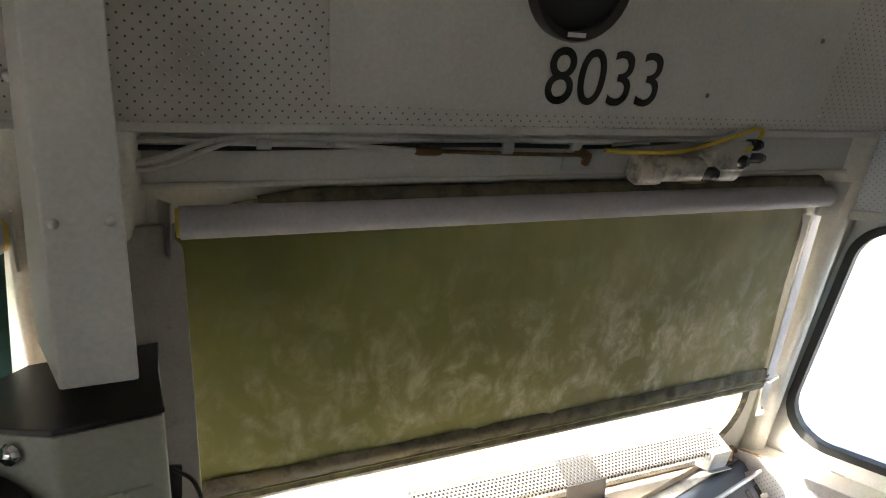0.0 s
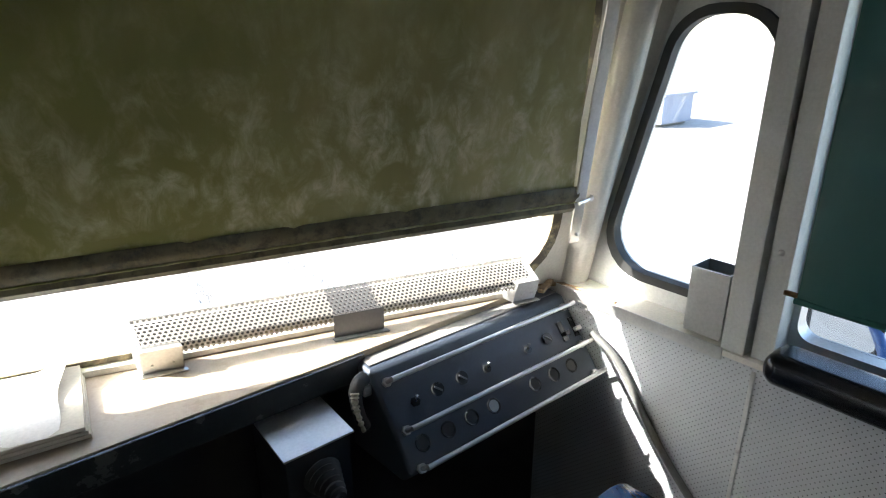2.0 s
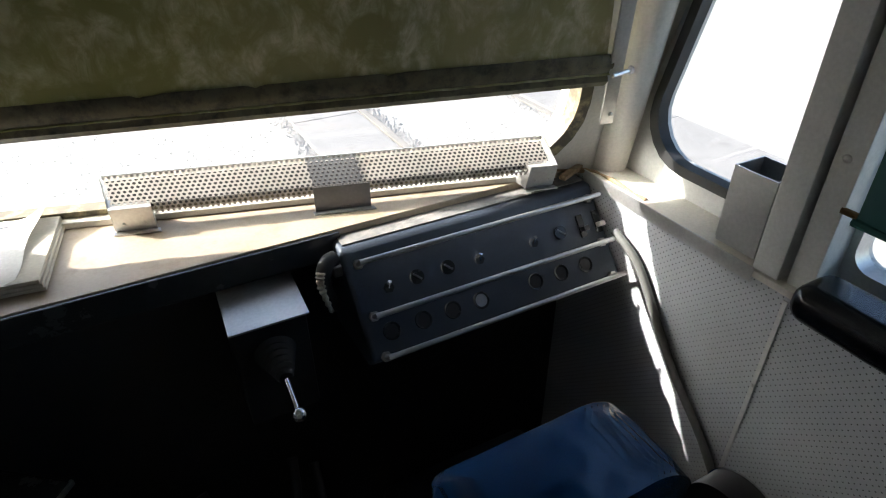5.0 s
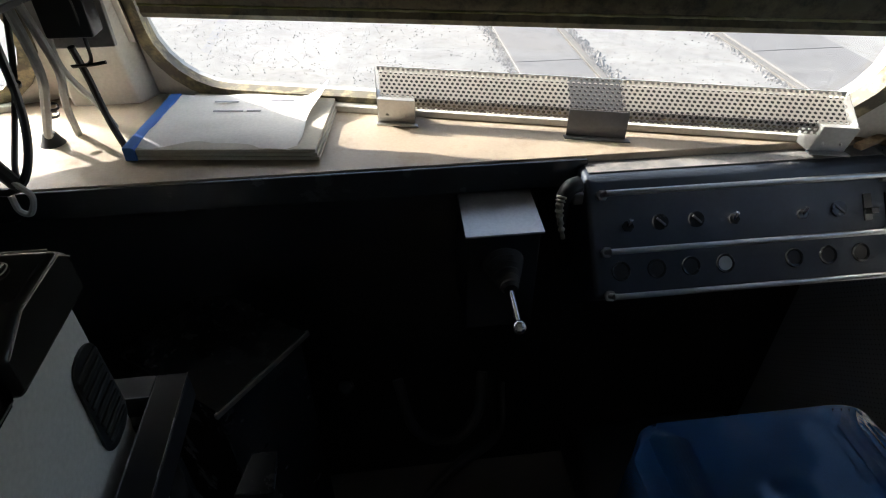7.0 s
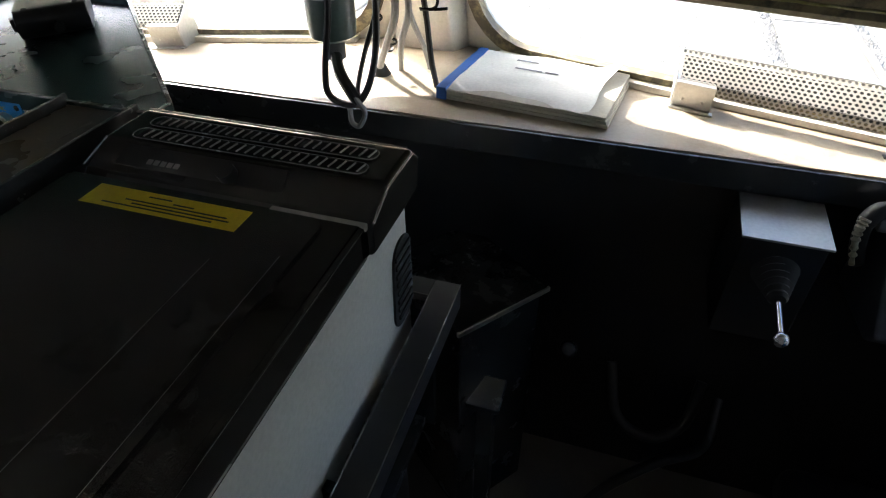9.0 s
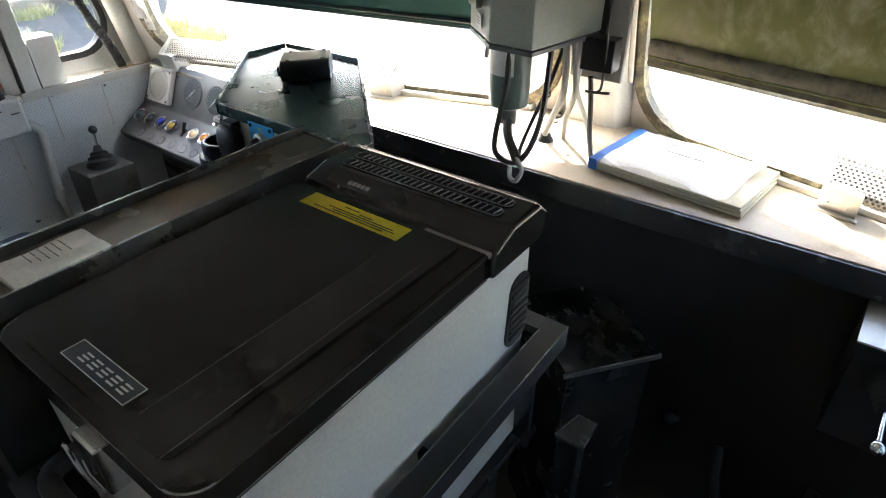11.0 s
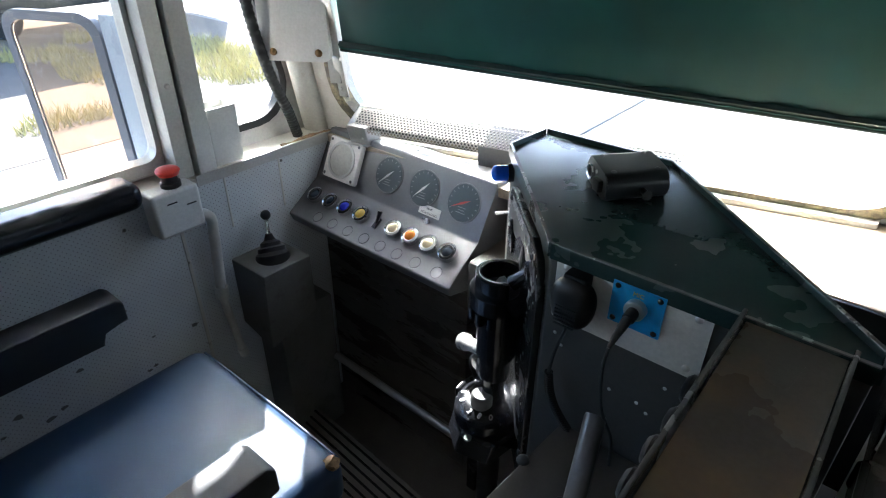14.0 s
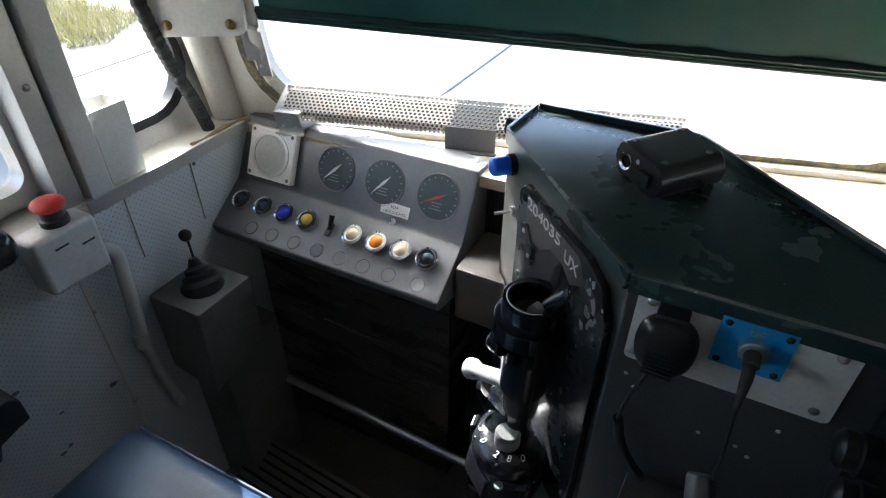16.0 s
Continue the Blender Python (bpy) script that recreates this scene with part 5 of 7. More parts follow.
part("hose", rod(glide([put(0.02, 1.598, -0.02), put(0.2, 1.596, -0.02), put(0.5, 1.600, -0.02), put(0.72, 1.597, -0.02), put(0.86, 1.606, -0.03)]), 0.0035, 8), RUBBER, pipes)
wiper = thing("wiper_motor", put(0.87, 1.565, -0.05), "cast metal wiper motor, mottled for light and shadow, with a yellow wire", "wiper motor")
# dark blotches on a pale base stand in for strong light and shadow
CAST = surface("casting mottled light and dark", (0.46, 0.43, 0.37), 0.4, metal=0.3, dirt=(0.02, 0.018, 0.016), dirt_at=0.47, scale=11, vary=0.3)
part("barrel", rod([put(0.752, 1.562, -0.06), put(0.760, 1.562, -0.06), put(0.795, 1.562, -0.06), put(0.80, 1.562, -0.06), put(0.95, 1.559, -0.06)], [0.022, 0.026, 0.026, 0.021, 0.021], 18), CAST, wiper)
part("valve_block", prism([put(0.875, 1.555, -0.03), put(0.955, 1.555, -0.03), put(0.955, 1.605, -0.03), put(0.905, 1.608, -0.03), put(0.875, 1.59, -0.03)], (0, -0.055, 0), 0.006), CAST, wiper)
for u, z, r in ((0.882, 1.553, 0.013), (0.938, 1.572, 0.012), (0.955, 1.60, 0.010), (0.97, 1.578, 0.009)):
    part("fitting", rod([put(u, z, -0.07), put(u, z, -0.088), put(u, z, -0.095)], [r, r, r * 0.6], 10), BLACK_WORN, wiper)
part("crank", prism([put(0.86, 1.535, -0.05), put(0.905, 1.535, -0.05), put(0.915, 1.552, -0.05), put(0.87, 1.556, -0.05)], (0, -0.012, 0), 0.004), COPPER, wiper)
part("wire", rod(glide([put(0.70, 1.592, -0.05), put(0.75, 1.588, -0.06), put(0.82, 1.590, -0.075), put(0.90, 1.612, -0.085), put(0.945, 1.626, -0.085), put(0.960, 1.618, -0.085), put(0.945, 1.595, -0.085), put(0.935, 1.588, -0.085)]), 0.0032, 8), YELLOW_WIRE, wiper, "yellow wire")
part("lead", rod(glide([put(0.72, 1.60, -0.04), put(0.80, 1.607, -0.05), put(0.87, 1.606, -0.06), put(0.93, 1.622, -0.06)]), 0.0025, 6), CABLE_GREY, wiper)

# instruments on the driver's desk
def on_gauge(x, k, lift=0.0):
    p = D_TOP.lerp(D_MID, k)
    n = Vector((0, -(D_TOP.z - D_MID.z), (D_TOP.y - D_MID.y))).normalized()
    return Vector((x, p.y, p.z)) + n * lift


def on_keys(x, k, lift=0.0):
    p = D_MID.lerp(D_LOW, k)
    n = Vector((0, -(D_MID.z - D_LOW.z), (D_MID.y - D_LOW.y))).normalized()
    return Vector((x, p.y, p.z)) + n * lift


DIAL_PRINT = surface("dim dial print", (0.22, 0.23, 0.23), 0.5, vary=0.1, bump=0)
NG = Vector((0, -(D_TOP.z - D_MID.z), (D_TOP.y - D_MID.y))).normalized()
NK = Vector((0, -(D_MID.z - D_LOW.z), (D_MID.y - D_LOW.y))).normalized()
RX = Vector((1, 0, 0))
for x, deg, needle in ((-1.101, -135, PALE_INK), (-0.988, -138, PALE_INK), (-0.872, -118, RED)):
    c = on_gauge(x, 0.47, 0.0)
    g = part("gauge", ring(on_gauge(x, 0.47, -0.001), NG, 0.0445, 0.0415, 0.0032, 32), DASH_GREY, dash, "round dark faced pressure gauge")
    part("dial", disc(on_gauge(x, 0.47, 0.0012), NG, 0.0415, 0.001, 32), DIAL, g)
    part("pointer", hand(on_gauge(x, 0.47, 0), RX, NG, 0.034, 0.020, deg, 0.0035, 0.0028), needle, g)
    for k in range(15):
        d = -140 + k * 20
        part("tick", prism([dial_pt(c, RX, NG, 0.034, d - 1.5, 0.0022), dial_pt(c, RX, NG, 0.0385, d - 1.2, 0.0022), dial_pt(c, RX, NG, 0.0385, d + 1.2, 0.0022), dial_pt(c, RX, NG, 0.034, d + 1.5, 0.0022)], NG * 0.0003), DIAL_PRINT, g)
    for k, w in enumerate((0.012, 0.009, 0.014)):
        part("print_line", box((-w, -0.012 - k * 0.006, 0.0022), (w * 0.8, -0.0105 - k * 0.006, 0.0026), 0, basis(c, RX, NG)), DIAL_PRINT, g)
spk = part("loudspeaker", box((-0.058, -0.053, 0.0), (0.058, 0.053, 0.018), 0.005, basis(on_gauge(-1.252, 0.50, 0.0), RX, NG)), WHITE_PLATE, dash, "square pale loudspeaker with a round grille")
part("grille", ring(on_gauge(-1.252, 0.50, 0.018), NG, 0.047, 0.040, 0.003, 32), DULL_STEEL, spk)
bm = bmesh.new()
add_dome(bm, on_gauge(-1.252, 0.50, 0.0182), NG, 0.041, 0.003, 28, 4)
part("cone", bm, surface("speaker cone", (0.40, 0.39, 0.35), 0.5, vary=0.15, scale=40), spk)
for a in (-1, 1):
    for b in (-1, 1):
        screw("screw", on_gauge(-1.252, 0.50, 0.018) + RX * (a * 0.049) + NG.cross(RX) * (b * 0.044), NG, 0.004, spk, DASH_GREY)
for x, lens, label in ((-1.297, DARK_LENS, "dark"), (-1.239, DARK_LENS, "black"), (-1.184, BLUE_LENS, "blue"), (-1.127, AMBER, "amber"), (-1.018, MILK, "milky"), (-0.964, ORANGE, "orange"), (-0.910, MILK, "milky"), (-0.855, DARK_LENS, "smoky")):
    b = part("button", ring(on_keys(x, 0.40, 0.0), NK, 0.0225, 0.017, 0.012, 28), CHROME, dash, label + " round button in a chromed ring")
    part("inner_ring", ring(on_keys(x, 0.40, 0.004), NK, 0.0172, 0.012, 0.009, 24), PLASTIC_BLACK if lens is not MILK and lens is not ORANGE else WHITE_PLATE, b)
    bm = bmesh.new()
    add_dome(bm, on_keys(x, 0.40, 0.008), NK, 0.0138, 0.011, 20, 5)
    part("lens", bm, lens, b)
for i, x in enumerate((-1.244, -1.190, -1.134, -1.078, -1.024, -0.971, -0.915, -0.853)):
    part("blank_cap", disc(on_keys(x, 0.81, -0.0008), NK, 0.0128, 0.0012, 20), DASH_GREY, dash)
    part("cap_edge", ring(on_keys(x, 0.81, -0.0005), NK, 0.0145, 0.013, 0.0012, 20), BLACK_WORN, dash)
t = part("toggle", box((-0.006, -0.014, 0.0), (0.006, 0.014, 0.004), 0.001, basis(on_keys(-1.074, 0.42), RX, NK)), PLASTIC_BLACK, dash)
part("toggle_lever", rod([on_keys(-1.074, 0.42, 0.002), on_keys(-1.072, 0.22, 0.020)], [0.004, 0.006], 8), PLASTIC_BLACK, t)
lab = part("label_plate", box((-0.031, -0.0115, 0.0), (0.031, 0.0115, 0.0015), 0.0004, basis(on_gauge(-0.955, 0.80, 0.0005) , RX + Vector((0, 0, -0.02)), NG)), WHITE_PLATE, dash, "small engraved plate for the rear headlights")
lm = basis(on_gauge(-0.955, 0.80, 0.0025), RX, NG)
lettering("REAR", 0.0055, lm @ Matrix.Translation((-0.010, 0.0018, 0)), INK, lab, depth=0.0002)
lettering("HEADLIGHTS", 0.0055, lm @ Matrix.Translation((-0.024, -0.0085, 0)), INK, lab, depth=0.0002, width=0.048)
sw = part("rocker", disc(on_gauge(-0.955, 0.97, 0.0), NG, 0.006, 0.006, 14), STEEL, dash)
part("toggle_lever", rod([on_gauge(-0.955, 0.97, 0.005), on_gauge(-0.953, 0.92, 0.022)], [0.002, 0.0032], 8), CHROME, sw)
for x in (-1.32, -1.06, -0.825):
    screw("screw", (x, 0.69, 0.8605), (0, 0, 1), 0.005, dash, STEEL)

# controls on the raised desk
box_u = thing("pushbutton_unit", (-0.485, 0.56, 0.985), "black moulded pushbutton unit lying on the desk top", "control unit")
ua, uy = Vector((0.087, -0.094, 0)).normalized(), Vector((0.066, 0.084, 0)).normalized()
c0 = Vector((-0.560, 0.556, 0.985))
outline = round_outline([(0.0, 0.0), (0.106, 0.0), (0.106, 0.042), (0.0, 0.042)], [0.014, 0.014, 0.018, 0.018])
part("case", prism([c0 + ua * p.x + Vector((0, 0, p.y)) for p in outline], uy * 0.104, 0.003), PLASTIC_BLACK, box_u)
fo = -uy
part("socket", ring(c0 + ua * 0.030 + Vector((0, 0, 0.021)) + fo * -0.001, fo, 0.0125, 0.0085, 0.007, 20), CHROME, box_u, "round metal socket")
part("button", box((-0.011, -0.010, 0), (0.011, 0.010, 0.010), 0.003, basis(c0 + ua * 0.077 + Vector((0, 0, 0.020)), ua, fo)), PLASTIC_BLACK, box_u)
screw("screw", c0 + ua * 0.052 + Vector((0, 0, 0.03)), fo, 0.0035, box_u)
for a, b in ((0.02, 0.016), (0.085, 0.016), (0.02, 0.088), (0.085, 0.088)):
    screw("screw", c0 + ua * a + uy * b + Vector((0, 0, 0.042)), (0, 0, 1), 0.0045, box_u, DASH_GREY)
part("side_stub", rod([c0 + ua * 0.106 + uy * 0.06 + Vector((0, 0, 0.018)), c0 + ua * 0.122 + uy * 0.06 + Vector((0, 0, 0.018)), c0 + ua * 0.126 + uy * 0.06 + Vector((0, 0, 0.018))], [0.005, 0.005, 0.008], 10), PLASTIC_BLACK, box_u)

# angled face of the desk: from HOOD[0] to HOOD[5]
FA, FB = Vector((-0.725, 0.580, 0)), Vector((-0.482, 0.318, 0))
SHEEN_PLATE = surface("black paint with grey sheen", (0.075, 0.072, 0.066), 0.35, dirt=(0.02, 0.02, 0.02), dirt_at=0.50, scale=26, vary=0.35)
fx = (FB - FA).normalized()
fn = Vector((fx.y, -fx.x, 0)).normalized()
if fn.y > 0:
    fn = -fn


def on_face(a, z, lift=0.0):
    return FA + fx * a + Vector((0, 0, z)) + fn * lift


lamp = part("indicator_lamp", rod([on_face(0.03, 0.948, 0.0), on_face(0.03, 0.948, 0.010)], 0.017, 18), PLASTIC_BLACK, desk, "bright blue indicator lamp")
bm = rod([on_face(0.03, 0.948, 0.010), on_face(0.03, 0.948, 0.032)], 0.0145, 18)
add_dome(bm, on_face(0.03, 0.948, 0.032), fn, 0.0145, 0.008, 18, 4)
part("lens", bm, BLUE_LAMP, lamp)
part("dark_knob", rod([(-0.726, 0.625, 0.975), (-0.745, 0.625, 0.975)], 0.014, 14), PLASTIC_BLACK, desk)
tg = part("toggle", disc(on_face(0.045, 0.875), fn, 0.008, 0.006, 12), STEEL, desk)
part("toggle_lever", rod([on_face(0.045, 0.875, 0.005), on_face(0.035, 0.868, 0.028)], [0.0022, 0.0035], 8), CHROME, tg)
back_plate = part("valve_plate", prism([on_face(a, z, 0.0) for a, z in ((0.085, 0.50), (0.085, 0.938), (0.100, 0.954), (0.290, 0.962), (0.330, 0.948), (0.350, 0.905), (0.350, 0.50))], fn * 0.012, 0.003), BLACK_WORN, desk, "chipped black valve mounting plate")
# grey sheen of the upper plate, coloured in as a patch
part("sheen_patch", prism([on_face(a, z, 0.0121) for a, z in ((0.115, 0.905), (0.118, 0.948), (0.275, 0.953), (0.295, 0.925), (0.262, 0.902), (0.236, 0.915), (0.200, 0.912), (0.170, 0.890), (0.130, 0.885))], fn * 0.0003), SHEEN_PLATE, back_plate, "grey sheen painted round the writing")
lettering("204035", 0.017, basis(on_face(0.118, 0.930, 0.0128), fx + Vector((0, 0, 0.03)), fn), PALE_INK, back_plate, "chalk_number", width=0.105)
lettering("UX", 0.018, basis(on_face(0.238, 0.924, 0.0128), fx, fn), PALE_INK, back_plate, "chalk_letters", width=0.036)
for a, z in ((0.105, 0.935), (0.105, 0.80), (0.300, 0.935), (0.335, 0.87), (0.335, 0.56), (0.105, 0.60)):
    screw("bolt", on_face(a, z, 0.012), fn, 0.006, back_plate, BLACK_WORN)
hinge = part("hinge_leaf", prism([on_face(a, z, 0.012) for a, z in ((0.112, 0.845), (0.112, 0.900), (0.128, 0.905), (0.152, 0.880), (0.152, 0.850))], fn * 0.004, 0.0012), BLACK_WORN, back_plate)
for a, z in ((0.122, 0.892), (0.143, 0.862)):
    screw("screw", on_face(a, z, 0.016), fn, 0.004, hinge, DULL_STEEL)
part("slot", prism([on_face(0.228 + 0.010 * math.cos(radians(k)) + 0.004 * math.sin(radians(k)), 0.885 + 0.026 * math.sin(radians(k)), 0.0124) for k in range(0, 360, 20)], fn * 0.0012), PLASTIC_BLACK, back_plate)
rng = random.Random(31)
for k in range(34):
    edge = k < 20
    a, z, r = (rng.uniform(0.300, 0.340), rng.uniform(0.865, 0.945), rng.uniform(0.002, 0.007)) if edge else (rng.uniform(0.10, 0.33), rng.uniform(0.62, 0.93), rng.uniform(0.001, 0.003))
    part("paint_chip", prism([on_face(a + r * rng.uniform(0.4, 1.0) * math.cos(i * 0.785), z + r * 1.5 * rng.uniform(0.4, 1.0) * math.sin(i * 0.785), 0.0122) for i in range(8)], fn * 0.0004), DULL_STEEL, back_plate)
vx, vy = -0.598, 0.376
BRIGHT = surface("bright worn alloy", (0.66, 0.65, 0.62), 0.28, metal=0.6, dirt=(0.30, 0.27, 0.24), dirt_at=0.6, scale=20, vary=0.15)
VALVE_BLACK = surface("thick glossy black paint", (0.012, 0.013, 0.016), 0.20, dirt=(0.10, 0.10, 0.10), dirt_at=0.68, scale=22, vary=0.3, grain=90, bump=0.5)
DARK_CAP = surface("worn grey cap", (0.10, 0.10, 0.098), 0.4, dirt=(0.2, 0.2, 0.19), dirt_at=0.6, scale=30, vary=0.3)
valve = thing("brake_valve", (vx, vy, 0.54), "black cast brake valve with bare metal spigot on the desk", "brake valve")


def arc_wall(r_in, r_out, z0, z1, start, stop, step=12):
    """Part of an upright ring, from one angle to another."""
    turns = [radians(k) for k in range(start, stop + 1, step)]
    ring_out = [(vx + r_out * math.cos(k), vy + r_out * math.sin(k), z0) for k in turns]
    ring_in = [(vx + r_in * math.cos(k), vy + r_in * math.sin(k), z0) for k in reversed(turns)]
    return prism(ring_out + ring_in, (0, 0, z1 - z0), 0.002)


def around(r, deg, z):
    return Vector((vx + r * math.cos(radians(deg)), vy + r * math.sin(radians(deg)), z))


part("barrel", rod([(vx, vy, z) for z in (0.650, 0.690, 0.700, 0.770, 0.780, 0.800, 0.808, 0.832)], [0.026, 0.028, 0.034, 0.035, 0.040, 0.041, 0.045, 0.045], 28), VALVE_BLACK, valve)
part("rim", arc_wall(0.033, 0.041, 0.832, 0.868, 62, 326), VALVE_BLACK, valve, "open horseshoe rim, worn along its edge")
part("rim_edge", rod([around(0.0345, k, 0.8685) for k in range(150, 320, 10)], 0.0010, 6), RUBBED, valve, "rubbed bright edge")
part("collar", arc_wall(0.041, 0.050, 0.808, 0.838, 120, 300), VALVE_BLACK, valve)
part("well", disc((vx, vy, 0.8325), (0, 0, 1), 0.033, 0.003, 24), BLACK_PAINT, valve)
part("key", prism([(vx - 0.006, vy - 0.004, 0.834), (vx + 0.012, vy - 0.010, 0.834), (vx + 0.012, vy - 0.010, 0.858), (vx + 0.002, vy - 0.007, 0.862), (vx - 0.006, vy - 0.004, 0.850)], (0.004, 0.010, 0), 0.0015), DULL_STEEL, valve, "grey worn key stub")
part("handle_lug", rod([around(0.020, 20, 0.850), around(0.044, 25, 0.872), around(0.052, 30, 0.902)], [0.013, 0.012, 0.008], 12), VALVE_BLACK, valve)
for k in (205, 232, 262, 290):
    part("lug", rod([around(0.044, k, 0.785), around(0.044, k, 0.806)], 0.008, 10), VALVE_BLACK, valve)
side = part("side_cap", rod([around(0.026, 150, 0.742), around(0.052, 150, 0.740), around(0.056, 150, 0.740), around(0.066, 150, 0.739)], [0.019, 0.019, 0.021, 0.020], 18), VALVE_BLACK, valve, "round capped side port")
part("cap_rim", ring(around(0.066, 150, 0.739), (math.cos(radians(150)), math.sin(radians(150)), 0), 0.020, 0.016, 0.003, 20), RUBBED, side)
part("spigot", rod([(-0.615, 0.384, 0.686), (-0.628, 0.389, 0.679), (-0.633, 0.391, 0.676), (-0.683, 0.411, 0.650), (-0.690, 0.414, 0.646), (-0.694, 0.416, 0.644), (-0.701, 0.419, 0.640)], [0.017, 0.017, 0.0135, 0.0125, 0.016, 0.018, 0.018], 18), BRIGHT, valve, "bare bright metal spigot")
part("elbow", rod(glide([(-0.668, 0.432, 0.600), (-0.680, 0.440, 0.585), (-0.676, 0.446, 0.560), (-0.660, 0.44, 0.54)]), 0.019, 14), VALVE_BLACK, valve)
part("crown_arm", prism([(-0.664, 0.410, 0.592), (-0.660, 0.408, 0.628), (-0.650, 0.402, 0.640), (-0.640, 0.397, 0.622), (-0.628, 0.391, 0.618), (-0.626, 0.390, 0.590)], (0.006, 0.012, 0), 0.0025), BRIGHT, valve, "bare metal bracket worn through its paint")
part("neck", rod([(vx, vy, 0.598), (vx, vy, 0.625), (vx, vy, 0.650)], [0.022, 0.019, 0.026], 20), VALVE_BLACK, valve)
part("cap", rod([(vx - 0.006, vy - 0.026, 0.592), (vx - 0.006, vy - 0.026, 0.612), (vx - 0.006, vy - 0.026, 0.617)], [0.020, 0.020, 0.016], 18), DARK_CAP, valve, "grey worn round cap")
part("flange", rod([(vx - 0.006, vy - 0.006, z) for z in (0.552, 0.572, 0.582, 0.590, 0.594)], [0.062, 0.062, 0.058, 0.046, 0.030], 30), VALVE_BLACK, valve, "worn flange with chalked figures")
part("foot", prism([(vx - 0.085, vy + 0.015, 0.50), (vx - 0.070, vy - 0.045, 0.50), (vx - 0.02, vy - 0.085, 0.50), (vx + 0.045, vy - 0.07, 0.50), (vx + 0.06, vy + 0.02, 0.50), (vx - 0.03, vy + 0.06, 0.50)], (0.008, 0.008, 0.052), 0.008, 3), VALVE_BLACK, valve)
part("clip", prism([around(0.074, 178, 0.545), around(0.074, 196, 0.545), around(0.074, 196, 0.585), around(0.074, 178, 0.585)], (0.008, 0.004, 0), 0.002), VALVE_BLACK, valve)
part("pipe_stub", rod([(vx, vy, 0.0), (vx, vy, 0.502)], 0.022, 14), BLACK_PAINT, valve)
for k, ch in enumerate("00280"):
    ang = radians(188 + (k + 0.5 * (k > 1)) * 25)
    out_way = Vector((math.cos(ang) * 0.30, math.sin(ang) * 0.30, 0.95))
    lettering(ch, 0.011, basis((vx - 0.006 + 0.051 * math.cos(ang) - 0.006 * math.cos(ang - 1.57), vy - 0.006 + 0.051 * math.sin(ang) - 0.006 * math.sin(ang - 1.57), 0.5885), (-math.sin(ang), math.cos(ang), 0), out_way), PALE_INK, valve, "chalk_figure", depth=0.0004)
for k in range(6):
    screw("bolt", around(0.056, 30 + k * 60, 0.580) + Vector((-0.006, -0.006, 0)), (0, 0, 1), 0.005, valve, VALVE_BLACK)
part("green_tag", rod([(vx + 0.004, vy - 0.078, 0.552), (vx + 0.004, vy - 0.078, 0.556)], 0.007, 12), DARK_GREEN, valve, "small green tag")
duct_b = tagged(part("grey_cover", box((-0.80, 0.55, 0.60), (-0.70, 0.69, 0.722), 0.012), surface("brown grey cover paint", (0.08, 0.068, 0.055), 0.5, dirt=(0.14, 0.12, 0.095), dirt_at=0.62)), "brownish grey cover between instrument desk and control desk", "cover")

# microphone plate on the desk's front
mp = part("microphone_plate", prism([(p.x, 0.3175, p.y) for p in round_outline([(-0.470, 0.880), (-0.266, 0.880), (-0.266, 0.976), (-0.470, 0.976)], 0.006)], (0, -0.0025, 0), 0.0006), WHITE_PLATE, desk, "white painted plate with domed screws")
for x, z in ((-0.455, 0.966), (-0.282, 0.966), (-0.282, 0.892), (-0.462, 0.892)):
    screw("screw", (x, 0.315, z), (0, -1, 0), 0.0055, mp, STEEL)
blue = part("socket_plate", box((-0.389, 0.3115, 0.917), (-0.321, 0.315, 0.978), 0.0008), BLUE_PLATE, desk, "bright blue socket plate marked MIC")
lettering("MIC", 0.006, basis((-0.362, 0.3112, 0.966), (1, 0, 0), (0, -1, 0)), YELLOW_WIRE, blue, depth=0.0002)
for x, z in ((-0.382, 0.972), (-0.328, 0.972), (-0.328, 0.923), (-0.382, 0.923)):
    screw("screw", (x, 0.3115, z), (0, -1, 0), 0.004, blue, BLACK_WORN)
part("socket", rod([(-0.354, 0.312, 0.950), (-0.354, 0.302, 0.950), (-0.354, 0.300, 0.950)], [0.0135, 0.0135, 0.011], 20), STEEL, blue)
part("plug", rod([(-0.354, 0.302, 0.950), (-0.354, 0.288, 0.947), (-0.3545, 0.2875, 0.9468), (-0.355, 0.274, 0.942), (-0.356, 0.262, 0.935), (-0.357, 0.250, 0.925)], [0.0080, 0.0080, 0.0062, 0.0058, 0.0045, 0.0026], 16), RUBBER, blue, "black cable plug")
part("plug_cable", rod(glide([(-0.357, 0.250, 0.925), (-0.356, 0.240, 0.900), (-0.353, 0.240, 0.865), (-0.350, 0.252, 0.82), (-0.338, 0.270, 0.765), (-0.335, 0.275, 0.712)]), 0.0022, 8), RUBBER, blue)
mic = thing("hand_microphone", (-0.432, 0.29, 0.93), "black hand microphone with a coiled cord hung on the desk", "microphone")
bm = bmesh.new()
bmesh.ops.create_uvsphere(bm, u_segments=28, v_segments=18, radius=1.0)
for v in bm.verts:
    x, y, z = v.co
    full = (abs(x) ** 2.6 + abs(y) ** 2.6 + abs(z) ** 2.6) ** (-1 / 2.6)
    v.co = Vector((-0.431 + 0.031 * x * full * (1.0 if z > 0 else 1.0 + 0.10 * z), 0.2955 + 0.0178 * y * full, 0.931 + 0.037 * z * full))
part("case", bm, PLASTIC_BLACK, mic)
part("clip", box((-0.448, 0.292, 0.955), (-0.416, 0.3145, 0.972), 0.003), PLASTIC_BLACK, mic)
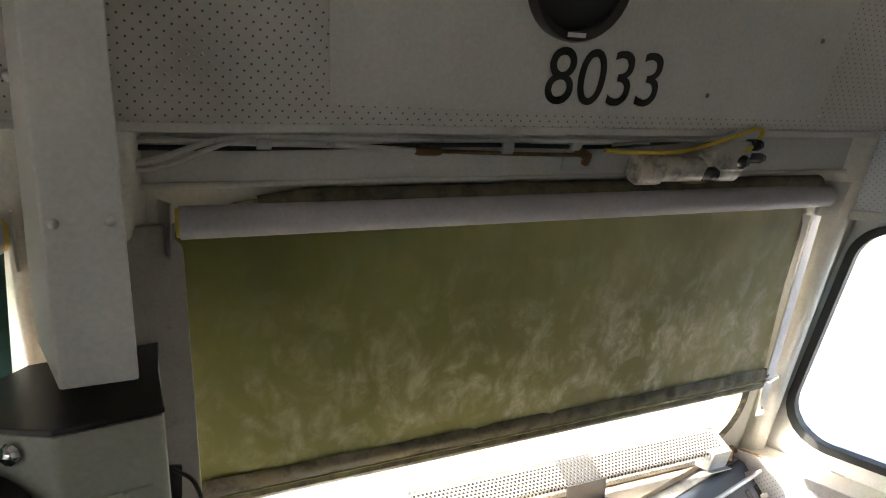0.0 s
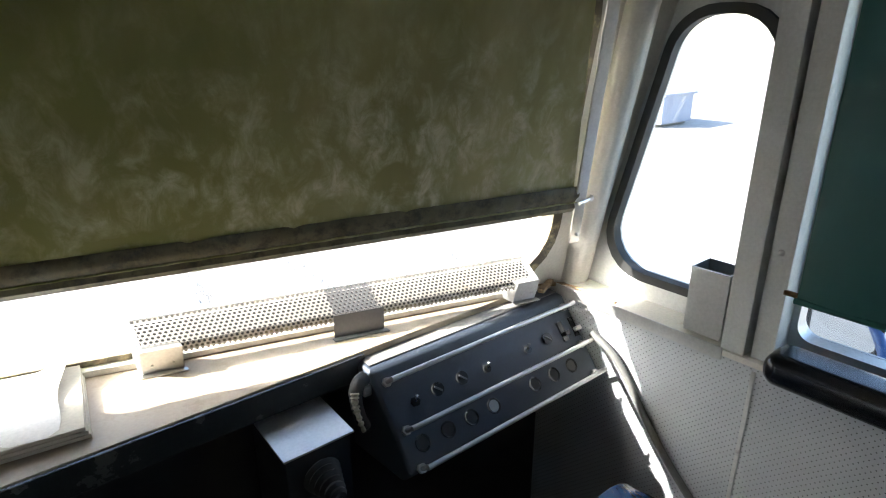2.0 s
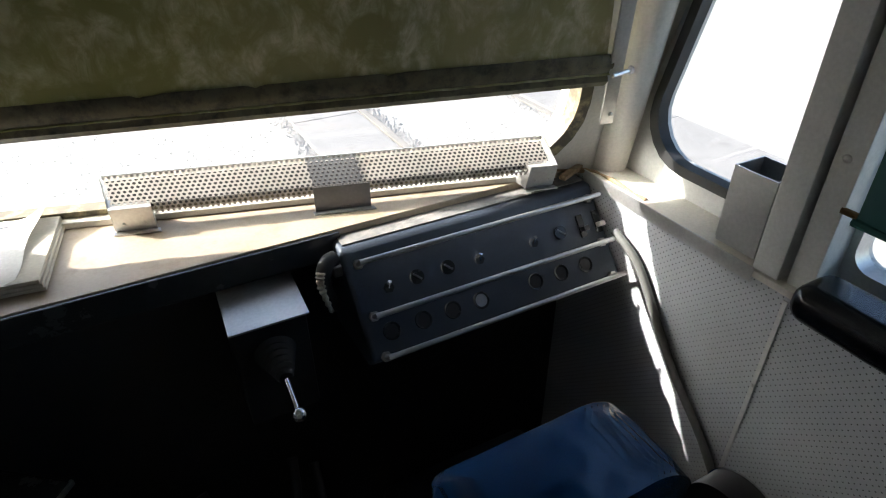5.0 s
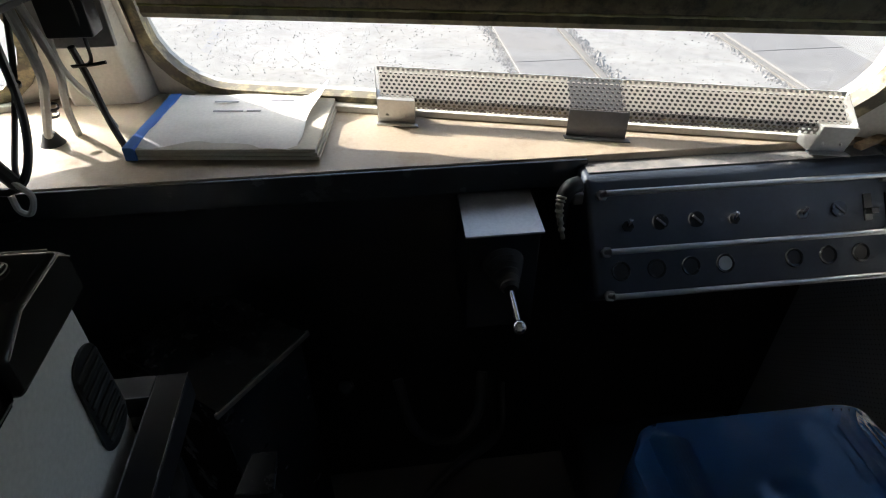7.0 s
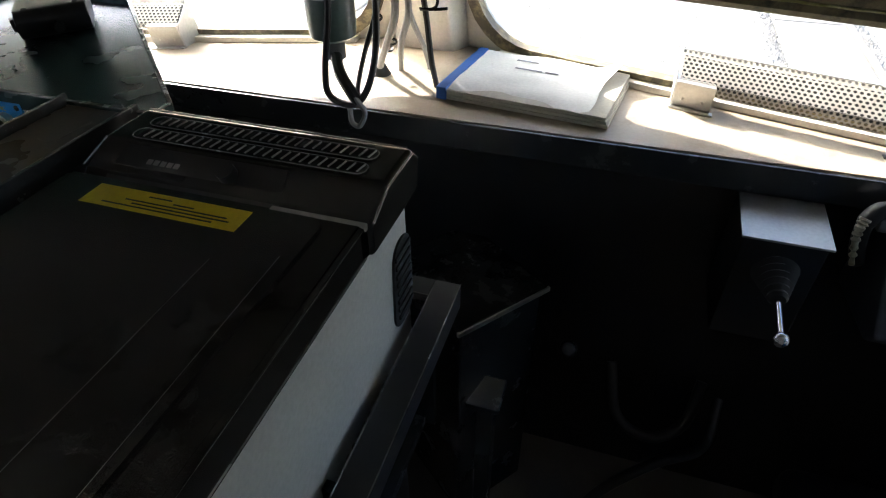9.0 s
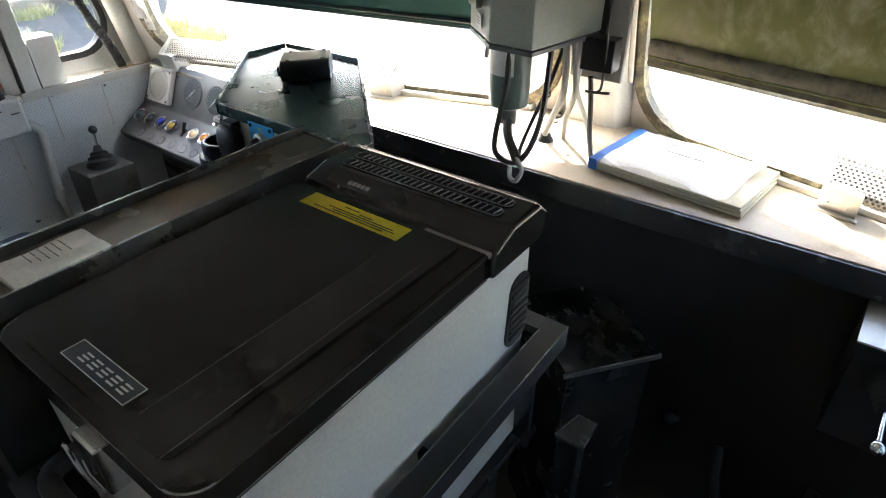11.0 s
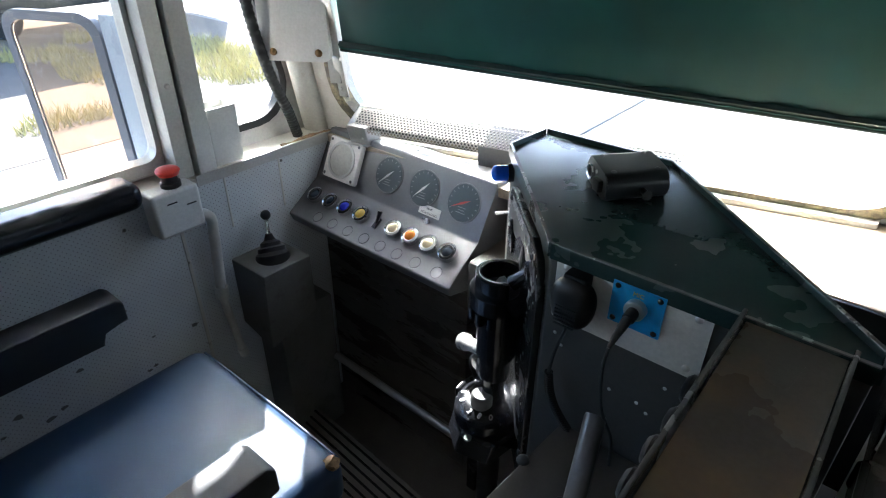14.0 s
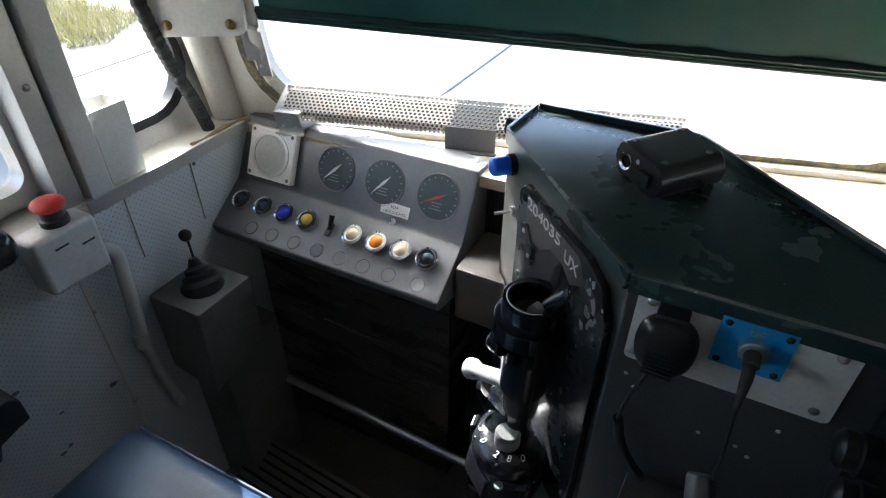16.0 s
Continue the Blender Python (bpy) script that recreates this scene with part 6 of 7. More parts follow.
for k in range(6):
    part("grille_slot", box((-0.447, 0.2768, 0.902 + k * 0.0055), (-0.417, 0.2782, 0.9042 + k * 0.0055)), BLACK_PAINT, mic)
part("cord", rod(glide([(-0.436, 0.300, 0.898), (-0.442, 0.303, 0.868), (-0.452, 0.304, 0.830), (-0.457, 0.304, 0.790)]), 0.0024, 8), RUBBER, mic)
coil = []
for i in range(0, 30 * 12):
    k = i / (30 * 12)
    c = Vector((-0.457, 0.304, 0.790)).lerp(Vector((-0.412, 0.298, 0.708)), k) + Vector((-0.008, -0.004, 0)) * math.sin(k * 3.14)
    coil.append(c + Vector((0.0055 * math.cos(i * 0.5236), 0.0055 * math.sin(i * 0.5236), 0)))
part("coiled_cord", rod(coil, 0.0017, 5), RUBBER, mic)
for x, z in ((-0.462, 0.852), (-0.45, 0.835), (-0.30, 0.845), (-0.33, 0.80), (-0.37, 0.80), (-0.315, 0.79)):
    screw("screw", (x, 0.3185, z), (0, -1, 0), 0.003, desk, STEEL)

# shelf, lever and row of knobs between desk and tray
shelf = tagged(part("lower_shelf", prism([(-0.445, 0.03, 0.70), (-0.245, 0.03, 0.70), (-0.245, 0.312, 0.70), (-0.428, 0.312, 0.70)], (0, 0, -0.69), 0.003), DESK_FRONT), "low black cabinet beside the tray", "cabinet")
screw("knob", (-0.434, 0.214, 0.700), (0, 0, 1), 0.010, shelf, PLASTIC_BLACK)
screw("knob", (-0.36, 0.19, 0.700), (0, 0, 1), 0.008, shelf, PLASTIC_BLACK)
lever = thing("throttle_lever", (-0.34, 0.19, 0.70), "grey tubular lever standing on the low cabinet", "lever")
part("tube", rod([(-0.335, 0.168, 0.705), (-0.359, 0.256, 0.802), (-0.360, 0.259, 0.805)], [0.0145, 0.0145, 0.013], 16), DASH_GREY, lever)
part("base", rod([(-0.33, 0.16, 0.70), (-0.33, 0.16, 0.712)], 0.024, 18), BLACK_WORN, lever)
for y, z in ((0.268, 0.904), (0.222, 0.890), (0.165, 0.895), (0.112, 0.895), (0.06, 0.895)):
    k = part("push_knob", rod([(-0.238, y, z), (-0.250, y, z), (-0.252, y, z), (-0.264, y, z), (-0.269, y, z), (-0.271, y, z)], [0.022, 0.022, 0.019, 0.019, 0.014, 0.004], 22), PLASTIC_BLACK, tray)
part("red_button", rod([(-0.238, 0.02, 0.90), (-0.262, 0.02, 0.90)], 0.017, 18), RED, tray, "red capped button")
pad = thing("note_pad", (-0.178, -0.12, 0.99), "pad of scribbled white paper lying in the tray", "note pad")
bm = bmesh.new()
rows = []
for j in range(9):
    rows.append([bm.verts.new(Vector((-0.213, -0.072, 0.9905)).lerp(Vector((-0.210, -0.178, 0.9905)), j / 8) + Vector((0.074, 0.002, 0)) * (i / 8) + Vector((0, 0, 0.007 + 0.004 * (j / 8) ** 2 * math.sin(i / 8 * 2.5) + 0.0012 * math.sin(i * 1.3 + j)))) for i in range(9)])
for a, b in zip(rows, rows[1:]):
    for i in range(8):
        bm.faces.new((a[i], a[i + 1], b[i + 1], b[i]))
thicken(bm, 0.0005)
part("top_sheet", bm, PAPER, pad)
part("sheets", prism([(-0.212, -0.178, 0.9903), (-0.139, -0.176, 0.9903), (-0.140, -0.074, 0.9903), (-0.212, -0.074, 0.9903)], (0, 0, 0.0055), 0.001), PAPER_EDGE, pad)
for k, (x0, x1, y) in enumerate(((-0.205, -0.186, -0.104), (-0.183, -0.172, -0.104), (-0.205, -0.178, -0.112), (-0.203, -0.185, -0.120), (-0.181, -0.168, -0.120), (-0.204, -0.172, -0.128), (-0.203, -0.190, -0.136), (-0.187, -0.176, -0.136), (-0.204, -0.180, -0.144))):
    part("pencil_line", box((x0, y, 0.9990), (x1, y + 0.0010, 1.0001), 0, pose(0, 0, 0)), DASH_GREY, pad)
rail = thing("grab_rail", (-0.29, -0.19, 0.90), "grey tubular grab rail at the end of the tray", "grab rail")
part("tube", rod(glide([(-0.330, -0.212, 0.950), (-0.27, -0.180, 0.948), (-0.238, -0.165, 0.935)]), 0.013, 14), DULL_STEEL, rail)
end = part("blue_cap", rod([(-0.236, -0.262, 0.93), (-0.236, -0.285, 0.93)], 0.016, 16), BLUE_LENS, tray, "blue capped button")

# left wall
stop = thing("emergency_stop", (-1.32, 0.2, 0.76), "white enamelled box with a red mushroom stop button", "stop button")
part("box", box((-1.338, 0.146, 0.762), (-1.286, 0.250, 0.862), 0.009, seg=3), WHITE_ENAMEL, stop)
part("collar", rod([(-1.314, 0.205, 0.862), (-1.314, 0.205, 0.872), (-1.314, 0.205, 0.874), (-1.314, 0.205, 0.892)], [0.021, 0.021, 0.017, 0.015], 20), PLASTIC_BLACK, stop)
bm = rod([(-1.314, 0.205, 0.888), (-1.314, 0.205, 0.896)], [0.021, 0.0245], 24)
add_dome(bm, (-1.314, 0.205, 0.896), (0, 0, 1), 0.0245, 0.009, 24, 5)
part("mushroom", bm, RED, stop, "red mushroom button")
for y0, z0 in ((0.175, 0.835), (0.215, 0.822)):
    part("pen_mark", box((-1.2865, y0, z0), (-1.2852, y0 + 0.022, z0 + 0.003), 0, pose(0, 0, 0)), INK, stop)
cond = thing("conduit", (-1.33, 0.26, 0.35), "grey painted conduit running down the side lining", "conduit")
part("elbow", rod(glide([(-1.318, 0.246, 0.775), (-1.318, 0.262, 0.772), (-1.318, 0.275, 0.755), (-1.318, 0.275, 0.72), (-1.318, 0.262, 0.56)]), 0.0125, 12), GREY_PAINT, cond)
part("collar", rod([(-1.318, 0.264, 0.575), (-1.318, 0.261, 0.545)], 0.016, 12), GREY_PAINT, cond)
part("tube", rod([(-1.320, 0.262, 0.55), (-1.322, 0.285, 0.36)], 0.0095, 10), GREY_PAINT, cond)
part("clip", rod([(-1.322, 0.283, 0.37), (-1.322, 0.288, 0.345)], 0.012, 10), WHITE_ENAMEL, cond)
HORN_GREY = surface("scuffed grey paint", (0.135, 0.135, 0.125), 0.42, dirt=(0.06, 0.052, 0.042), dirt_at=0.56, scale=7, vary=0.2)
horn = thing("horn_lever", (-1.26, 0.38, 0.0), "grey floor box with a black gaitered lever and ball knob", "lever")
bm = prism([(-1.338, 0.312, 0.43), (-1.225, 0.315, 0.395), (-1.205, 0.450, 0.46), (-1.338, 0.446, 0.46)], (0, 0, 0.16), 0.0)
for v in bm.verts:
    if v.co.z > 0.5:
        v.co.z = 0.622
        v.co.x += 0.018 if v.co.x > -1.3 and v.co.y < 0.4 else 0.0
soften(bm, bm.verts[:], 0.005)
part("box", bm, HORN_GREY, horn, "grey sheet metal lever box cut off slantwise below")
part("column", box((-1.338, 0.350, 0.0), (-1.232, 0.52, 0.455), 0.004), HORN_GREY, horn)
part("gaiter", rod([(-1.268, 0.385, 0.622), (-1.268, 0.385, 0.632), (-1.272, 0.387, 0.634), (-1.274, 0.388, 0.644), (-1.278, 0.39, 0.646), (-1.280, 0.391, 0.656), (-1.284, 0.393, 0.66), (-1.288, 0.395, 0.675)], [0.042, 0.040, 0.034, 0.033, 0.025, 0.024, 0.014, 0.008], 20), RUBBER, horn)
part("stick", rod([(-1.286, 0.394, 0.66), (-1.302, 0.404, 0.708)], 0.004, 8), CHROME, horn)
bm = bmesh.new()
bmesh.ops.create_uvsphere(bm, u_segments=16, v_segments=10, radius=0.0125, matrix=Matrix.Translation((-1.305, 0.406, 0.716)))
part("ball_knob", bm, PLASTIC_BLACK, horn)
for side, y1 in ((-1, 0.135), (1, 0.185)):
    ob = tagged(part("elbow_cushion", box((side * 1.315 - 0.042, -0.62, 0.848), (side * 1.315 + 0.042, y1, 0.905), 0.024, seg=5), VINYL_SHINY), "black padded armrest along the side window sill", "armrest", "window armrests")
card = thing("card_holder", (-1.382, 0.37, LEDGE), "small open grey sheet metal holder on the side ledge", "holder")
part("shell", band([(-1.412, 0.335), (-1.352, 0.335), (-1.352, 0.405), (-1.412, 0.405)], [(-1.4095, 0.3375), (-1.3545, 0.3375), (-1.3545, 0.4025), (-1.4095, 0.4025)], lambda x, y, z: Vector((x, y, z)), 0.862, 0.982), GREY_PAINT, card)
part("bottom", box((-1.411, 0.336, 0.851), (-1.353, 0.404, 0.862)), GREY_PAINT, card)
hose = thing("window_hose", (-1.38, 0.58, LEDGE), "black corrugated hose in front of the quarter window", "hose")
path = glide([(-1.345, 0.455, 1.46), (-1.345, 0.462, 1.30), (-1.350, 0.475, 1.16), (-1.362, 0.515, 1.02), (-1.375, 0.560, 0.92), (-1.378, 0.582, LEDGE)], 40)
part("hose", rod(path, [0.0125 + 0.0012 * math.sin(i * 1.6) for i in range(len(path))], 10), RUBBER, hose)
cover = thing("corner_cover", (-1.31, 0.62, 1.07), "white sheet cover plate with two brass screws in the corner", "cover plate")
part("plate", prism([(p.x + 0.03, 0.520 + (p.x + 1.402) * 0.62, p.y) for p in round_outline([(-1.402, 1.058), (-1.268, 1.058), (-1.262, 1.50), (-1.40, 1.50)], 0.012)], (0.012, -0.02, 0), 0.003), WHITE_ENAMEL, cover)
for x in (-1.378, -1.288):
    screw("screw", (x + 0.042, 0.520 + (x + 1.402) * 0.62 - 0.021, 1.078), (0.5, -0.86, 0), 0.009, cover, COPPER)
part("tab", prism([(-1.266, 0.610, 1.06), (-1.242, 0.623, 1.06), (-1.242, 0.627, 1.0), (-1.266, 0.615, 1.0)], (0.002, -0.004, 0), 0.0006), DULL_STEEL, cover)
kick = thing("foot_rail", (-1.0, 0.5, 0.22), "worn round steel foot rail across the footwell", "foot rail")
part("bar", rod([(-1.34, 0.520, 0.235), (-0.70, 0.488, 0.262)], 0.0105, 12), STEEL, kick)
part("end_plate", box((-0.72, 0.47, 0.14), (-0.695, 0.50, 0.28), 0.003), BLACK_WORN, kick)
grate = thing("pedal_grate", (-1.02, 0.48, 0.0), "ribbed dark foot plate on the floor", "foot plate")
part("plate", prism([(-1.28, 0.30, 0.03), (-0.80, 0.27, 0.03), (-0.80, 0.40, 0.10), (-1.28, 0.43, 0.10)], (0, 0.01, -0.03), 0.003), FLOOR_DARK, grate)
for k in range(7):
    part("rib", rod([(-1.275, 0.312 + 0.0175 * k, 0.037 + 0.0098 * k), (-0.805, 0.282 + 0.0175 * k, 0.037 + 0.0098 * k)], 0.0035, 6), BLACK_WORN, grate)
lin = bpy.data.objects["lining_left"]
for y in (0.335, 0.485):
    part("cover_strip", box((-1.341, y, 0.70), (-1.337, y + 0.004, 0.842), 0.001), GREY_PAINT, lin)
for y, z in ((0.345, 0.83), (0.475, 0.83), (0.495, 0.82), (0.345, 0.60), (0.10, 0.79), (-0.05, 0.62)):
    screw("screw", (-1.34, y, z), (1, 0, 0), 0.004, lin, DASH_GREY)

# scuffs where boots and bags have rubbed the lining
rng = random.Random(12)
for k in range(26):
    y, z, r = rng.uniform(-0.35, 0.25), rng.uniform(0.34, 0.62), rng.uniform(0.003, 0.009)
    out = [Vector((-1.3398, y + r * 1.6 * math.cos(q) * rng.uniform(0.5, 1.0), z + r * math.sin(q) * rng.uniform(0.4, 1.0))) for q in [i * 0.785 for i in range(8)]]
    part("scuff", prism(out, (0.0007, 0, 0)), DASH_GREY, lin)

# crackled ridges on the black front under the instruments
rng = random.Random(5)
for k in range(34):
    x, z = rng.uniform(-1.30, -0.90), rng.uniform(0.30, 0.62)
    w = rng.uniform(0.03, 0.08)
    part("paint_ridge", rod([(x, 0.5995, z), (x + w * 0.5, 0.5985, z + rng.uniform(-0.006, 0.006)), (x + w, 0.5995, z + rng.uniform(-0.008, 0.008))], [0.0008, 0.0030, 0.0008], 5), CRACKLE, dash)

# guard's switch panel fittings
PN = Vector((0, -(P_TOP.z - P_LOW.z), (P_TOP.y - P_LOW.y))).normalized()


def on_panel(x, k, lift=0.0):
    p = P_TOP.lerp(P_LOW, k)
    return Vector((x, p.y, p.z)) + PN * lift


for k in (0.15, 0.62, 0.98):
    r = part("guard_rail", rod(glide([on_panel(0.838, k, 0.0), on_panel(0.838, k, 0.027), on_panel(0.846, k, 0.034), on_panel(0.87, k, 0.034), on_panel(1.28, k, 0.034), on_panel(1.304, k, 0.034), on_panel(1.312, k, 0.027), on_panel(1.312, k, 0.0)]), 0.0048, 10), STEEL, panel, "bright steel guard rail")
    for x in (0.838, 1.312):
        part("nut", rod([on_panel(x, k, 0.0), on_panel(x, k, 0.007)], 0.009, 6), STEEL, r)
for x in (0.876, 1.050, 1.166):
    s = part("toggle_switch", rod([on_panel(x, 0.42, 0.0), on_panel(x, 0.42, 0.006)], 0.009, 6), BLACK_WORN, panel)
    part("toggle_lever", rod([on_panel(x, 0.42, 0.004), on_panel(x + 0.002, 0.37, 0.013)], [0.0025, 0.0038], 8), CHROME, s)
for x in (0.929, 0.988, 1.229):
    s = part("rotary_switch", disc(on_panel(x, 0.40, 0.0), PN, 0.0125, 0.005, 20), BLACK_WORN, panel)
    part("slot", box((-0.009, -0.0016, 0.005), (0.009, 0.0016, 0.0075), 0.0004, basis(on_panel(x, 0.40), (0.6, -0.4, -0.4), PN)), DASH_GREY, s)
for x in (1.280, 1.318):
    s = part("breaker", box((-0.007, -0.022, 0), (0.007, 0.022, 0.003), 0.0008, basis(on_panel(x, 0.40), RX, PN)), BLACK_WORN, panel)
    part("breaker_lever", box((-0.006, -0.004, 0.002), (0.008, 0.006, 0.016), 0.002, basis(on_panel(x, 0.44), RX, PN)), PLASTIC_BLACK if x < 1.3 else WHITE_PLATE, s)
for i, x in enumerate((0.860, 0.918, 0.974, 1.031, 1.147, 1.205, 1.262)):
    part("blank_hole", ring(on_panel(x, 0.785, -0.001), PN, 0.0155, 0.0115, 0.003, 20), BLACK_WORN, panel)
    part("blank_cap", disc(on_panel(x, 0.785, -0.001), PN, 0.0115, 0.0015, 20), DULL_STEEL if i == 3 else BLACK_PAINT, panel)
for x in (0.838, 1.075, 1.30):
    screw("screw", (x, 0.69, 0.8355), (0, 0, 1), 0.006, panel, DASH_GREY)
hs = thing("handset", (0.79, 0.63, 0.77), "worn pale and black telephone handset hung beside the switch panel", "handset")
part("grip", rod(glide([(0.808, 0.642, 0.822), (0.792, 0.636, 0.820), (0.782, 0.630, 0.800), (0.785, 0.625, 0.765), (0.795, 0.622, 0.735)]), [0.013] * 12 + [0.011] * 12 + [0.006], 10), RUBBER, hs)
part("face", rod(glide([(0.776, 0.622, 0.815), (0.772, 0.616, 0.80), (0.775, 0.612, 0.775), (0.783, 0.610, 0.742)]), [0.0075 + 0.0018 * math.sin(i * 2.6) - 0.00022 * i for i in range(19)], 10), surface("yellowed edge", (0.36, 0.33, 0.25), 0.5, dirt=(0.08, 0.07, 0.05), dirt_at=0.5, scale=30, vary=0.2), hs, "yellowed worn edge")
part("hook", box((0.800, 0.63, 0.79), (0.816, 0.66, 0.81), 0.003), STEEL, hs)
ctl = thing("wiper_control", (0.68, 0.6, 0.62), "black control box with a bare metal lid and gaitered chrome lever", "control box")
part("box", prism([(0.620, 0.565, 0.60), (0.732, 0.565, 0.60), (0.732, 0.69, 0.60), (0.620, 0.69, 0.60)], (0, 0, 0.190), 0.004), BLACK_PAINT, ctl)
part("lid", prism([(0.616, 0.560, 0.791), (0.736, 0.560, 0.791), (0.740, 0.680, 0.791), (0.620, 0.680, 0.791)], (0, 0, 0.004), 0.001), DULL_STEEL, ctl, "bare grey metal lid")
prev = Vector((0.676, 0.566, 0.740))
axis = Vector((0.0, -0.96, -0.10)).normalized()
path, rad = [], []
for i in range(13):
    path.append(prev + axis * (0.005 * i))
    rad.append((0.034 - 0.0018 * i) * (1.0 if i % 2 else 0.82))
part("gaiter", rod(path, rad, 20), RUBBER, ctl, "ribbed rubber gaiter")
part("lever", rod([prev + axis * 0.055, (0.674, 0.442, 0.729)], 0.0042, 10), CHROME, ctl)
bm = bmesh.new()
bmesh.ops.create_uvsphere(bm, u_segments=16, v_segments=10, radius=0.0105, matrix=Matrix.Translation((0.674, 0.436, 0.727)))
part("ball", bm, CHROME, ctl)
cup = thing("cup_holder", (1.38, 0.31, LEDGE), "open sheet metal box holder beside the window post", "holder")
part("shell", band([(1.348, 0.284), (1.412, 0.284), (1.412, 0.356), (1.348, 0.356)], [(1.3505, 0.2865), (1.4095, 0.2865), (1.4095, 0.3535), (1.3505, 0.3535)], lambda x, y, z: Vector((x, y, z)), 0.862, 0.985), DULL_STEEL, cup)
part("bottom", box((1.349, 0.285, 0.856), (1.411, 0.355, 0.862)), DULL_STEEL, cup)
sb = thing("side_blind", (1.35, -0.2, 0.98), "dark teal roller blind hanging in the side window", "roller blind")
part("tube", rod([(1.362, -0.80, 1.515), (1.362, 0.205, 1.515)], 0.016, 16), TUBE, sb)
bm = bmesh.new()
rows = []
for j in range(13):
    rows.append([bm.verts.new(Vector((1.350 + 0.003 * math.sin(i * 0.9 + j * 0.2) * j / 12, -0.79 + 0.965 * i / 40, 1.51 - 0.535 * j / 12))) for i in range(41)])
for a, b in zip(rows, rows[1:]):
    for i in range(40):
        bm.faces.new((a[i], a[i + 1], b[i + 1], b[i]))
thicken(bm, 0.0012)
part("cloth", bm, TEAL, sb)
part("hem", rod([(1.350, -0.79, 0.977), (1.350, 0.178, 0.977)], 0.006, 8), TEAL, sb)
part("end_bracket", prism([(1.34, 0.205, 1.48), (1.40, 0.205, 1.48), (1.40, 0.205, 1.545), (1.34, 0.205, 1.545)], (0, 0.003, 0), 0.0008), BLACK_WORN, sb)
part("pin", rod([(1.352, 0.175, 0.985), (1.352, 0.196, 0.985)], 0.005, 8), COPPER, sb)
rc = thing("side_cable", (1.33, 0.4, 0.6), "dusty dark cable curving down the side lining", "cable")
part("cable", rod(glide([(1.325, 0.545, 0.775), (1.326, 0.50, 0.755), (1.328, 0.465, 0.725), (1.328, 0.41, 0.655), (1.328, 0.34, 0.57), (1.328, 0.24, 0.47), (1.328, 0.12, 0.30)]), 0.008, 10), surface("dusty grey cable", (0.13, 0.13, 0.12), 0.6, vary=0.2), rc)
toolbox = thing("battery_box", (0.33, 0.56, 0.0), "dark metal box with a bright edged lid under the ledge", "box")
bm = box((-0.09, -0.11, 0.0), (0.09, 0.11, 0.585), 0.006, pose(0.205, 0.588, 0, 0, 0, 52))
part("body", bm, BLACK_WORN, toolbox)
part("lid", box((-0.096, -0.116, 0.585), (0.096, 0.116, 0.600), 0.003, pose(0.205, 0.588, 0, 0, 0, 52)), BLACK_WORN, toolbox)
part("lid_strip", box((-0.10, -0.119, 0.588), (0.10, -0.113, 0.598), 0.001, pose(0.205, 0.588, 0, 0, 0, 52)), STEEL, toolbox)
bm = bmesh.new()
bmesh.ops.create_uvsphere(bm, u_segments=14, v_segments=8, radius=0.016, matrix=Matrix.Translation((0.41, 0.55, 0.50)))
part("knob", bm, BLACK_WORN, toolbox)
bracket = tagged(part("floor_bracket", prism([(0.285, 0.30, 0.60), (0.335, 0.30, 0.60), (0.335, 0.36, 0.60), (0.300, 0.36, 0.60)], (0, 0, 0.012), 0.004), BLACK_WORN), "dark folded bracket below the fridge frame", "bracket")
part("post", box((0.30, 0.31, 0.0), (0.325, 0.345, 0.60), 0.003), BLACK_WORN, bracket)
hoses = thing("floor_hoses", (0.5, 0.55, 0.3), "black hoses curling in the dark footwell", "hoses")
for pts in ([(0.50, 0.69, 0.34), (0.53, 0.62, 0.26), (0.60, 0.60, 0.24), (0.66, 0.63, 0.27), (0.68, 0.69, 0.34)], [(0.45, 0.4, 0.02), (0.5, 0.45, 0.2), (0.6, 0.5, 0.3), (0.7, 0.6, 0.25), (0.72, 0.69, 0.3)]):
    part("hose", rod(glide(pts), 0.011, 10), BLACK_PAINT, hoses)

# yard outside
GRASS = surface("dry grass", (0.46, 0.40, 0.17), 0.9, dirt=(0.22, 0.24, 0.09), dirt_at=0.5, scale=3, vary=0.3, bump=0)
RUSTY = surface("rusty soil", (0.17, 0.145, 0.115), 0.95, dirt=(0.09, 0.075, 0.06), dirt_at=0.55, scale=2, vary=0.2, bump=0)
NAVY = surface("blue coach paint", (0.03, 0.08, 0.22), 0.3, vary=0.1, scale=2)
WHITE_COACH = surface("white coach paint", (0.55, 0.56, 0.56), 0.4, vary=0.06, scale=2)
PLANK = surface("weathered deck", (0.22, 0.20, 0.17), 0.8, vary=0.15, scale=2, bump=0)
SLAB = surface("smooth slab", (0.235, 0.22, 0.20), 0.8, dirt=(0.17, 0.155, 0.14), dirt_at=0.55, vary=0.12, scale=2, bump=0)
STONES = surface("broken stone", (0.33, 0.31, 0.28), 0.95, dirt=(0.20, 0.18, 0.16), dirt_at=0.55, scale=5, vary=0.4, bump=0)
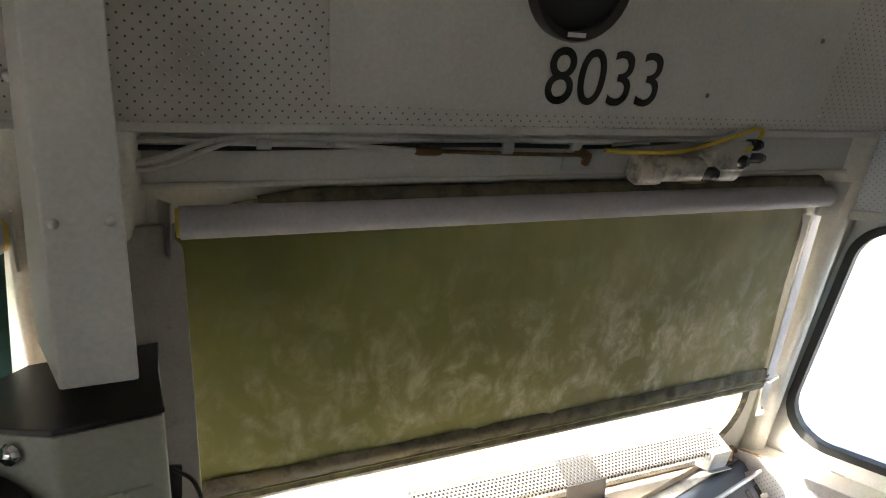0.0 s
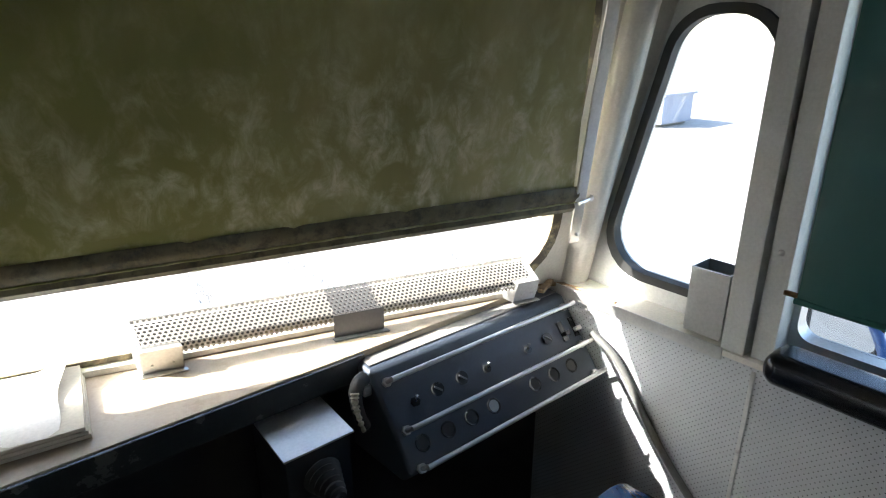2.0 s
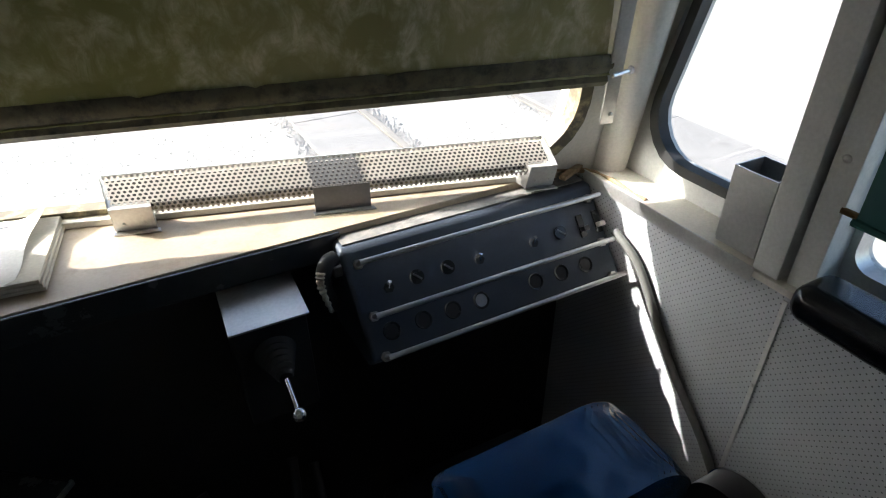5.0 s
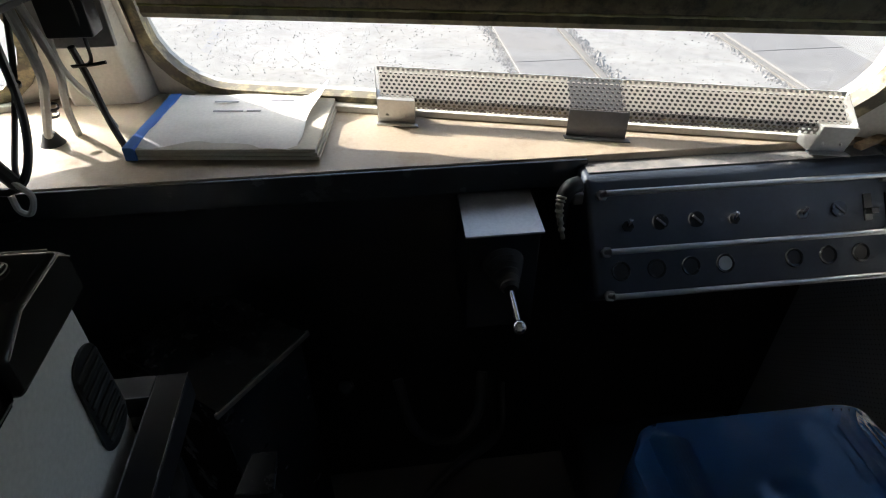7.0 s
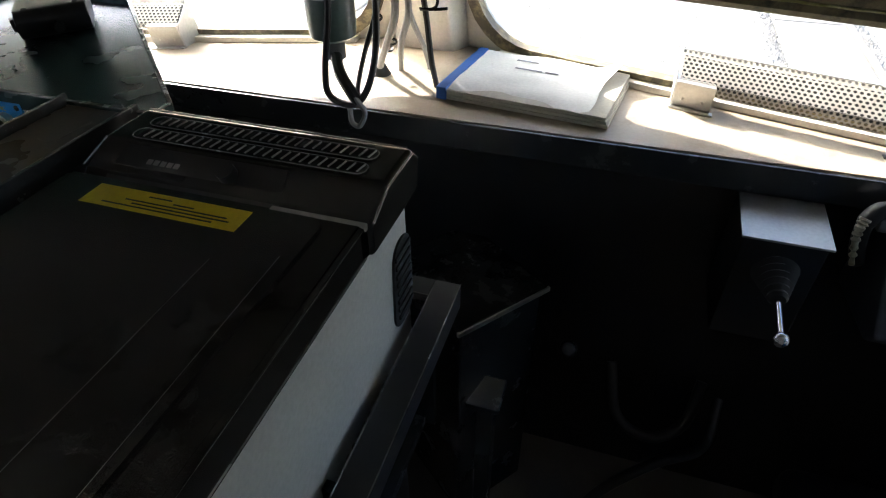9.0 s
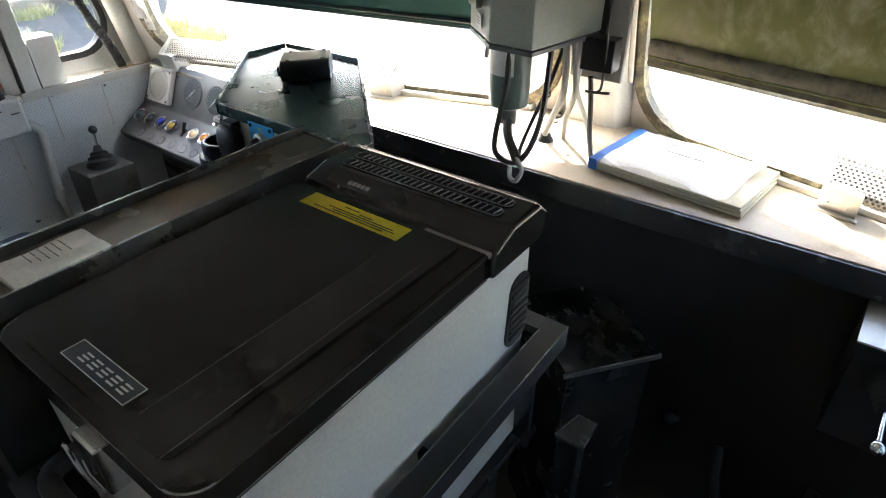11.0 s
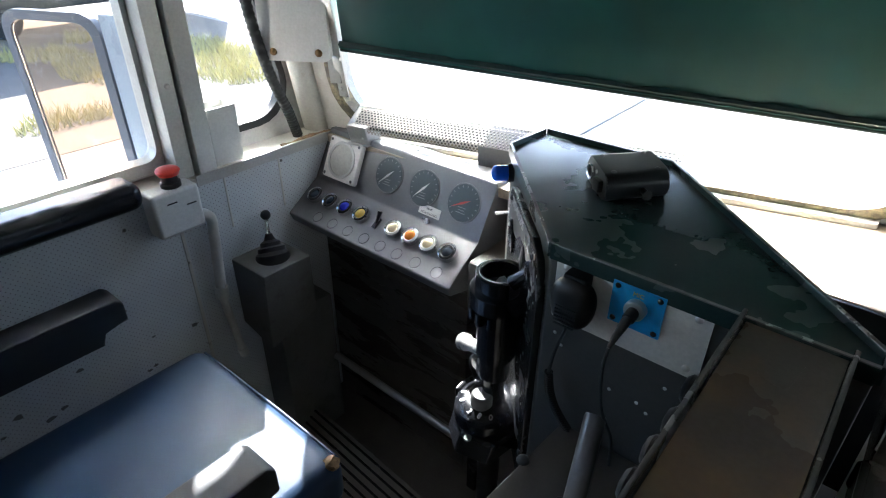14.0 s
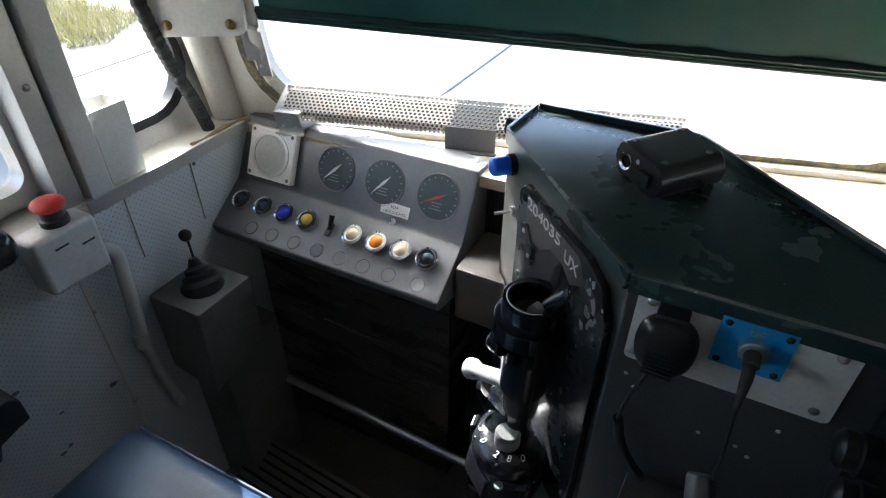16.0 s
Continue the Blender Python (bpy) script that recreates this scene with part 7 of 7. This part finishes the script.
# strips of smooth slab between the ballast, running ahead of the cab
for x0, x1 in ((2.42, 3.42), (5.95, 7.40), (-5.25, -4.00)):
    pave = tagged(part("pavement", box((x0, 3.0, -1.70), (x1, 60.0, -1.672), 0.01), CONCRETE), "smooth worn slab strip between the ballast", "pavement", kind="structure")
    for k in range(14):
        part("slab", box((x0 + 0.02, 3.05 + 2.4 * k, -1.673), (x1 - 0.02, 5.42 + 2.4 * k, -1.664), 0.006), SLAB, pave)
for x0 in (3.50, 5.86):
    tagged(part("edging", box((x0 - 0.05, 3.0, -1.70), (x0 + 0.05, 60.0, -1.668), 0.008), PLANK), "weathered timber edging beside the slab strip", "edging", kind="structure")
bm = bmesh.new()
rng = random.Random(9)
for i in range(9000):
    edge = rng.choice((2.36, 3.62, 5.80, None, None, None))
    x = rng.uniform(-3.8, 5.8) if edge is None else edge + rng.gauss(0, 0.06)
    if 2.42 < x < 3.45:
        continue
    y, r = 5.5 + 7.0 * rng.random() ** 1.5, rng.uniform(0.008, 0.020) * (1.8 if edge else 1.0)
    turn, tip = rng.uniform(0, 6.28), Vector((x + rng.uniform(-0.4, 0.4) * r, y, -1.70 + r * rng.uniform(0.5, 1.1)))
    foot = [bm.verts.new((x + r * rng.uniform(0.7, 1.2) * math.cos(turn + k * 1.571), y + r * rng.uniform(0.7, 1.2) * math.sin(turn + k * 1.571), -1.702)) for k in range(4)]
    top = bm.verts.new(tip)
    for k in range(4):
        bm.faces.new((foot[k], foot[(k + 1) % 4], top))
tagged(part("ballast_stones", bm, STONES, smooth=False), "scattered broken ballast stones on the pale ground", "gravel", kind="stuff")
bm = bmesh.new()
rng = random.Random(4)
for i in range(30000):
    x, y = rng.uniform(-17.0, -10.0), rng.uniform(-3.0, 7.5)
    if noise.noise(Vector((x * 0.5, y * 0.5, 0))) < 0.0:
        continue
    h = rng.uniform(0.06, 0.30)
    a = rng.uniform(0, 6.28)
    dx, dy = 0.012 * math.cos(a), 0.012 * math.sin(a)
    lx, ly = rng.uniform(-0.15, 0.15), rng.uniform(-0.15, 0.15)
    bm.faces.new([bm.verts.new(p) for p in ((x - dx, y - dy, -1.7), (x + dx, y + dy, -1.7), (x + lx, y + ly, -1.7 + h))])
tagged(part("grass", bm, GRASS), "dry yellow grass tufts beside the track", "grass", kind="stuff")
tagged(part("soil", box((-60, -30, -1.7), (-9.0, 9.0, -1.69)), RUSTY), "patch of reddish soil by the track", "ground", kind="structure")


def coach(x0, y0, length, label, face=1):
    ob = thing("railway_coach", (x0, y0, -1.7), label, "railway coach")
    part("body", box((x0 - 1.4, y0, -0.75), (x0 + 1.4, y0 + length, 1.9), 0.12), NAVY, ob)
    part("roof", box((x0 - 1.35, y0 + 0.05, 1.88), (x0 + 1.35, y0 + length - 0.05, 2.25), 0.15), WHITE_COACH, ob)
    part("stripe", box((x0 + face * 1.405 - 0.01, y0 + 0.1, 0.05), (x0 + face * 1.405 + 0.01, y0 + length - 0.1, 0.35)), WHITE_COACH, ob)
    n = int(length / 1.8)
    for k in range(n):
        part("window", box((x0 + face * 1.404 - 0.008, y0 + 0.6 + k * 1.8, 0.6), (x0 + face * 1.404 + 0.008, y0 + 1.8 + k * 1.8, 1.35), 0.004), DARK_LENS, ob)
    for k in (0.12, 0.26, 0.74, 0.88):
        part("wheel", rod([(x0 + face * 0.75, y0 + length * k, -1.25), (x0 + face * 0.88, y0 + length * k, -1.25)], 0.42, 20), BLACK_WORN, ob)
    part("underframe", box((x0 - 1.2, y0 + 0.2, -1.05), (x0 + 1.2, y0 + length - 0.2, -0.74), 0.03), BLACK_WORN, ob)
    return ob


coach(-18.4, -12, 22, "blue railway coach with a white stripe standing in the yard")
PALE_BLUE = surface("faded blue grey paint", (0.26, 0.28, 0.34), 0.6, vary=0.15, scale=2)
crate = thing("equipment_crate", (20.6, 12.2, -1.7), "faded blue grey equipment crate standing in the yard", "crate")
part("box", box((19.6, 11.2, -1.58), (21.6, 13.4, -0.62), 0.03), PALE_BLUE, crate)
part("lid", box((19.5, 11.1, -0.62), (21.7, 13.5, -0.52), 0.02), PALE_BLUE, crate)
for y in (11.5, 13.1):
    part("skid", box((19.6, y - 0.08, -1.70), (21.6, y + 0.08, -1.58), 0.01), PLANK, crate)
for k in range(5):
    part("rib", box((19.56, 11.4 + 0.44 * k, -1.5), (19.60, 11.48 + 0.44 * k, -0.68), 0.006), PALE_BLUE, crate)
shed = thing("yard_shed", (9, 30, -1.7), "pale low shed at the far side of the yard", "shed")
part("wall", box((3, 28, -1.7), (15, 34, 1.6), 0.02), WHITE_COACH, shed)
part("roof", prism([(2.7, 27.6, 1.6), (2.7, 31, 2.9), (2.7, 34.4, 1.6)], (12.6, 0, 0), 0.02), PLANK, shed)


def mirror(side, label):
    ob = thing("rear_mirror", (side * 1.75, 0.24, 0.95), label, "mirror", "outside mirrors")
    m = basis((side * 1.76, 0.245, 0.925), (side * 0.10, 1.0, 0.0), (-side * 1.0, 0.10, -0.28)) if side < 0 else basis((side * 1.76, 0.205, 0.90), (0.10, -1.0, 0.0), (-1.0, -0.10, -0.2))
    out = round_outline([(-0.075, -0.20), (0.075, -0.20), (0.075, 0.20), (-0.075, 0.20)], 0.035)
    inn = round_outline([(-0.065, -0.19), (0.065, -0.19), (0.065, 0.19), (-0.065, 0.19)], 0.028)
    part("rim", band(inn, out, lambda a, b, d: m @ Vector((a, b, d)), -0.005, 0.008), RUBBER, ob)
    part("housing", prism([m @ Vector((p.x, p.y, -0.006)) for p in out], (m.to_3x3() @ Vector((0, 0, -0.03))), 0.006), NAVY, ob)
    glass = bpy.data.materials.new("mirror glass " + str(side))
    glass.use_nodes = True
    bs = glass.node_tree.nodes["Principled BSDF"]
    bs.inputs["Base Color"].default_value, bs.inputs["Metallic"].default_value, bs.inputs["Roughness"].default_value = (0.7, 0.66, 0.62, 1), 1.0, 0.02
    part("mirror_glass", prism([m @ Vector((p.x, p.y, -0.004)) for p in inn], (m.to_3x3() @ Vector((0, 0, 0.004)))), glass, ob)
    part("arm", rod(glide([(side * 1.79, 0.20, 0.86), (side * 1.78, 0.14, 0.78), (side * 1.65, 0.08, 0.74), (side * 1.43, 0.06, 0.74)]), 0.012, 10), NAVY, ob)
    return ob


mirror(1, "outside mirror in a blue housing on the far side")

# tinted wind deflector hinged outside the driver's window, with an added sun blocker above
SLATE = surface("slate blue frame", (0.055, 0.07, 0.10), 0.35, vary=0.1)
shield = thing("wind_deflector", (-1.62, 0.17, 0.72), "brown tinted wind deflector pane in a black frame outside the window", "wind deflector")
wm = basis((-1.625, 0.178, 0.925), (0.25, 0.115, 0.0), (0.115, -0.25, 0.0))
w_out = round_outline([(-0.125, -0.225), (0.125, -0.225), (0.125, 0.25), (-0.125, 0.25)], 0.045)
w_in = round_outline([(-0.107, -0.205), (0.103, -0.205), (0.103, 0.230), (-0.107, 0.230)], 0.035)
part("frame", band(w_in, w_out, lambda a, b, d: wm @ Vector((a, b, d)), -0.008, 0.008), SLATE, shield)
tint = part("pane", prism([wm @ Vector((p.x, p.y, -0.002)) for p in w_in], wm.to_3x3() @ Vector((0, 0, 0.004))), glassy("brown tinted glass", (0.72, 0.55, 0.42)), shield)
tint.visible_shadow = False
# glare on the hinge strip is put into its pale blue colour
part("hinge", box((0.128, -0.225, -0.006), (0.185, 0.25, 0.006), 0.004, wm), surface("pale blue strip", (0.30, 0.36, 0.44), 0.3, vary=0.1), shield, "hinge strip, pale blue for the glare on it")
# never in view: placed only to keep sun off the armrests and seat
awning = tagged(part("sun_blocker", prism([(-1.445, -0.90, 1.56), (-1.445, 0.42, 1.56), (-2.10, 0.42, 1.46), (-2.10, -0.90, 1.46)], (0, 0, 0.004)), NAVY), "unseen blue sheet added above the driver's side window to block sun", "awning")
